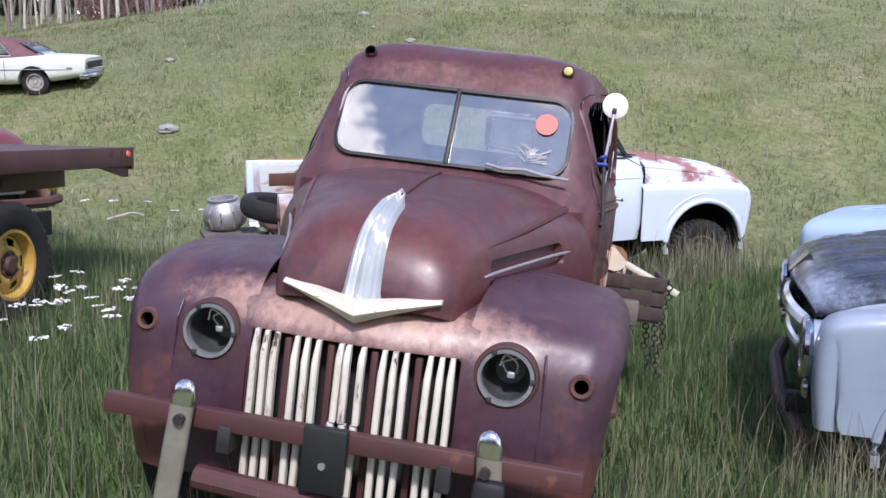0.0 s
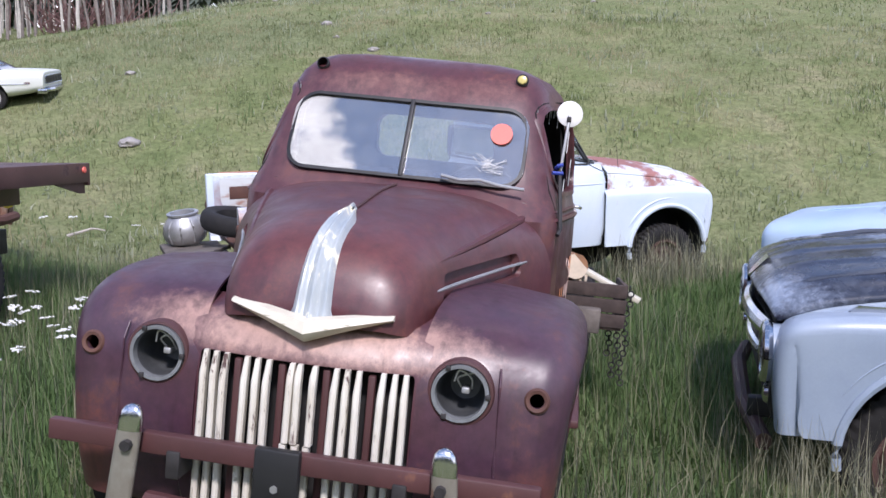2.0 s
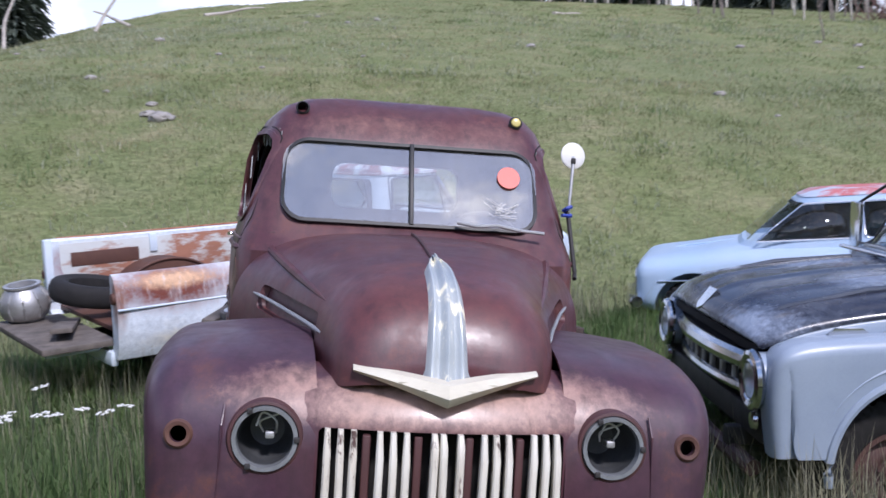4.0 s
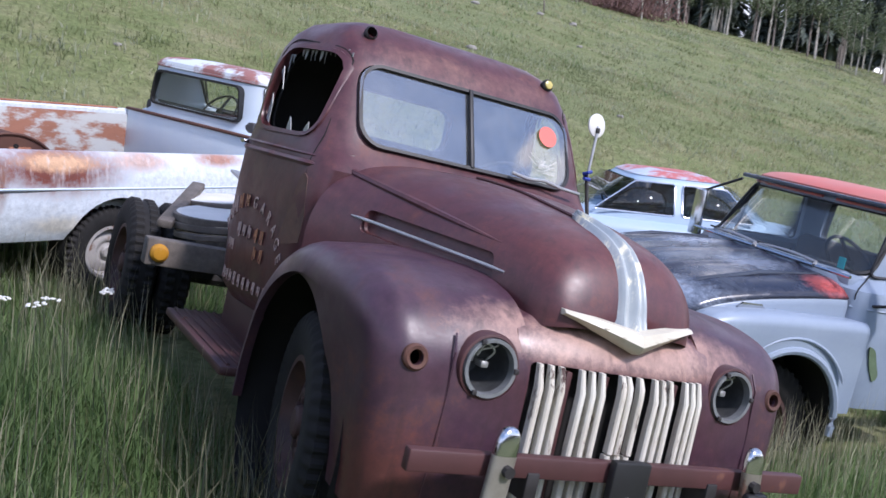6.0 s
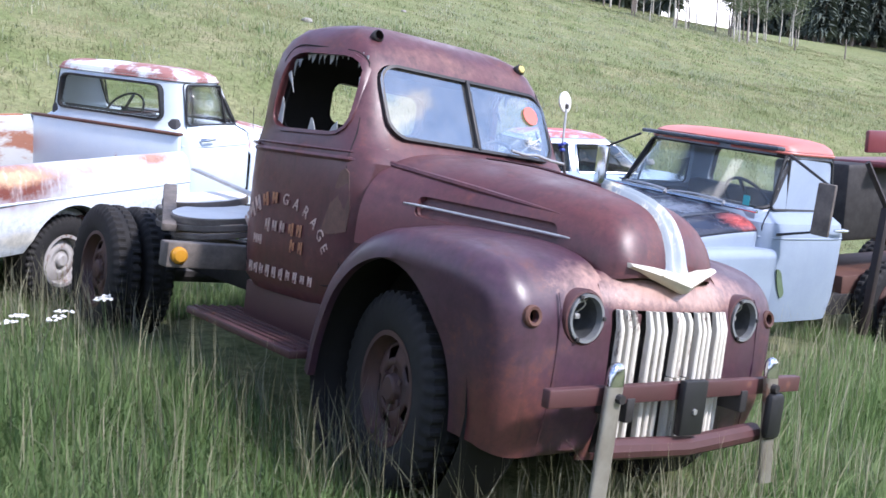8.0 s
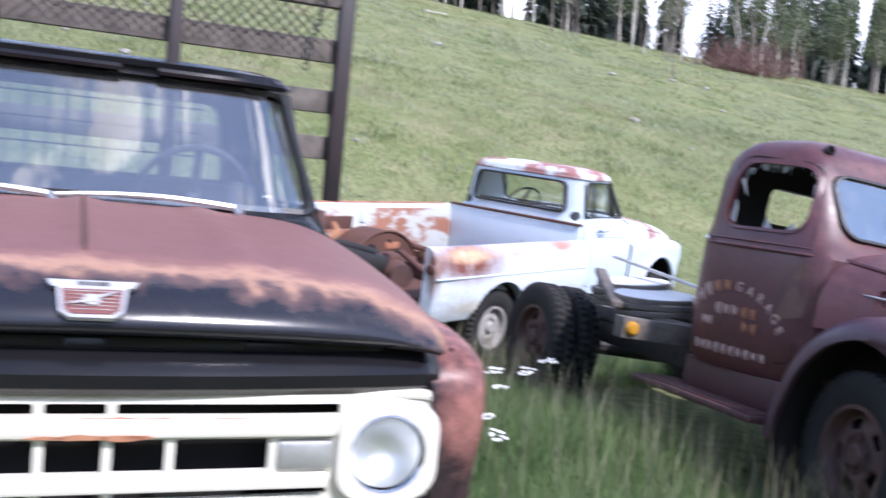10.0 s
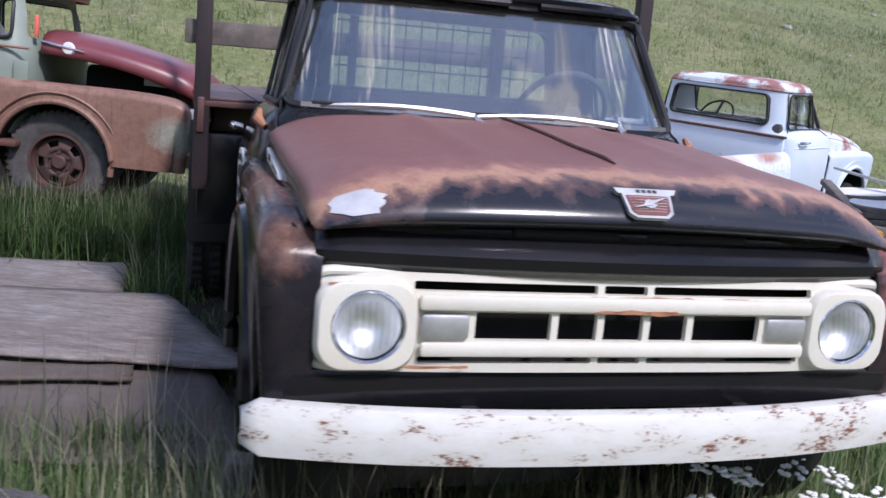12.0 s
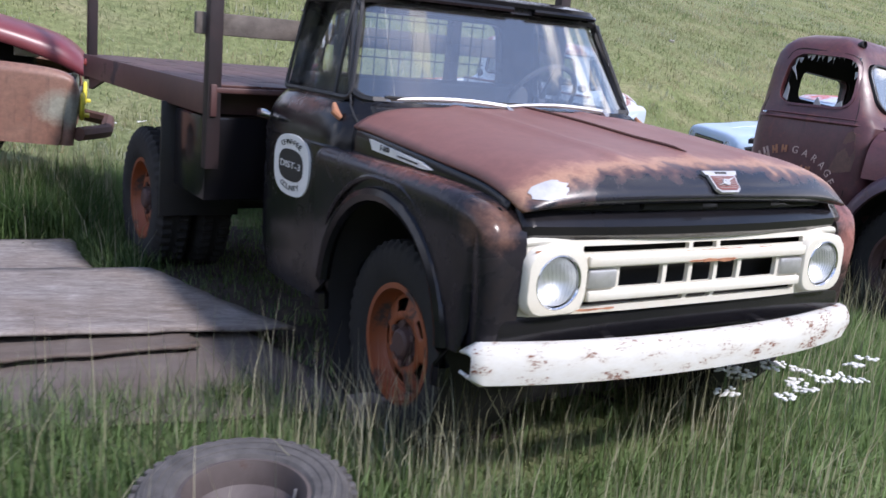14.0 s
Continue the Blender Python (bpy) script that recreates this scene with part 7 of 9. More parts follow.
    # twisted bumper remains
    bp = part("bumper", tube(bmesh.new(), ((0.02, -0.90, 0.50), (0.10, -0.4, 0.53), (0.11, 0.3, 0.50), (0.04, 0.80, 0.46)), 0.045, 10), "rim_rust", t, "bent dull bumper")
    part("bumper_iron", boxed((0.0, 0.55, 0.56), (0.22, 0.07, 0.10), 0.01), "steel_dark", bp)
    part("apron", boxed((0.0, 0, 0.66), (0.05, 1.7, 0.14), 0.02), "steel_dark", t)
    part("engine_block", boxed((-0.6, 0, 0.8), (0.9, 0.9, 0.5), 0.03), "void", t)
    part("visor_band", boxed((-1.44, 0, 1.815), (0.10, 1.46, 0.03), 0.012), "hood_dark", cab)
    part("screen_chrome", tube(bmesh.new(), [(-1.135, y, 1.372) for y in np.linspace(-0.84, 0.84, 5)], 0.012, 6), "chrome", cab)
    part("inspection_sticker", boxed((-1.215, 0.66, 1.43), (0.004, 0.06, 0.07)), MAT["teal"], cab, "small teal windscreen sticker")
    # side mirrors on long brackets
    for s in (1, -1):
        a = part("mirror_bracket", tube(bmesh.new(), ((-1.28, s * 0.90, 1.22), (-1.42, s * 1.12, 1.28), (-1.42, s * 1.20, 1.62), (-1.46, s * 0.80, 1.78)), 0.011, 6), "steel_dark", cab)
        part("mirror_head", boxed((-1.41, s * 1.20, 1.45), (0.03, 0.15, 0.36), 0.012), "wood_grey" if s > 0 else "chrome", a, "tall west-coast mirror")
    for s in (-1, 1):
        part("door_moss", prism(bmesh.new(), soft_poly([(-1.38, 0.97), (-1.32, 0.99), (-1.36, 0.86), (-1.42, 0.76), (-1.46, 0.80), (-1.42, 0.88)], 0.03), "y", s * 0.950, s * 0.957), MAT["moss"], cab, "mossy scraped mark on the door")
        part("frame_rail", boxed((-2.8, s * 0.42, 0.55), (3.0, 0.08, 0.18), 0.01), "steel_dark", t)
        wheel(t, (-3.5, s * 0.85, 0.42), 0.42, 0.2, 0.23, "tyre", "rim_rust", 0, True, s, 40)
    # bare chassis with upright rack behind
    part("rack_post", boxed((-2.55, 0.98, 0.95), (0.06, 0.06, 1.0), 0.006), "post_rust", t)
    part("rack_arm", tube(bmesh.new(), ((-2.30, 0.90, 1.78), (-2.55, 0.98, 1.45)), 0.022, 6), "post_rust", t)
    return t


MAT["teal"] = plain("teal_film", (0.03, 0.35, 0.40), 0.4, 0, 0.05)
MAT["moss"] = plain("moss_smear", (0.11, 0.16, 0.09), 0.9, 0, 0.3)
grey = grey_truck()


# ---- rusty hulk beyond the grey truck ----
def hulk():
    t = thing("scrap_machine", "rusted machine hulk with mesh guard among parked trucks", "machine", stand(6.3, 6.1, -0.27, 172))
    part("chassis", boxed((0, 0, 0.55), (2.2, 1.0, 0.25), 0.02), "rust", t)
    part("body_panel", boxed((0.3, -0.1, 1.35), (1.3, 0.9, 0.75), 0.05), "steel_dark", t)
    part("hood_panel", boxed((-0.3, 0.1, 1.72), (1.9, 0.9, 0.06), 0.02), "wine_hood", t)
    part("top_flap", boxed((0.25, 0.2, 1.93), (0.55, 0.05, 0.22), 0.02), "wine_hood", t)
    bm = bmesh.new()
    for k in range(12):
        tube(bm, ((-0.9 + 0.11 * k, 0.56, 0.85), (-0.9 + 0.11 * k, 0.56, 1.35)), 0.008, 4)
    for k in range(7):
        tube(bm, ((-0.9, 0.56, 0.87 + 0.075 * k), (0.35, 0.56, 0.87 + 0.075 * k)), 0.008, 4)
    part("guard_mesh", bm, "rust", t)
    part("engine", boxed((-0.5, 0.2, 1.15), (0.8, 0.6, 0.6), 0.08), "rust", t)
    part("pulley", lathe(bmesh.new(), ((0.16, -0.03), (0.18, 0), (0.16, 0.03), (0, 0.03)), 20, Matrix.Translation((-0.7, 0.55, 1.25)) @ pose(0, 0, 0, -90, 0, 0)), "steel_dark", t)
    part("lower_panel", boxed((-0.6, 0.5, 0.75), (0.9, 0.05, 0.35), 0.02), "alu", t)
    for s in (-1, 1):
        wheel(t, (0.6, s * 0.62, 0.40), 0.40, 0.2, 0.22, "tyre", "rim_rust", 0, True, s, 32)
        wheel(t, (-1.1, s * 0.62, 0.40), 0.40, 0.2, 0.22, "tyre", "rim_rust", 0, True, s, 32)


hulk()


# ---- saloon cars ----
MAT["pane_dim"] = glass("smoky_door_glass", (0.22, 0.25, 0.24), 0.03, 0.95, 0.06)


def saloon(name, label, m, body, roofmat, snout=1.0):
    t = thing(name, label, "car", m)
    # lower body as rounded rings along the length
    st = [(2.34, 0.70, 0.42, 0.66), (2.30, 0.80, 0.36, 0.78), (2.10, 0.87, 0.30, 0.83), (1.4, 0.90, 0.26, 0.86), (0.62, 0.91, 0.25, 0.90), (-0.6, 0.92, 0.25, 0.90), (-1.5, 0.90, 0.27, 0.88), (-2.15, 0.86, 0.33, 0.82), (-2.3, 0.80, 0.40, 0.74)]
    st = [(x if x < 0.62 else 0.62 + (x - 0.62) * snout, w, zb, zt) for x, w, zb, zt in st]
    nose, axle = 0.62 + 1.71 * snout, 0.62 + 0.80 * snout
    S = spline(st, 40)
    rows = []
    for x, w, zb, zt in S:
        n = 5.0
        cz, hz = (zb + zt) / 2, (zt - zb) / 2
        rows.append([(x, w * math.copysign(abs(math.cos(a)) ** (2 / n), math.cos(a)), cz + hz * math.copysign(abs(math.sin(a)) ** (2 / n), math.sin(a))) for a in np.linspace(0, 2 * math.pi, 44, endpoint=False) + 0.07])
    bm = grid(bmesh.new(), rows, closed=True, cap=True)
    bmesh.ops.recalc_face_normals(bm, faces=bm.faces)
    b = part("body", bm, body, t)
    cuts = []
    for x in (axle, -1.35):
        for s in (-1, 1):
            c = bmesh.new()
            rod(c, (x, s * 0.62, 0.33), (x, s * 1.2, 0.33), 0.36, 30)
            cuts.append(c)
    carve(b, cuts)
    # greenhouse
    xr = -1.25
    prof = [(0.86, xr - 0.15, 0.72, 0.80), (0.95, xr - 0.05, 0.60, 0.775), (1.20, xr + 0.30, 0.22, 0.665), (1.29, xr + 0.42, 0.10, 0.62), (1.33, xr + 0.52, 0.0, 0.55), (1.345, xr + 0.75, -0.2, 0.3)]
    bm = grid(bmesh.new(), [ring_z(x0, x1, w, z, 5.0, 56) for z, x0, x1, w in prof], closed=True)
    bm.faces.new([v for v in bm.verts if abs(v.co.z - 1.345) < 1e-4])
    bmesh.ops.recalc_face_normals(bm, faces=bm.faces)
    gh = part("greenhouse", bm, body, t)
    front = soft_poly([(-0.70, 0.93), (0.70, 0.93), (0.58, 1.25), (-0.58, 1.25)], 0.06)
    side1 = soft_poly([(-0.30, 0.93), (0.52, 0.93), (0.10, 1.24), (-0.30, 1.24)], 0.04)
    side2 = soft_poly([(xr + 0.12, 0.93), (-0.38, 0.93), (-0.38, 1.24), (xr + 0.42, 1.24)], 0.04)
    carve(gh, [prism(bmesh.new(), front, "x", -3.0, 2.0), prism(bmesh.new(), side1, "y", -1.2, 1.2), prism(bmesh.new(), side2, "y", -1.2, 1.2)], 0.03)
    bm = grid(bmesh.new(), [ring_z(x0 - 0.005, x1 + 0.005, w + 0.005, z + 0.004, 5.0, 56) for z, x0, x1, w in prof[-3:]], closed=True)
    bm.faces.new([v for v in bm.verts if abs(v.co.z - 1.349) < 1e-4])
    bmesh.ops.recalc_face_normals(bm, faces=bm.faces)
    part("roof", bm, roofmat, gh)
    for s, a, c in ((1, 0.60, 0.22), (-1, xr - 0.05, xr + 0.30)):
        g = part("windscreen" if s > 0 else "rear_window", grid(bmesh.new(), [[(a - 0.01 * s, y, 0.94) for y in np.linspace(-0.69, 0.69, 7)], [(c - 0.01 * s, y * 0.86, 1.25) for y in np.linspace(-0.69, 0.69, 7)]]), "pane_clear", gh)
        g.visible_shadow = False
        g.modifiers.new("thick", "SOLIDIFY").thickness = 0.004
    for s in (-1, 1):
        part("window_trim", tube(bmesh.new(), [(x, s * np.interp(z, (0.95, 1.20, 1.29), (0.780, 0.670, 0.625)), z) for x, z in side1 + side1[:1]], 0.010, 6), "chrome", gh)
        part("window_trim", tube(bmesh.new(), [(x, s * np.interp(z, (0.95, 1.20, 1.29), (0.780, 0.670, 0.625)), z) for x, z in side2 + side2[:1]], 0.010, 6), "chrome", gh)
        for a0, a1, b0, b1 in ((-0.29, 0.50, -0.29, 0.11), (xr + 0.13, -0.39, xr + 0.42, -0.39)):
            g = part("door_glass", grid(bmesh.new(), [[(x, s * 0.765, 0.935) for x in (a0, a1)], [(x, s * 0.632, 1.245) for x in (b0, b1)]]), MAT["pane_dim"], gh, "dim dusty door glass")
            g.visible_shadow = False
            g.modifiers.new("thick", "SOLIDIFY").thickness = 0.004
        part("side_trim", tube(bmesh.new(), [(x, s * (np.interp(x, S[::-1, 0], S[::-1, 1]) + 0.002), 0.62) for x in np.linspace(-2.1, nose - 0.2, 14)], 0.009, 6), "chrome", b)
        for x in (axle, -1.35):
            wheel(t, (x, s * 0.74, 0.31), 0.31, 0.17, 0.18, "tyre", "rim_grey", 0, False, s, 30)
        headlamp(b, nose, s * 0.62, 0.64, "chrome", 0.075)
    part("grille", boxed((nose + 0.005, 0, 0.62), (0.03, 0.98, 0.15), 0.01), "void", b)
    for k in range(5):
        part("grille_bar", boxed((nose + 0.022, 0, 0.565 + 0.028 * k), (0.012, 0.96, 0.008)), "chrome", b)
    part("front_bumper", tube(bmesh.new(), [(nose + 0.11 - 0.12 * abs(y / 0.9) ** 3, y, 0.44) for y in np.linspace(-0.9, 0.9, 13)], 0.055, 8), "chrome", t)
    part("rear_bumper", tube(bmesh.new(), [(-2.40 + 0.12 * abs(y / 0.9) ** 3, y, 0.44) for y in np.linspace(-0.9, 0.9, 13)], 0.055, 8), "chrome", t)
    part("seat", boxed((-0.1, 0, 0.75), (0.2, 1.2, 0.5), 0.08), "interior", t)
    part("rear_seat", boxed((-1.0, 0, 0.75), (0.2, 1.2, 0.45), 0.08), "interior", t)
    part("floor", boxed((-0.3, 0, 0.42), (2.4, 1.4, 0.3), 0.02), "interior", t)
    sw = Matrix.Translation((0.28, 0.34, 0.92)) @ pose(0, 0, 0, 0, -62, 0)
    part("steering_wheel", lathe(bmesh.new(), [(0.18 + 0.011 * math.cos(a), 0.011 * math.sin(a)) for a in np.linspace(0, 2 * math.pi, 9)], 28, sw), "black", t)
    part("hood_crease", tube(bmesh.new(), ((0.7, 0, 0.892), (0.62 + 0.88 * snout, 0, 0.862), (0.62 + 1.55 * snout, 0, 0.80)), 0.012, 6), body, b)
    return t


sedan = saloon("sedan_car", "sky blue saloon with red primer roof behind the grey truck", stand(4.34, 9.36, 0.29, 155, 0, -2), "sedan", "sedan_roof", snout=0.56)


def hardtop():
    """A two-door hardtop seen from its tail: vinyl roof, long rear window, blunt recessed tail panel."""
    t = thing("coupe_car", "white coupe with a faded wine-red vinyl roof on the slope", "car", COUPE_AT)
    st = [(2.35, 0.80, 0.42, 0.74), (2.25, 0.88, 0.34, 0.80), (1.5, 0.93, 0.26, 0.86), (0.7, 0.94, 0.24, 0.88), (-0.5, 0.94, 0.24, 0.88), (-1.3, 0.95, 0.27, 0.92), (-2.0, 0.93, 0.36, 0.90), (-2.40, 0.91, 0.44, 0.87), (-2.46, 0.88, 0.47, 0.84)]
    S = spline(st, 44)
    rows = []
    for x, w, zb, zt in S:
        cz, hz = (zb + zt) / 2, (zt - zb) / 2
        ring = []
        for a in np.linspace(0, 2 * math.pi, 44, endpoint=False) + 0.07:
            z = cz + hz * math.copysign(abs(math.sin(a)) ** 0.36, math.sin(a))
            tuck = 0.05 * max(0.0, (0.55 - z) / 0.3)
            ring.append((x - (0.06 * (z - 0.65) if x < -2.3 else 0), (w - tuck) * math.copysign(abs(math.cos(a)) ** 0.36, math.cos(a)), z))
        rows.append(ring)
    bm = grid(bmesh.new(), rows, closed=True, cap=True)
    bmesh.ops.recalc_face_normals(bm, faces=bm.faces)
    b = part("body", bm, "car_white", t)
    cuts = []
    for x in (1.45, -1.32):
        for s in (-1, 1):
            c = bmesh.new()
            rod(c, (x, s * 0.60, 0.33), (x, s * 1.3, 0.33), 0.35, 30)
            cuts.append(c)
    carve(b, cuts)
    prof = [(0.86, -1.62, 0.72, 0.84), (0.93, -1.48, 0.60, 0.82), (1.08, -1.18, 0.36, 0.74), (1.19, -0.98, 0.18, 0.69), (1.24, -0.86, 0.08, 0.64), (1.265, -0.70, -0.05, 0.54), (1.275, -0.5, -0.25, 0.3)]
    bm = grid(bmesh.new(), [ring_z(x0, x1, w, z, 6.0, 56) for z, x0, x1, w in prof], closed=True)
    bm.faces.new([v for v in bm.verts if abs(v.co.z - 1.275) < 1e-4])
    bmesh.ops.recalc_face_normals(bm, faces=bm.faces)
    gh = part("roof", bm, "vinyl", t, "wine-red vinyl roof and rear pillars")
    front = soft_poly([(-0.70, 0.92), (0.70, 0.92), (0.58, 1.18), (-0.58, 1.18)], 0.05)
    side = soft_poly([(-0.86, 0.90), (0.52, 0.90), (0.16, 1.17), (-0.62, 1.17)], 0.04)
    carve(gh, [prism(bmesh.new(), front, "x", -3, 2), prism(bmesh.new(), side, "y", -1.2, 1.2)], 0.03)
    for name, a, c in (("windscreen", 0.60, 0.20), ("rear_window", -1.50, -1.02)):
        g = part(name, grid(bmesh.new(), [[(a, y, 0.915) for y in np.linspace(-0.71, 0.71, 7)], [(c, y * 0.84, 1.185) for y in np.linspace(-0.71, 0.71, 7)]]), MAT["pane_blue"] if a < 0 else "pane_clear", gh, "sky-reflecting rear window" if a < 0 else "")
        g.visible_shadow = False
        g.modifiers.new("thick", "SOLIDIFY").thickness = 0.004
    for s in (-1, 1):
        part("window_trim", tube(bmesh.new(), [(x, s * (np.interp(z, (0.86, 0.93, 1.08, 1.19), (0.84, 0.82, 0.74, 0.69)) + 0.002), z) for x, z in side + side[:1]], 0.012, 6), "chrome", gh)
        g = part("door_glass", grid(bmesh.new(), [[(x, s * 0.80, 0.91) for x in (-0.84, 0.50)], [(x, s * 0.685, 1.17) for x in (-0.62, 0.16)]]), "pane_clear", gh)
        g.visible_shadow = False
        g.modifiers.new("thick", "SOLIDIFY").thickness = 0.004
        part("side_trim", tube(bmesh.new(), [(x, s * (np.interp(x, S[::-1, 0], S[::-1, 1]) + 0.002), 0.60) for x in np.linspace(-2.15, 2.0, 14)], 0.010, 6), "chrome", b)
        part("door_gap", tube(bmesh.new(), [(-0.72, s * 0.946, z) for z in (0.36, 0.60, 0.82)], 0.005, 5), "black", b)
        part("side_marker", boxed((-2.12, s * 0.922, 0.62), (0.12, 0.02, 0.045), 0.006), "rust", b, "red side marker lamp")
        part("door_handle", boxed((-0.58, s * 0.95, 0.78), (0.14, 0.03, 0.03), 0.008), "chrome", b)
        part("bumper_end", boxed((-2.42, s * 0.86, 0.43), (0.22, 0.10, 0.11), 0.03), "chrome", t, "bent chrome bumper end")
        for x in (1.45, -1.32):
            wheel(t, (x, s * 0.76, 0.31), 0.31, 0.17, 0.18, "tyre", "rim_grey", 0, False, s, 30)
        headlamp(b, 2.34, s * 0.62, 0.60, "chrome", 0.075)
    part("tail_panel", boxed((-2.462, 0, 0.685), (0.03, 1.50, 0.17), 0.02), "steel_dark", b, "dark recessed tail panel")
    part("tail_trim", tube(bmesh.new(), [(-2.480, y, z) for y, z in rounded(-0.76, 0.595, 0.76, 0.775, 0.05) + [(0.76, 0.7)]], 0.012, 6), "chrome", b)
    for k in range(1, 6):
        part("tail_bar", boxed((-2.480, -0.75 + 0.25 * k, 0.685), (0.014, 0.012, 0.16)), "chrome", b)
    part("rear_bumper", tube(bmesh.new(), [(-2.53 + 0.10 * abs(y / 0.88) ** 3, y, 0.46) for y in np.linspace(-0.88, 0.88, 13)], 0.06, 8), "chrome", t)
    part("front_bumper", tube(bmesh.new(), [(2.44 - 0.10 * abs(y / 0.88) ** 3, y, 0.44) for y in np.linspace(-0.88, 0.88, 13)], 0.055, 8), "chrome", t)
    part("grille", boxed((2.345, 0, 0.60), (0.03, 0.98, 0.16), 0.01), "void", b)
    part("seat", boxed((0.05, 0, 0.72), (0.2, 1.3, 0.5), 0.08), "interior", t)
    part("rear_seat", boxed((-0.85, 0, 0.70), (0.2, 1.3, 0.42), 0.08), "interior", t)
    part("floor", boxed((-0.2, 0, 0.42), (2.2, 1.4, 0.3), 0.02), "interior", t)
    return t


MAT["pane_blue"] = glass("tinted_rear_glass", (0.25, 0.32, 0.50), 0.03, 0.97, 0.30)
COUPE_AT = stand(-11.49, 18.07, 2.86, 196.8, -0.5, -7.5) @ Matrix.Diagonal((0.86, 0.86, 0.86, 1))
coupe = hardtop()


MAT["green_fender"] = aged("rusting_green_fender", (0.20, 0.10, 0.07), (0.24, 0.13, 0.095), (0.30, 0.19, 0.14), (0.17, 0.065, 0.04), (0.09, 0.05, 0.04), 0.5, 0.0, (((-0.05, 0.95, 0.80), (0.35, 0.2, 0.22), (0.27, 0.29, 0.24), 0.85),))


# ---- the green truck with the wine-red hood ----
def green_truck():
    t = thing("old_truck", "grey-green fifties truck with raised wine-red hood and rusty fenders", "truck", stand(-5.90, 9.92, 0.60, -13, -3.5, 0.5))
    prof = [(0.62, -2.30, -1.16, 0.80), (0.75, -2.32, -1.14, 0.83), (1.15, -2.32, -1.13, 0.85), (1.32, -2.32, -1.13, 0.84), (1.40, -2.31, -1.16, 0.81), (1.60, -2.28, -1.19, 0.76), (1.78, -2.25, -1.24, 0.71), (1.85, -2.22, -1.22, 0.68), (1.90, -2.12, -1.34, 0.60), (1.925, -1.9, -1.5, 0.4)]
    bm = grid(bmesh.new(), [ring_z(x0, x1, w, z, 5.0, 64) for z, x0, x1, w in prof], closed=True)
    bm.faces.new([v for v in bm.verts if abs(v.co.z - 1.925) < 1e-4])
    bmesh.ops.recalc_face_normals(bm, faces=bm.faces)
    cab = part("cab", bm, "green", t)
    win = soft_poly([(-2.05, 1.40), (-1.32, 1.40), (-1.34, 1.74), (-2.02, 1.76)], 0.07)
    ws = soft_poly([(-0.70, 1.42), (0.70, 1.42), (0.62, 1.76), (-0.62, 1.76)], 0.06)
    carve(cab, [prism(bmesh.new(), win, "y", -1.2, 1.2), prism(bmesh.new(), ws, "x", -1.6, -0.9), prism(bmesh.new(), rounded(-0.6, 1.45, 0.6, 1.74, 0.08), "x", -2.6, -2.1)], 0.035)
    bm = grid(bmesh.new(), [ring_z(x0 - 0.006, x1 + (0.13 if z < 1.88 else 0.08), w + 0.006, z + 0.004, 5.0, 64) for z, x0, x1, w in prof[-4:]], closed=True)
    bm.faces.new([v for v in bm.verts if abs(v.co.z - 1.929) < 1e-4])
    bmesh.ops.recalc_face_normals(bm, faces=bm.faces)
    part("roof", bm, "wine_hood", cab)
    for s in (-1, 1):
        part("window_seal", tube(bmesh.new(), [(x, s * np.interp(z, [p[0] for p in prof], [p[3] + 0.003 for p in prof]), z) for x, z in win + win[:1]], 0.016, 6), "black", cab)
        part("cowl_louvre", boxed((-1.22, s * 0.845, 1.12), (0.12, 0.02, 0.22), 0.006), "green", cab)
        part("belt", tube(bmesh.new(), ((-2.3, s * 0.85, 1.33), (-1.16, s * 0.85, 1.33)), 0.012, 6), "rust_fender", cab)
    part("draped_sheet", lathe(bmesh.new(), ((0.30, 0), (0.24, 0.14), (0.10, 0.36), (0, 0.40)), 14, Matrix.Translation((-1.85, -0.2, 1.28))), "mirror_white", cab, "white sheet over the seat")
    part("seat_back", boxed((-2.16, 0, 1.2), (0.12, 1.4, 0.5), 0.05), "interior", cab)
    part("dashboard", boxed((-1.28, 0, 1.34), (0.16, 1.4, 0.14), 0.04), "green", cab)
    part("red_rag", boxed((-1.16, -0.70, 1.52), (0.03, 0.04, 0.18), 0.01), "red_sticker", cab)
    # raised hood, sagging forward
    st = [(-1.12, 0.70, 1.30, 1.52), (-0.8, 0.68, 1.28, 1.50), (-0.4, 0.64, 1.22, 1.43), (0.0, 0.58, 1.10, 1.33), (0.18, 0.52, 1.02, 1.22), (0.28, 0.42, 0.98, 1.08)]
    bm = grid(bmesh.new(), [arch_x(x, w, zb, zt, 3.4, 30) for x, w, zb, zt in spline(st, 22)])
    bmesh.ops.recalc_face_normals(bm, faces=bm.faces)
    hood = part("hood", bm, "wine_hood", t, "wine red hood propped up")
    hood.modifiers.new("thick", "SOLIDIFY").thickness = 0.015
    for s in (-1, 1):
        bdg = part("hood_badge", lathe(bmesh.new(), ((0, 0.02), (0.045, 0.016), (0.055, 0)), 20, Matrix.Translation((-0.90, s * 0.682, 1.365)) @ pose(0, 0, 0, -90 * s, 0, 0)), "mirror_white", hood, "round pale hood badge")
        part("badge_spear", tube(bmesh.new(), ((-1.12, s * 0.700, 1.40), (-0.9, s * 0.70, 1.37), (-0.76, s * 0.69, 1.35)), [0.014, 0.012, 0.004], 6), "chrome", bdg)
    for s in (-1, 1):
        fd = sixties_fender(t, s, MAT["green_fender"], 0.97, 0.47, -1.06, 0.50, tail=-1.75)
        fd["label"] = "rusting front fender with traces of green"
        fd.matrix_basis = Matrix.Translation((0.16, 0, -0.05))
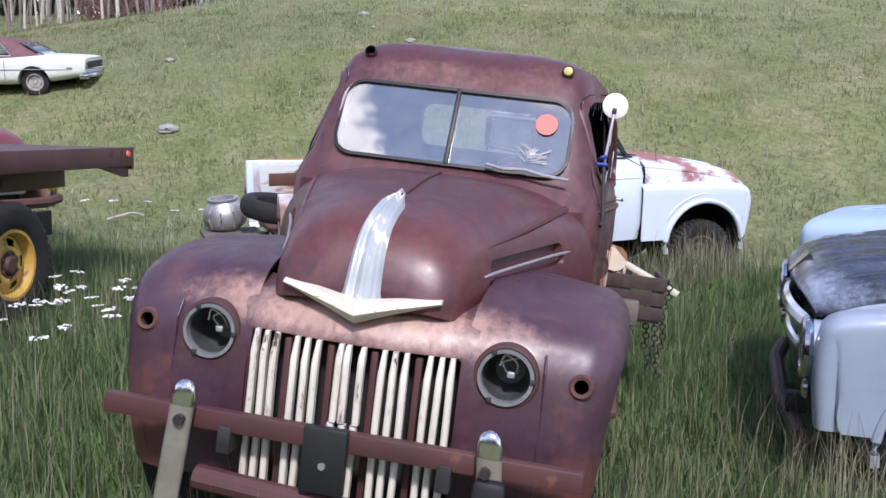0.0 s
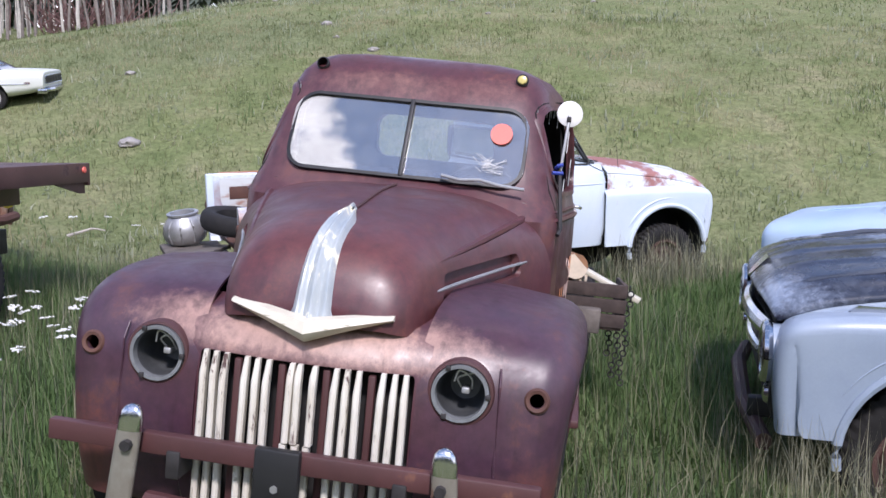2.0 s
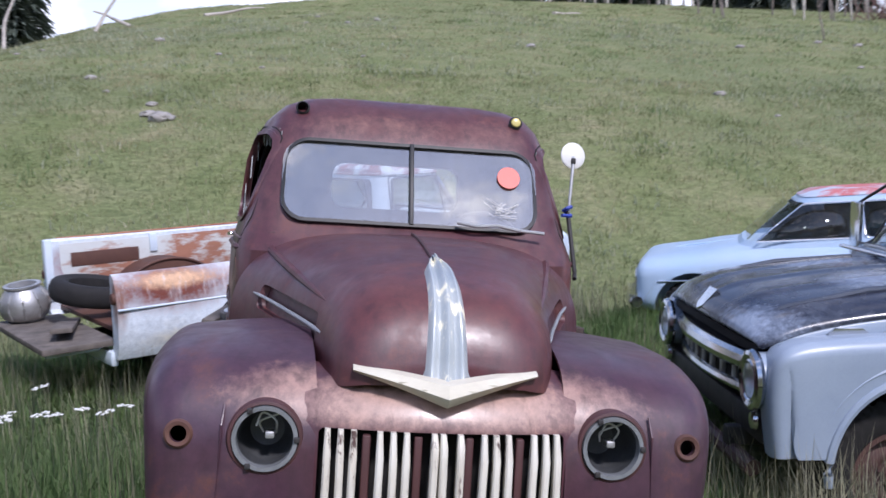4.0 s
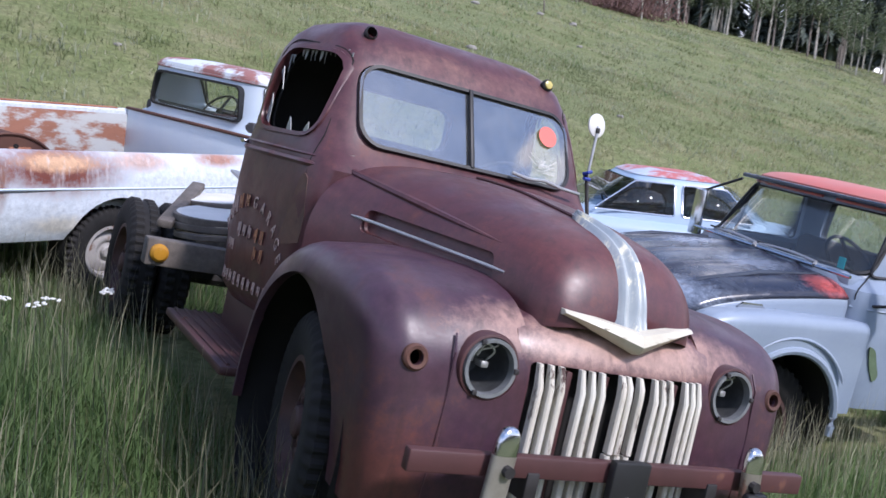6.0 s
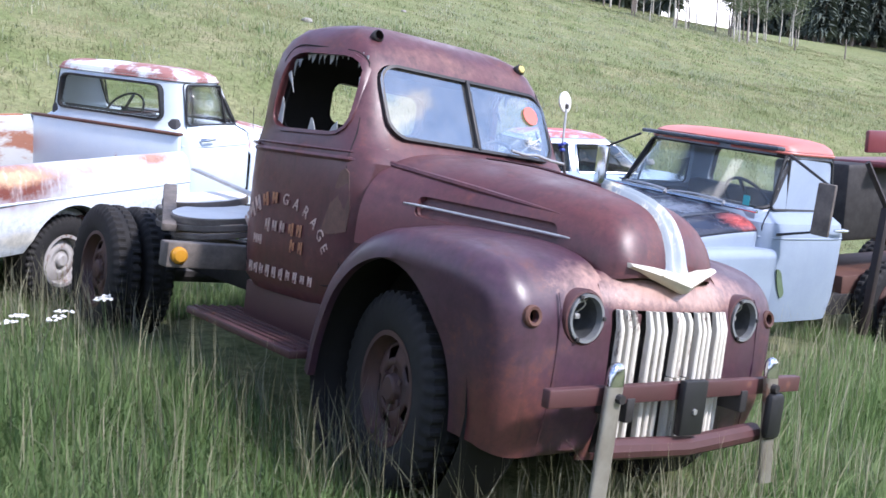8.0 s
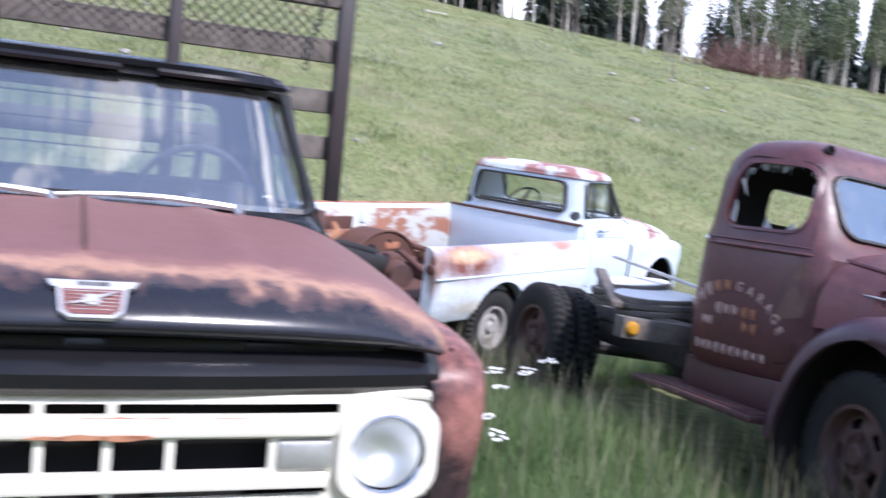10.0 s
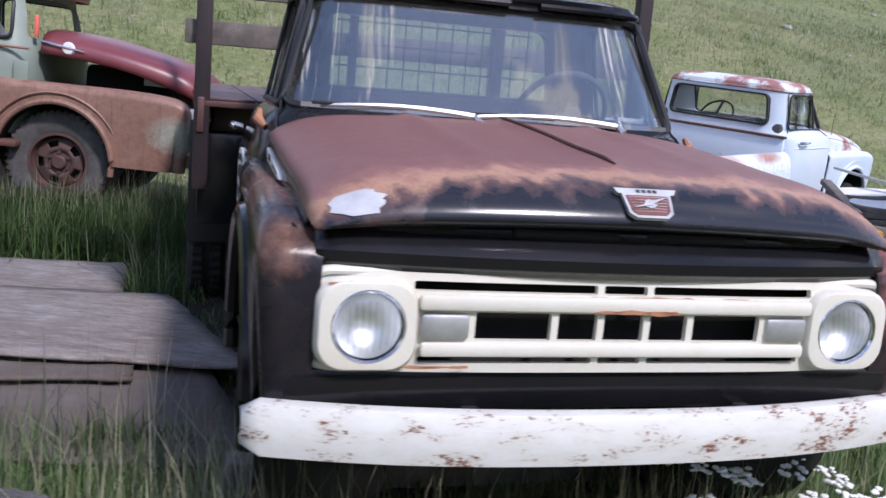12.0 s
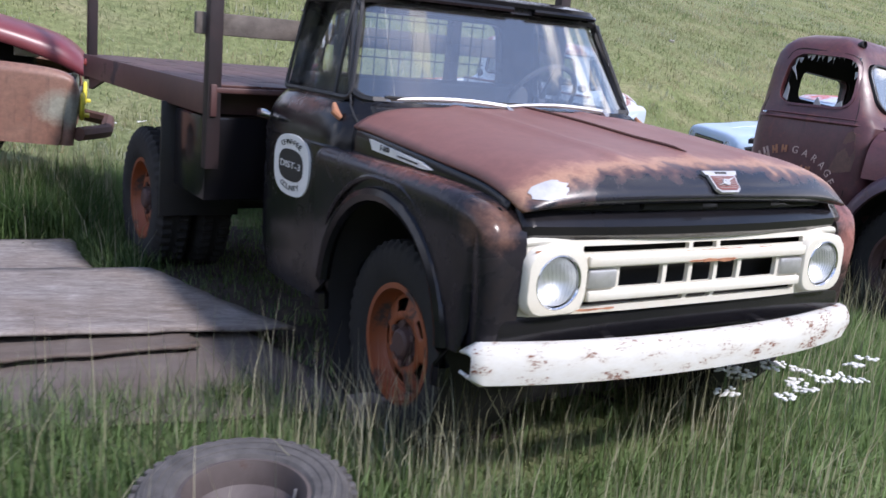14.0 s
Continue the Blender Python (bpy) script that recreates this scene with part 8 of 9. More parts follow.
        wheel(t, (-0.90, s * 0.74, 0.42), 0.44, 0.20, 0.24, "tyre_grey", "rim_rust", 5, True, s)
        yl = part("headlight_ring", lathe(bmesh.new(), [(0.10 + 0.02 * math.cos(a), 0.02 * math.sin(a)) for a in np.linspace(0, 2 * math.pi, 9)], 24, Matrix.Translation((0.06, s * 0.80, 0.82)) @ pose(0, 0, 0, 0, 90, 0)), MAT["bright_yellow"], fd, "bright yellow headlight ring")
        part("headlight_arm", boxed((0.09, s * 0.80, 0.75), (0.06, 0.12, 0.03), 0.008), MAT["bright_yellow"], fd)
        part("dead_lamp", lathe(bmesh.new(), ((0.09, 0), (0.06, -0.05), (0, -0.06)), 20, Matrix.Translation((0.06, s * 0.80, 0.82)) @ pose(0, 0, 0, 0, 90, 0)), "alu", fd)
    part("nose", boxed((0.12, 0, 0.80), (0.1, 1.0, 0.36), 0.04), "alu", t)
    part("bumper", tube(bmesh.new(), ((0.20, -0.92, 0.55), (0.42, -0.5, 0.55), (0.45, 0.5, 0.55), (0.2, 0.92, 0.55)), 0.06, 8), "rust", t)
    part("engine", boxed((-0.55, 0, 1.0), (0.7, 0.5, 0.5), 0.06), "void", t)
    part("battery", boxed((-0.25, -0.3, 1.17), (0.2, 0.14, 0.1), 0.01), "wood_white", t)
    part("sill", boxed((-1.8, -0.80, 0.55), (1.2, 0.3, 0.06), 0.02), "rust", t)
    return t


MAT["bright_yellow"] = plain("bright_yellow_enamel", (0.75, 0.65, 0.06), 0.4, 0, 0.1)
green = green_truck()


# ---- loose things round the trucks ----
def on_truck(x, y, z, rx=0, ry=0, rz=0):
    return truck.matrix_basis @ pose(x, y, z, rx, ry, rz)


def wood_discs():
    rnd = random.Random(21)
    stacks = ((-3.00, -0.66, 0.90, 3, 0.32), (-3.48, -0.58, 0.91, 4, 0.29), (-3.02, -0.02, 0.872, 4, 0.24), (-3.55, 0.0, 0.84, 4, 0.23))
    for sx, sy, z, n, r in stacks:
        for k in range(n):
            h = rnd.uniform(0.034, 0.048)
            d = thing("wood_slab", "round sawn wood slab stacked behind the cab", "wood slab", on_truck(sx + rnd.uniform(-.02, .02), sy + rnd.uniform(-.02, .02), z, rnd.uniform(8, 11) if sy < -0.3 else rnd.uniform(-2, 2), rnd.uniform(-2, 2), rnd.uniform(0, 1)), "stacked wood slabs")
            bm = bmesh.new()
            seg = 40
            ph = rnd.uniform(0, 6)
            rr = [r * (1 + 0.025 * math.sin(3 * a + ph) + 0.012 * math.sin(7 * a)) for a in np.linspace(0, 2 * math.pi, seg, endpoint=False)]
            rows = [[(q * f * math.cos(a), q * f * math.sin(a), hz) for q, a in zip(rr, np.linspace(0, 2 * math.pi, seg, endpoint=False))] for f, hz in ((0.985, 0), (1, 0.006), (1, h - 0.006), (0.985, h))]
            grid(bm, rows, closed=True, cap=True)
            part("bark_edge", bm, "wood_grey", d)
            top_mat = "wood_white" if k == n - 1 and sy < -0.3 else "wood_cut"
            part("sawn_face", lathe(bmesh.new(), ((0, h + 0.003), (r * 0.945, h + 0.003), (r * 0.95, h - 0.002)), 40), top_mat, d)
            z += h + 0.006


wood_discs()


MAT["log_bark"] = paint("peeling_orange_bark", (0.30, 0.15, 0.07), (0.22, 0.11, 0.06), (0.10, 0.06, 0.04), 0.6, 0.8, 6, 14)
MAT["crate_dark"] = plain("dark_stained_crate", (0.06, 0.042, 0.036), 0.85, 0, 0.45, 12, 0.4)


def truck_load():
    b = thing("grey_board", "weathered grey board leaning over the truck frame", "board", on_truck(-3.35, -0.88, 1.02, 0, 0, 0))
    part("board", boxed((0, 0, 0), (1.0, 0.09, 0.05), 0.012, pose(0, 0, 0, 0, 12, -22)), "wood_grey", b)
    b = thing("steel_bar", "long flat steel bar lying across the load", "bar", on_truck(-3.3, -0.45, 1.19, 0, 0, 0))
    part("bar", boxed((0, 0, 0), (1.6, 0.06, 0.02), 0.004, pose(0, 0, 0, 0, 5, -4)), "alu", b)
    b = thing("cream_board", "cream painted board on the truck frame", "board", on_truck(-2.86, 1.06, 1.03, 0, 0, 0))
    part("board", boxed((0, 0, 0), (0.62, 0.10, 0.03), 0.006, pose(0, 0, 0, 0, 22, 80)), MAT["wing_cream"], b)
    b = thing("wooden_crate", "broken dark wooden crate on the truck frame", "crate", on_truck(-2.86, 1.0, 0.74, 0, 0, 6))
    for k in range(3):
        part("crate_board", boxed((0.19, 0, 0.045 + 0.095 * k), (0.025, 0.46, 0.085), 0.006), MAT["crate_dark"], b)
        part("crate_board", boxed((0, 0.225, 0.045 + 0.095 * k), (0.38, 0.025, 0.085), 0.006), MAT["crate_dark"], b)
    part("crate_base", boxed((0, 0, 0.0), (0.38, 0.44, 0.03), 0.006), MAT["crate_dark"], b)
    b = thing("split_log", "split log with orange-brown bark on the load", "log", on_truck(-2.80, 0.86, 1.08, 0, -10, 20))
    part("log", tube(bmesh.new(), ((-0.16, 0, 0), (0, 0.01, 0.01), (0.16, 0, 0)), [0.075, 0.095, 0.082], 12), MAT["log_bark"], b)
    part("cut_end", rod(bmesh.new(), (0.158, 0, 0), (0.164, 0, 0), 0.08, 12), "wood_cut", b)
    for k, (x, y, z, l, rz) in enumerate(((-2.95, 0.80, 0.99, 0.36, 80), (-3.0, 0.62, 0.94, 0.8, 70), (-3.05, 0.80, 1.0, 0.4, 95), (-3.2, 0.50, 0.90, 0.9, 20))):
        b = thing("timber_offcut", "split grey timber offcut on the truck frame", "timber", on_truck(x, y, z, 0, 0, rz), "timber offcuts")
        part("log", box(bmesh.new(), (0, 0, 0), (l, 0.10, 0.08), 0.018), "wood_grey" if k % 2 else "wood_cut", b)
    c = thing("yellow_canister", "dented olive-yellow canister behind the cab", "canister", on_truck(-2.72, 0.32, 1.10, 80, 10, 0))
    part("body", lathe(bmesh.new(), ((0, 0), (0.10, 0), (0.11, 0.02), (0.11, 0.22), (0.09, 0.25), (0, 0.25)), 24), "lamp_yellow", c)
    part("cap", lathe(bmesh.new(), ((0.03, 0.25), (0.03, 0.28), (0, 0.28)), 12), "black", c)
    c = thing("black_pan", "black sheet metal pan behind the cab", "pan", on_truck(-3.15, 0.30, 1.16, 8, -8, 30))
    part("pan", lathe(bmesh.new(), ((0, 0), (0.13, 0), (0.16, 0.05), (0.15, 0.05), (0.12, 0.012), (0, 0.012)), 20), "steel_dark", c)
    part("pan_rim", boxed((0.0, 0.0, 0.12), (0.22, 0.16, 0.05), 0.01), "steel_dark", c)
    # chains hanging on the left side
    for k, (y, z0, n) in enumerate(((1.22, 0.98, 18), (1.27, 0.99, 20), (1.17, 0.97, 14))):
        c = thing("chain", "rusty chain hanging from the truck frame", "chain", on_truck(-2.72 - 0.05 * k, y, z0), "hanging chains")
        for i in range(n):
            part("link", lathe(bmesh.new(), [(0.019 + 0.005 * math.cos(a), 0.005 * math.sin(a)) for a in np.linspace(0, 2 * math.pi, 6)], 10, Matrix.Translation((0.01 * math.sin(i), 0.012 * math.sin(i * 0.7), -0.032 * i)) @ pose(0, 0, 0, 90, 0, 90 * (i % 2))), "steel_dark", c)


truck_load()


def sheet(name, label, pts, z, mat, tilt=(0, 0), thick=0.016, warp=0.02, seed=1):
    """A weathered board lying on the ground: an outline with a slight warp and frayed edges."""
    rnd = random.Random(seed)
    cx, cy = np.mean([p[0] for p in pts]), np.mean([p[1] for p in pts])
    d = thing(name, label, "board", Matrix.Translation((cx, cy, z)) @ pose(0, 0, 0, tilt[0], tilt[1], 0))
    a, b, c, e = [np.array(p) - (cx, cy) for p in pts]
    rows = []
    n, m = 22, 14
    for i in range(n + 1):
        row = []
        for k in range(m + 1):
            u, v = i / n, k / m
            p = (a * (1 - u) + b * u) * (1 - v) + (e * (1 - u) + c * u) * v
            if i in (0, n) or k in (0, m):
                p = p + np.array([rnd.uniform(-.012, .012), rnd.uniform(-.012, .012)])
            row.append((p[0], p[1], warp * math.sin(u * 3 + seed) * math.sin(v * 2.6 + seed) + rnd.uniform(-.0015, .0015)))
        rows.append(row)
    bm = grid(bmesh.new(), rows)
    bmesh.ops.recalc_face_normals(bm, faces=bm.faces)
    ob = part("sheet", bm, mat, d)
    s = ob.modifiers.new("thick", "SOLIDIFY")
    s.thickness, s.offset = thick, -1
    return d


def ply_material(name, tones):
    m, nt, b = principled(name)
    v = coords(nt, (1, 3.2, 1))
    v2 = coords(nt)
    n = noise_node(nt, v, 5, 8, 0.7, 0.4)
    f = noise_node(nt, v, 26, 6, 0.75, 0.6)
    big = noise_node(nt, v2, 1.6, 5, 0.6)
    col = ramp(nt, mixed(nt, 0.45, n, f), tuple(zip((0.34, 0.46, 0.56, 0.66), tones)))
    col = mixed(nt, mask(nt, big, 0.35, 0.7), col, mixed(nt, 1.0, col, (0.72, 0.64, 0.58), "MULTIPLY"))
    nt.links.new(col, b.inputs["Base Color"])
    b.inputs["Roughness"].default_value = 0.9
    bumped(nt, b, mixed(nt, 0.5, n, f), 0.7, 0.01)
    return m


MAT["ply"] = ply_material("peeling_plywood", ((0.10, 0.088, 0.082), (0.20, 0.18, 0.17), (0.28, 0.26, 0.25), (0.42, 0.40, 0.385)))
MAT["ply_brown"] = ply_material("brown_plywood", ((0.085, 0.072, 0.064), (0.115, 0.097, 0.088), (0.14, 0.12, 0.108), (0.18, 0.158, 0.145)))
for k, (pts, lift, tilt, warp) in enumerate((
    (((-7.94, 6.55), (-6.29, 6.65), (-6.26, 7.45), (-7.94, 7.45)), 0.06, (0, 0), 0.02),
    (((-7.74, 4.40), (-5.60, 4.25), (-5.84, 5.40), (-7.74, 5.50)), 0.06, (1, 0), 0.015),
    (((-7.94, 4.98), (-6.16, 5.03), (-6.16, 5.32), (-7.94, 5.32)), 0.095, (0, 0), 0.01),
    (((-8.04, 5.12), (-5.58, 5.20), (-6.01, 6.42), (-8.04, 6.45)), 0.125, (0, 1), 0.03),
)):
    cx, cy = sum(p[0] for p in pts) / 4, sum(p[1] for p in pts) / 4
    sheet("plywood_sheet", "weathered peeling plywood sheet lying in the grass", pts, float(ground_z(cx, cy)) + lift, "ply_brown" if k in (1, 2) else "ply", (tilt[0] + 1.7, tilt[1] + 3.4), 0.018, warp, k + 1)


def ground_timber():
    d = thing("ground_beam", "long grey timber lying under the front bumper", "timber", Matrix.Translation((-4.85, 4.15, float(ground_z(-4.85, 4.15)) + 0.07)) @ pose(0, 0, 0, 0, 3, 3))
    part("beam", boxed((0, 0, 0), (1.9, 0.14, 0.12), 0.015), "wood_grey", d)


ground_timber()


def spare_tyre():
    d = thing("spare_wheel", "dusty old tyre on a rusty rim lying in grass", "wheel", Matrix.Translation((-6.57, 3.36, float(ground_z(-6.57, 3.36)) + 0.09)) @ pose(0, 0, 0, 6, -3, 0) @ Matrix.Diagonal((0.94, 0.94, 0.94, 1)))
    bm = lathe(bmesh.new(), ((0.215, -0.07), (0.24, -0.10), (0.31, -0.115), (0.355, -0.10), (0.378, -0.06), (0.385, 0), (0.378, 0.06), (0.355, 0.10), (0.31, 0.115), (0.24, 0.10), (0.215, 0.07), (0.21, 0), (0.215, -0.07)), 56)
    part("tyre", bm, "tyre_grey", d)
    for r in (0.268, 0.30, 0.335):
        part("sidewall_ring", lathe(bmesh.new(), [(r + 0.004 * math.cos(a), np.interp(r, (0.24, 0.31, 0.355), (0.10, 0.115, 0.10)) + 0.004 * math.sin(a)) for a in np.linspace(0, 2 * math.pi, 7)], 56), "tyre_grey", d)
    for k in range(44):
        a = 360 * k / 44
        part("tread_block", boxed((0.372, 0, 0.062), (0.03, 0.034, 0.05), 0.006, pose(0, 0, 0, 0, 0, a)), "tyre_grey", d)
    part("rim", lathe(bmesh.new(), ((0.225, 0.075), (0.228, 0.088), (0.214, 0.09), (0.205, 0.06), (0.195, 0.0), (0.15, -0.03), (0.10, -0.02), (0.085, 0.01), (0.04, 0.01), (0.04, -0.02)), 44), MAT["rim_dull"], d)
    part("valve", rod(bmesh.new(), (0.185, 0, 0.01), (0.19, 0, 0.05), 0.006, 6), "alu", d)
    # lug holes as near-black plugs, depth given by colour
    for k in range(5):
        a = 2 * math.pi * k / 5
        part("lug_hole", rod(bmesh.new(), (0.065 * math.cos(a), 0.065 * math.sin(a), 0.005), (0.065 * math.cos(a), 0.065 * math.sin(a), 0.014), 0.011, 8), "void", d)


MAT["rim_dull"] = paint("dull_grey_brown_rim", (0.07, 0.055, 0.052), (0.11, 0.09, 0.085), (0.06, 0.035, 0.03), 0.5, 0.55, 5, 12)
spare_tyre()


# ---- white yarrow ----
def yarrow(seed):
    rnd = random.Random(seed)
    d = thing("yarrow_flower", "white flat-topped yarrow flower in the meadow", "flower", Matrix(), "white yarrow")
    h = 0.36
    part("stem", tube(bmesh.new(), ((0, 0, 0), (0.01, 0.005, h * 0.5), (0.0, 0.0, h)), 0.0035, 5), MAT["leaf"], d)
    bm = bmesh.new()
    for k in range(16):
        a, r = rnd.uniform(0, 6.28), 0.055 * math.sqrt(rnd.random())
        bmesh.ops.create_icosphere(bm, subdivisions=1, radius=rnd.uniform(0.009, 0.015), matrix=Matrix.Translation((r * math.cos(a), r * math.sin(a), h + rnd.uniform(-.004, .008))) @ Matrix.Diagonal((1, 1, 0.5, 1)))
    part("flower_head", bm, MAT["petal"], d)
    return d


MAT["leaf"] = plain("yarrow_green", (0.10, 0.15, 0.06), 0.7)
MAT["petal"] = plain("yarrow_white", (0.80, 0.80, 0.76), 0.7, 0, 0.06)
kinds = [yarrow(k) for k in range(3)]
rnd = random.Random(5)
spots = []
for cx, cy, n, spread in ((-2.55, 7.0, 26, 0.75), (-3.2, 7.2, 12, 0.6), (-4.05, 3.42, 11, 0.22), (-3.78, 3.2, 5, 0.25), (-3.5, 3.25, 2, 0.15), (-2.6, 5.9, 3, 0.5), (-1.3, 7.3, 2, 0.2), (-5.3, 12.4, 5, 0.8)):
    for k in range(n):
        spots.append((cx + rnd.gauss(0, spread * 0.6), cy + rnd.gauss(0, spread * 0.5)))
for i, (x, y) in enumerate(spots):
    m = Matrix.Translation((x, y, float(ground_z(x, y)) + rnd.uniform(-0.08, 0.03))) @ pose(0, 0, 0, rnd.uniform(-12, 12), rnd.uniform(-12, 12), rnd.uniform(0, 360))
    if i < 3:
        kinds[i].matrix_basis = m
    else:
        copy_thing(kinds[i % 3], m)


# ---- stones and dead wood on the slope ----
MAT["stone"] = plain("lichened_grey_stone", (0.30, 0.28, 0.26), 0.9, 0, 0.3, 3, 0.6)
MAT["dead_wood"] = plain("bleached_dead_wood", (0.42, 0.38, 0.34), 0.85, 0, 0.3, 6, 0.5)
for k in range(34):
    if k == 0:
        x, y, r = -3.3, 21.0, 0.26
    elif k == 1:
        x, y, r = -3.6, 21.4, 0.18
    else:
        x, y, r = rnd.uniform(-14, 22), rnd.uniform(15, 46), rnd.uniform(0.06, 0.20)
    bm = bmesh.new()
    bmesh.ops.create_icosphere(bm, subdivisions=3, radius=r)
    for v in bm.verts:
        v.co *= 1 + 0.35 * noise.noise(v.co * 2.2 / r + Vector((k * 7.3, 0, 0)))
        v.co.z *= 0.55
    ob = tagged(new("stone", finish("stone", bm, "stone", 60)), "pale weathered stone half sunk in the slope", "stone", "stones on the slope")
    ob.location = (x, y, float(ground_z(x, y)) + r * 0.12)
for x, y, l, rz, ry in ((-9.6, 46, 2.6, 30, -55), (-8.2, 47, 2.2, 150, -25), (-5, 49, 3, 10, -8), (-13, 44, 3.5, 60, -70), (-5.9, 12.6, 0.5, 20, -6), (12, 47, 3, 40, -4)):
    ob = thing("dead_log", "bleached dead trunk on the hillside", "log", Matrix.Translation((x, y, float(ground_z(x, y)) + 0.05)) @ pose(0, 0, 0, 0, 0, rz) @ pose(0, 0, 0, 0, ry, 0))
    part("trunk", tube(bmesh.new(), spline(((0, 0, 0), (l * 0.4, 0.08 * l, 0.03), (l * 0.7, 0.02, 0.05), (l, 0.05 * l, 0)), 10), [0.09 * (1 - 0.6 * k / 9) * min(1, l / 2) for k in range(10)], 8), "dead_wood", ob)


# ---- trees on the ridge ----
MAT["aspen_bark"] = plain("pale_aspen_bark", (0.46, 0.43, 0.38), 0.85, 0, 0.3, 5, 0.4)
MAT["grey_bark"] = plain("grey_brown_bark", (0.20, 0.17, 0.15), 0.9, 0, 0.35, 6, 0.5)
MAT["aspen_leaf"] = plain("aspen_leaves", (0.10, 0.13, 0.06), 0.6, 0, 0.4, 0.8)
# spruce green greyed and lifted, with the haze of distance in the colour
MAT["needle"] = plain("hazed_spruce_needles", (0.085, 0.108, 0.085), 0.8, 0, 0.45, 0.7)
MAT["brush"] = plain("bare_red_brown_twigs", (0.16, 0.09, 0.08), 0.9, 0, 0.3, 3)


def limb_path(rnd, a, d, l, bend):
    a, d = Vector(a), Vector(d).normalized()
    return [a, a + d * l * 0.5 + Vector((rnd.uniform(-1, 1), rnd.uniform(-1, 1), 0.3)) * bend * l, a + d * l + Vector((0, 0, 0.12 * l))]


def aspen(seed, h, leaves):
    rnd = random.Random(seed)
    d = thing("aspen_tree", "slender pale aspen on the ridge" if leaves else "bare pale aspen trunk at the wood's edge", "tree", Matrix(), "aspens on the ridge" if leaves else "bare trunks")
    r = (0.012 if leaves else 0.0072) * h
    lean = rnd.uniform(-.05, .05) if leaves else rnd.uniform(-.13, .13)
    pts = [(lean * z * math.sin(z), lean * z * 0.6, z) for z in np.linspace(-0.3, h, 12)]
    bm = tube(bmesh.new(), pts, [r * (1 - 0.85 * k / 11) for k in range(12)], 7)
    ends = []
    for k in range(11 if leaves else 9):
        f = rnd.uniform(0.35 if leaves else 0.3, 0.97)
        p = Vector(pts[int(f * 11)])
        a = rnd.uniform(0, 6.28)
        l = h * rnd.uniform(0.10, 0.22) * (1.25 - f)
        q = limb_path(rnd, p, (math.cos(a), math.sin(a), 0.7), l, 0.08)
        tube(bm, q, [r * 0.35, r * 0.22, r * 0.06], 5)
        ends += [q[1], q[2]]
    part("trunk", bm, "aspen_bark" if (leaves and seed % 3) or (not leaves and seed % 3 == 0) else "grey_bark", d)
    if leaves:
        bm = bmesh.new()
        for e in ends + [Vector(pts[-1]), Vector(pts[-2])]:
            for k in range(38):
                p = e + Vector((rnd.gauss(0, 0.28), rnd.gauss(0, 0.28), rnd.gauss(0, 0.25))) * (h / 7)
                s = rnd.uniform(0.05, 0.10) * h / 7
                u, v = Vector((rnd.gauss(0, 1), rnd.gauss(0, 1), rnd.gauss(0, 1))).normalized() * s, Vector((rnd.gauss(0, 1), rnd.gauss(0, 1), rnd.gauss(0, 1))).normalized() * s
                bm.faces.new([bm.verts.new(p + w) for w in (u, v, -u, -v)])
        part("crown", bm, "aspen_leaf", d, smooth=0)
    return d


def spruce(seed, h):
    rnd = random.Random(seed)
    d = thing("spruce_tree", "tall dark spruce in the far wood", "tree", Matrix(), "far spruces")
    part("trunk", tube(bmesh.new(), ((0, 0, -0.4), (0, 0, h * 0.5), (0, 0, h)), [0.016 * h, 0.010 * h, 0.002 * h], 7), "grey_bark", d)
    bm = bmesh.new()
    n = 40
    for k in range(n):
        f = 0.10 + 0.90 * k / n
        z = h * f
        rad = h * 0.125 * (1 - f) ** 0.8 + 0.05
        m = max(6, int(16 * (1 - f)) + 5)
        for i in range(m):
            a = rnd.uniform(0, 6.28)
            l = rad * rnd.uniform(0.55, 1.15)
            w = l * rnd.uniform(0.12, 0.22)
            c, s = math.cos(a), math.sin(a)
            tip = Vector((c * l, s * l, z - l * rnd.uniform(0.25, 0.6)))
            mid = Vector((c * l * 0.55, s * l * 0.55, z - l * 0.15))
            sd = Vector((-s, c, 0)) * w
            root = Vector((0, 0, z))
            bm.faces.new([bm.verts.new(p) for p in (root, mid + sd, tip, mid - sd)])
            bm.faces.new([bm.verts.new(p) for p in (root, mid + sd * 0.4 + Vector((0, 0, -0.12 * l)), tip + Vector((0, 0, -0.22 * l)), mid - sd * 0.4 + Vector((0, 0, 0.05 * l)))])
    part("crown", bm, "needle", d, smooth=0)
    return d


def scatter(kinds, spots, seed):
    rnd = random.Random(seed)
    for i, (x, y, s) in enumerate(spots):
        m = Matrix.Translation((x, y, float(ground_z(x, y)))) @ pose(0, 0, 0, rnd.uniform(-2, 2), rnd.uniform(-2, 2), rnd.uniform(0, 360))
        k = kinds[i % len(kinds)]
        if i < len(kinds):
            k.matrix_basis = m
        else:
            c = copy_thing(k, m)
            c.scale = (s, s, s)


rnd = random.Random(77)
# bare trunks of the wood on the west
spots = []
while len(spots) < 170:
    x, y = rnd.uniform(-48, -13), rnd.uniform(36, 58)
    if x < -0.43 * y - 0.25 * max(0, y - 46) + 2.0:
        spots.append((x, y, rnd.uniform(0.8, 1.3)))
# a thin stand of pale trunks above the eastern slope
for k in range(16):
    spots.append((rnd.uniform(20, 34), rnd.uniform(46, 52), rnd.uniform(0.7, 1.0)))
spots.append((21.0, 38.0, 0.7))
scatter([aspen(k, 7.5 + k * 0.4, False) for k in range(1, 7)], spots, 1)
# leafy aspens along the ridge to the east, thinning out
spots = []
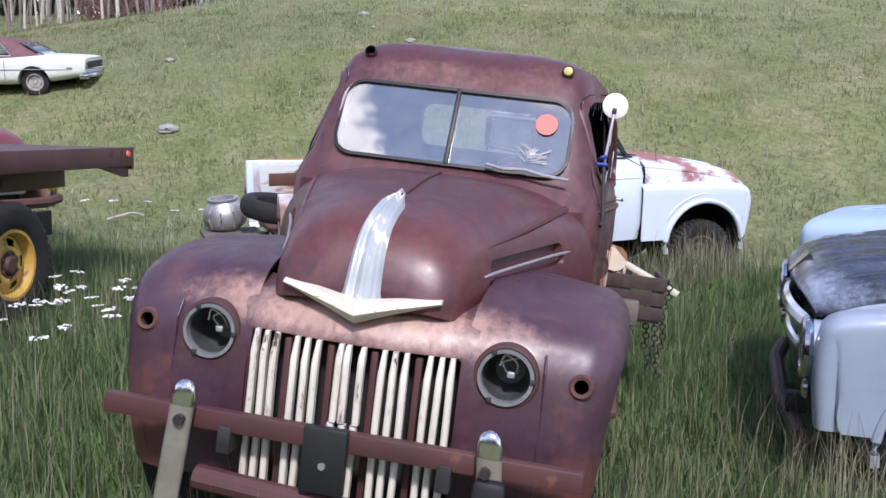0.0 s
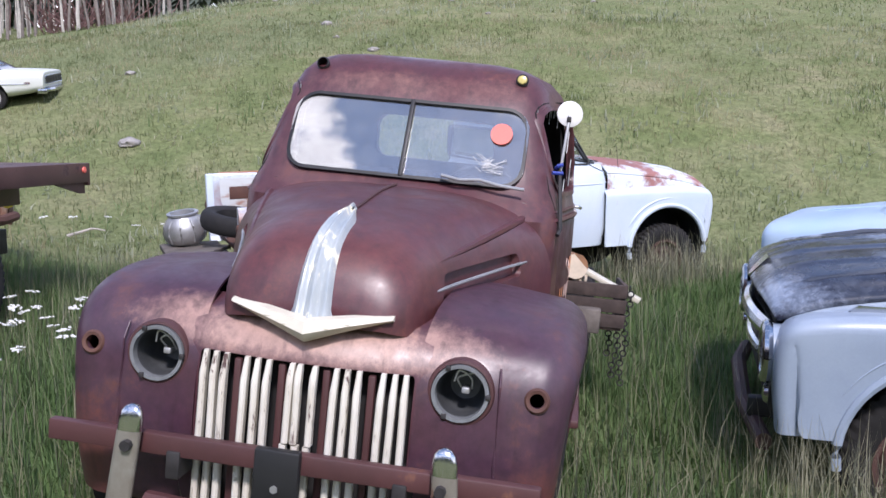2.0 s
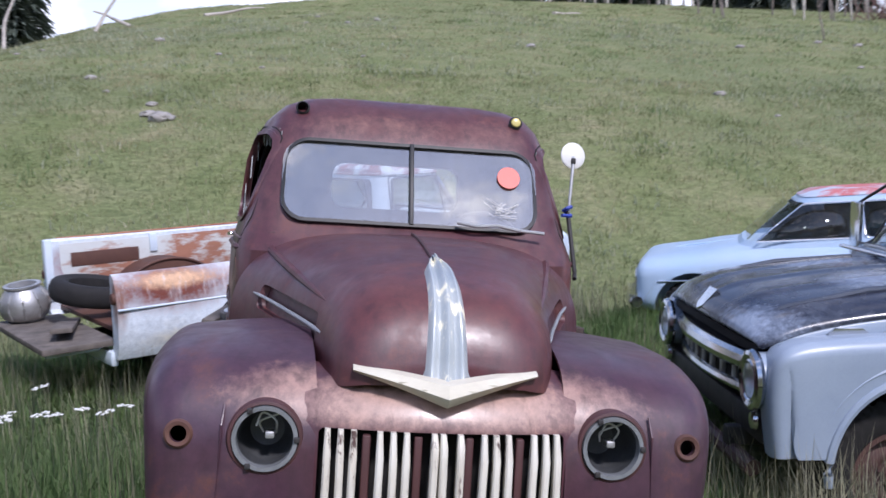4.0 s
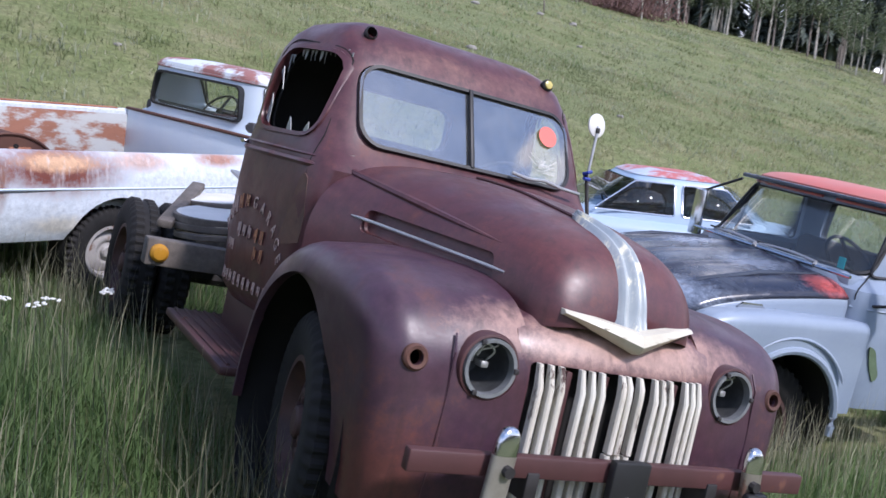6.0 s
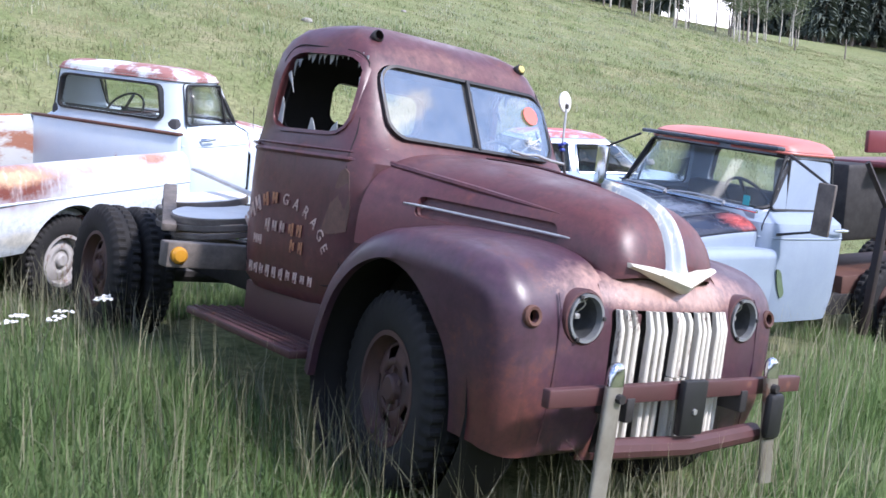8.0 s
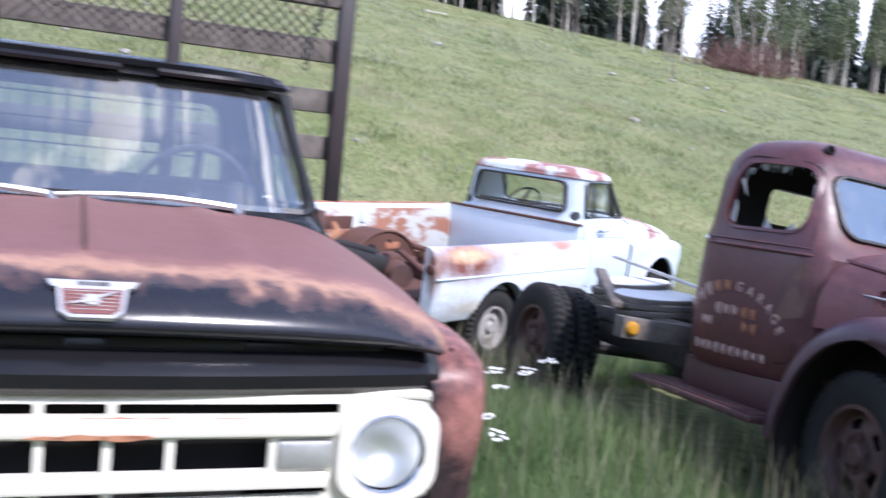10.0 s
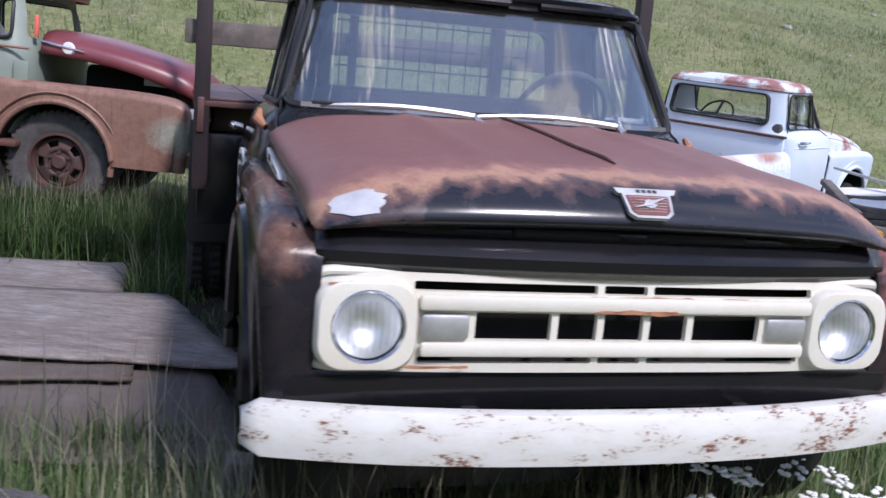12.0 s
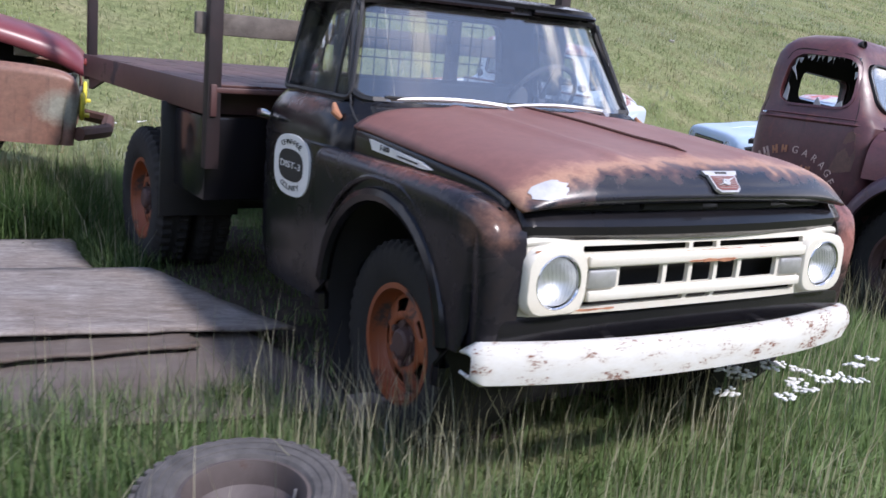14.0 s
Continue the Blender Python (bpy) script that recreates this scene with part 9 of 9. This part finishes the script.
for k in range(46):
    f = rnd.random()
    spots.append((40 + 32 * f, 55 + rnd.uniform(-2, 5) - 10 * f, rnd.uniform(0.55, 0.95)))
for k in range(40):
    x = rnd.uniform(14, 50)
    spots.append((x, 57 + rnd.uniform(0, 7) - 0.1 * max(0, x - 40), rnd.uniform(0.8, 1.2)))
for k in range(14):
    spots.append((rnd.uniform(47, 58), rnd.uniform(40, 47), rnd.uniform(0.6, 0.95)))
scatter([aspen(k + 20, 6.0 + k * 0.5, True) for k in range(5)], spots, 2)
# dark spruces beyond the shoulder of the ridge
spots = []
for k in range(190):
    a = radians(rnd.uniform(55, 82))
    d = rnd.uniform(112, 165)
    f = min(1.0, (math.degrees(a) - 55) / 9)
    spots.append((-3 + d * math.sin(a), 1 + d * math.cos(a), rnd.uniform(0.55, 0.85) + 0.45 * f))
kinds = [spruce(k, 13 + k) for k in range(5)]
scatter(kinds, spots, 3)


def far_wood(name, label, spots, seed):
    """A wood too far off or too dense to tell the trees apart: crowns and trunks in one mesh."""
    rw = random.Random(seed)
    vs, fs, base = [], [], 0
    for i, (x, y, sc) in enumerate(spots):
        z, a = float(ground_z(x, y)), rw.uniform(0, 6.28)
        for child in kinds[i % 5].children:
            me = child.data
            co = np.empty(len(me.vertices) * 3, np.float32)
            me.vertices.foreach_get("co", co)
            co = co.reshape(-1, 3) * sc
            c, s_ = math.cos(a), math.sin(a)
            vs.append(np.stack([x + co[:, 0] * c - co[:, 1] * s_, y + co[:, 0] * s_ + co[:, 1] * c, z + co[:, 2]], 1))
            fs += [[base + v for v in p.vertices] for p in me.polygons]
            base += len(co)
    me = bpy.data.meshes.new(name)
    me.from_pydata(np.concatenate(vs).tolist(), [], fs)
    me.materials.append(MAT["needle"])
    return tagged(new(name, me), label, "forest", kind="stuff")


far_wood("ridge_wood", "grey-green wood behind the ridge", [(rnd.uniform(2, 46), 66 + rnd.uniform(0, 20), rnd.uniform(0.7, 1.0)) for k in range(70)] + [(d * math.sin(a), d * math.cos(a), rnd.uniform(0.75, 1.05)) for a, d in [(radians(rnd.uniform(34, 50)), rnd.uniform(86, 104)) for k in range(46)]], 8)
far_wood("far_wood", "dark spruce wood behind the bare trunks", [(rnd.uniform(-70, -17), 57 + rnd.uniform(0, 18), rnd.uniform(0.7, 1.0)) for k in range(80)], 5)
# added wood, never in view: it dims the horizon mirrored in the paint
far_wood("valley_wood", "unseen spruce wood added on the valley sides to darken reflections", [(rnd.uniform(-90, 70), rnd.uniform(-75, -32), rnd.uniform(0.8, 1.2)) for k in range(130)] + [(rnd.uniform(-95, -48), rnd.uniform(-32, 30), rnd.uniform(0.8, 1.2)) for k in range(50)], 6)


def brush_pile(x, y, s, seed):
    rnd = random.Random(seed)
    d = thing("brush_thicket", "tangled red-brown leafless thicket on the ridge", "bush", Matrix.Translation((x, y, float(ground_z(x, y)))))
    bm = bmesh.new()
    for k in range(170):
        a = rnd.uniform(0, 6.28)
        b = Vector((rnd.gauss(0, 1.2), rnd.gauss(0, 0.8), 0)) * s
        q = limb_path(rnd, b, (math.cos(a), math.sin(a), rnd.uniform(0.5, 2.0)), rnd.uniform(0.8, 2.2) * s, 0.2)
        tube(bm, q, [0.03 * s, 0.022 * s, 0.008 * s], 4)
    part("tangle", bm, "brush", d)


brush_pile(31.5, 47.5, 1.0, 1)
brush_pile(34.0, 48.5, 1.1, 2)
brush_pile(-22, 44, 1.2, 3)

# fence stakes down the eastern slope
for k in range(9):
    x, y = 44 + 4.2 * k, 47 - 1.6 * k
    p = tagged(new("fence_stake", finish("fence_stake", tube(bmesh.new(), ((0, 0, -0.3), (0.02, 0, 0.7), (0.0, 0, 1.5)), [0.06, 0.06, 0.05], 7), "grey_bark")), "grey wooden fence stake on the slope", "fence post", "fence stakes")
    p.location = (x, y, float(ground_z(x, y)))


# ---- grass ----
def grass_material(name, lo, mid, hi, scale, spread=0.16):
    m, nt, b = principled(name)
    v = coords(nt)
    n = noise_node(nt, v, scale, 4, 0.6, 0.3)
    geo = nt.nodes.new("ShaderNodeNewGeometry")
    mix = mixed(nt, 0.22, n, geo.outputs["Random Per Island"])
    col = ramp(nt, mix, ((0.5 - spread, lo), (0.5, mid), (0.5 + spread, hi)))
    nt.links.new(col, b.inputs["Base Color"])
    b.inputs["Roughness"].default_value = 0.55
    b.inputs["Specular IOR Level"].default_value = 0.25
    tr = nt.nodes.new("ShaderNodeBsdfTranslucent")
    nt.links.new(col, tr.inputs[0])
    mx = nt.nodes.new("ShaderNodeMixShader")
    mx.inputs[0].default_value = 0.5
    nt.links.new(b.outputs[0], mx.inputs[1])
    nt.links.new(tr.outputs[0], mx.inputs[2])
    nt.links.new(mx.outputs[0], nt.nodes["Material Output"].inputs[0])
    return m


MAT["grass"] = grass_material("meadow_grass", (0.155, 0.250, 0.085), (0.215, 0.33, 0.125), (0.30, 0.39, 0.18), 0.9)
MAT["grass_pale"] = grass_material("dry_seed_grass", (0.28, 0.28, 0.17), (0.40, 0.39, 0.25), (0.52, 0.50, 0.36), 0.9)
MAT["grass_hill"] = grass_material("hillside_bunch_grass", (0.118, 0.152, 0.060), (0.205, 0.220, 0.098), (0.40, 0.355, 0.215), 0.42, 0.095)


def blades(name, label, x, y, h, w, mat, rng, lean=0.45, lift=0.0, upturned=True):
    n = len(x)
    z = ground_z(x, y) - 0.02 + lift
    a = rng.uniform(0, 2 * np.pi, n)
    d = rng.uniform(0, 2 * np.pi, n)
    ln = np.abs(rng.normal(0, lean, n)) * h
    ux, uy = np.cos(a) * w / 2, np.sin(a) * w / 2
    mx, my = x + np.cos(d) * ln * 0.30, y + np.sin(d) * ln * 0.30
    tx, ty = x + np.cos(d) * ln, y + np.sin(d) * ln
    tz = z + np.sqrt(np.maximum(h * h - ln * ln, (0.35 * h) ** 2))
    mz = z + (tz - z) * 0.58
    v = np.empty((n, 5, 3), np.float32)
    v[:, 0] = np.stack([x - ux, y - uy, z], 1)
    v[:, 1] = np.stack([x + ux, y + uy, z], 1)
    v[:, 2] = np.stack([mx + ux * 0.8, my + uy * 0.8, mz], 1)
    v[:, 3] = np.stack([mx - ux * 0.8, my - uy * 0.8, mz], 1)
    v[:, 4] = np.stack([tx, ty, tz], 1)
    base = (np.arange(n) * 5)[:, None]
    loops = (base + np.array([0, 1, 2, 3, 3, 2, 4])).ravel()
    me = bpy.data.meshes.new(name)
    me.vertices.add(n * 5)
    me.vertices.foreach_set("co", v.ravel())
    me.loops.add(n * 7)
    me.loops.foreach_set("vertex_index", loops.astype(np.int32))
    me.polygons.add(n * 2)
    starts = ((np.arange(n) * 7)[:, None] + np.array([0, 4])).ravel()
    me.polygons.foreach_set("loop_start", starts.astype(np.int32))
    me.update(calc_edges=True)
    me.shade_smooth()
    soft = np.zeros((n, 5, 3), np.float32)
    soft[:, :, 0], soft[:, :, 1], soft[:, :, 2] = (np.cos(d) * 0.35)[:, None], (np.sin(d) * 0.35)[:, None], 0.93
    if upturned:
        me.normals_split_custom_set_from_vertices(soft.reshape(-1, 3))
    me.materials.append(MAT[mat])
    return tagged(new(name, me), label, "grass", kind="stuff")


def keep_off(x, y):
    """Where no tall grass grows: under the boards, the spare wheel and the low parts of the trucks."""
    ok = np.ones(len(x), bool)
    ok &= ~((x > -8.0) & (x < -5.62) & (y > 4.55) & (y < 6.5))
    ok &= ~((x > -7.9) & (x < -6.25) & (y > 6.5) & (y < 7.45))
    ok &= ~(((x + 6.57) ** 2 + (y - 3.36) ** 2) < 0.36 ** 2)
    ok &= ~((x > -5.75) & (x < -4.05) & (y > 3.35) & (y < 8.6))
    ok &= ~((x > -6.0) & (x <= -5.75) & (y > 4.3) & (y < 7.8) & (np.sin(x * 91.7 + y * 57.3) > -0.75))
    ok &= ~((x > -0.95) & (x < 0.85) & (y > 4.1) & (y < 8.2))
    ok &= ~((x > 2.0) & (x < 4.6) & (y > 5.4) & (y < 6.9))
    # the tall growth thins out towards the trodden strip and the sides
    edge = np.minimum.reduce([(y - 1.5) / 0.7, (x + 10.5) / 0.9, (5.5 - x) / 0.9])
    ok &= edge > (np.sin(x * 127.1 + y * 311.7) * 43758.5) % 1
    return ok


def clumped(rng, n, x0, x1, y0, y1, share=0.6, size=0.10):
    """Random places, many of them gathered in tufts."""
    k = int(n * share)
    c = max(1, k // 14)
    cx, cy = rng.uniform(x0, x1, c), rng.uniform(y0, y1, c)
    i = rng.integers(0, c, k)
    x = np.concatenate([cx[i] + rng.normal(0, size, k), rng.uniform(x0, x1, n - k)])
    y = np.concatenate([cy[i] + rng.normal(0, size, k), rng.uniform(y0, y1, n - k)])
    return x, y


rng = np.random.default_rng(12)
x, y = clumped(rng, 390000, -10.5, 5.5, 1.6, 10.5, 0.65, 0.09)
ok = keep_off(x, y)
x, y = x[ok], y[ok]
patch = 0.75 + 0.35 * np.sin(x * 1.3 + np.sin(y * 1.1) * 1.4) * np.sin(y * 1.7 + 0.5)
h = rng.uniform(0.14, 0.36, len(x)) * patch
near = np.exp(-((y - 2.2) / 1.1) ** 2)
blades("grass", "tall green meadow grass", x, y, h * (1 - 0.25 * near), rng.uniform(0.003, 0.0065, len(x)), "grass", rng, 0.95)
x, y = clumped(rng, 90000, -10.5, 5.5, 1.6, 10.5, 0.5, 0.12)
ok = keep_off(x, y)
x, y = x[ok], y[ok]
blades("grass", "low dense meadow undergrowth", x, y, rng.uniform(0.08, 0.19, len(x)), rng.uniform(0.009, 0.016, len(x)), "grass", rng, 0.9)
x, y = clumped(rng, 14000, -10.5, 5.5, 1.8, 10.5, 0.7, 0.16)
ok = keep_off(x, y)
x, y = x[ok], y[ok]
blades("seed_grass", "pale dry seed stalks in the meadow", x, y, rng.uniform(0.35, 0.62, len(x)), rng.uniform(0.003, 0.006, len(x)), "grass_pale", rng, 0.3)
# dry stalks standing round the wheels
for cx, cy in ((-0.9, 4.7), (0.75, 4.75), (-1.05, 8.05), (-5.75, 3.6), (-4.1, 3.65), (1.6, 10.2), (2.0, 5.3), (-6.4, 8.9), (-7.2, 8.9), (-0.3, 3.55), (2.5, 5.1), (2.05, 9.85), (1.75, 10.0)):
    n = 260
    x, y = cx + rng.normal(0, 0.32, n), cy + rng.normal(0, 0.16, n)
    blades("seed_grass", "pale dry seed stalks standing round a wheel", x, y, rng.uniform(0.25, 0.58, n), rng.uniform(0.003, 0.007, n), "grass_pale", rng, 0.35)
# thin short growth under and beside the flatbed
x, y = clumped(rng, 9000, -6.0, -3.9, 3.3, 8.6, 0.8, 0.08)
blades("short_grass", "short shaded weeds under the flatbed", x, y, rng.uniform(0.05, 0.14, len(x)), rng.uniform(0.006, 0.012, len(x)), "grass", rng)
x, y = clumped(rng, 250000, -24, 62, 10.5, 26, 0.75, 0.14)
blades("hill_grass", "bunch grass on the lower slope", x, y, rng.uniform(0.06, 0.19, len(x)), rng.uniform(0.008, 0.017, len(x)), "grass_hill", rng, 1.3, upturned=False)
x, y = clumped(rng, 170000, -45, 84, 25, 60, 0.85, 0.22)
blades("far_grass", "bunch grass on the upper hillside", x, y, rng.uniform(0.06, 0.17, len(x)), rng.uniform(0.018, 0.038, len(x)), "grass_hill", rng, 1.3, upturned=False)
# weeds whose deep green also carries the shade lying on this growth
MAT["weeds"] = grass_material("shade_green_weeds", (0.055, 0.105, 0.030), (0.085, 0.15, 0.045), (0.13, 0.20, 0.07), 1.3)
x, y = clumped(rng, 26000, -9.6, -5.9, 7.5, 9.4, 0.6, 0.10)
ok = keep_off(x, y)
x, y = x[ok], y[ok]
blades("weeds", "weeds between the boards and the old truck, green deepened for shade", x, y, rng.uniform(0.20, 0.45, len(x)), rng.uniform(0.006, 0.013, len(x)), "weeds", rng, 0.6)
x, y = clumped(rng, 6000, -6.35, -5.9, 4.4, 7.6, 0.7, 0.07)
ok = keep_off(x, y)
x, y = x[ok], y[ok]
blades("weeds", "weeds along the truck, green deepened for shade", x, y, rng.uniform(0.10, 0.26, len(x)), rng.uniform(0.006, 0.012, len(x)), "weeds", rng, 0.7)
# low sage and greener tussocks scattered over the slope
MAT["sage"] = grass_material("grey_green_sage", (0.32, 0.35, 0.23), (0.38, 0.40, 0.28), (0.45, 0.46, 0.34), 1.5)
MAT["tussock"] = grass_material("deep_green_tussock", (0.17, 0.235, 0.095), (0.205, 0.275, 0.12), (0.25, 0.31, 0.15), 1.5)
for name, label, mat, n, per, size in (("sage_brush", "pale grey-green sage tufts on the hillside", "sage", 700, 45, 0.26), ("tussock_grass", "deep green tussocks on the hillside", "tussock", 160, 60, 0.28), ("dry_tussock", "pale straw tufts on the hillside", "grass_pale", 420, 40, 0.30)):
    cy = 11 + 36 * rng.random(n) ** 1.2
    cx = -14 + rng.random(n) * (30 + 1.0 * cy)
    i = np.repeat(np.arange(n), per)
    sc = (0.6 + 0.8 * rng.random(n))[i] * (0.7 + cy[i] / 40)
    x, y = cx[i] + rng.normal(0, 1, n * per) * size * sc, cy[i] + rng.normal(0, 1, n * per) * size * sc * 0.8
    blades(name, label, x, y, rng.uniform(0.06, 0.16, n * per) * sc, rng.uniform(0.012, 0.024, n * per) * sc, mat, rng, 1.2, upturned=False)
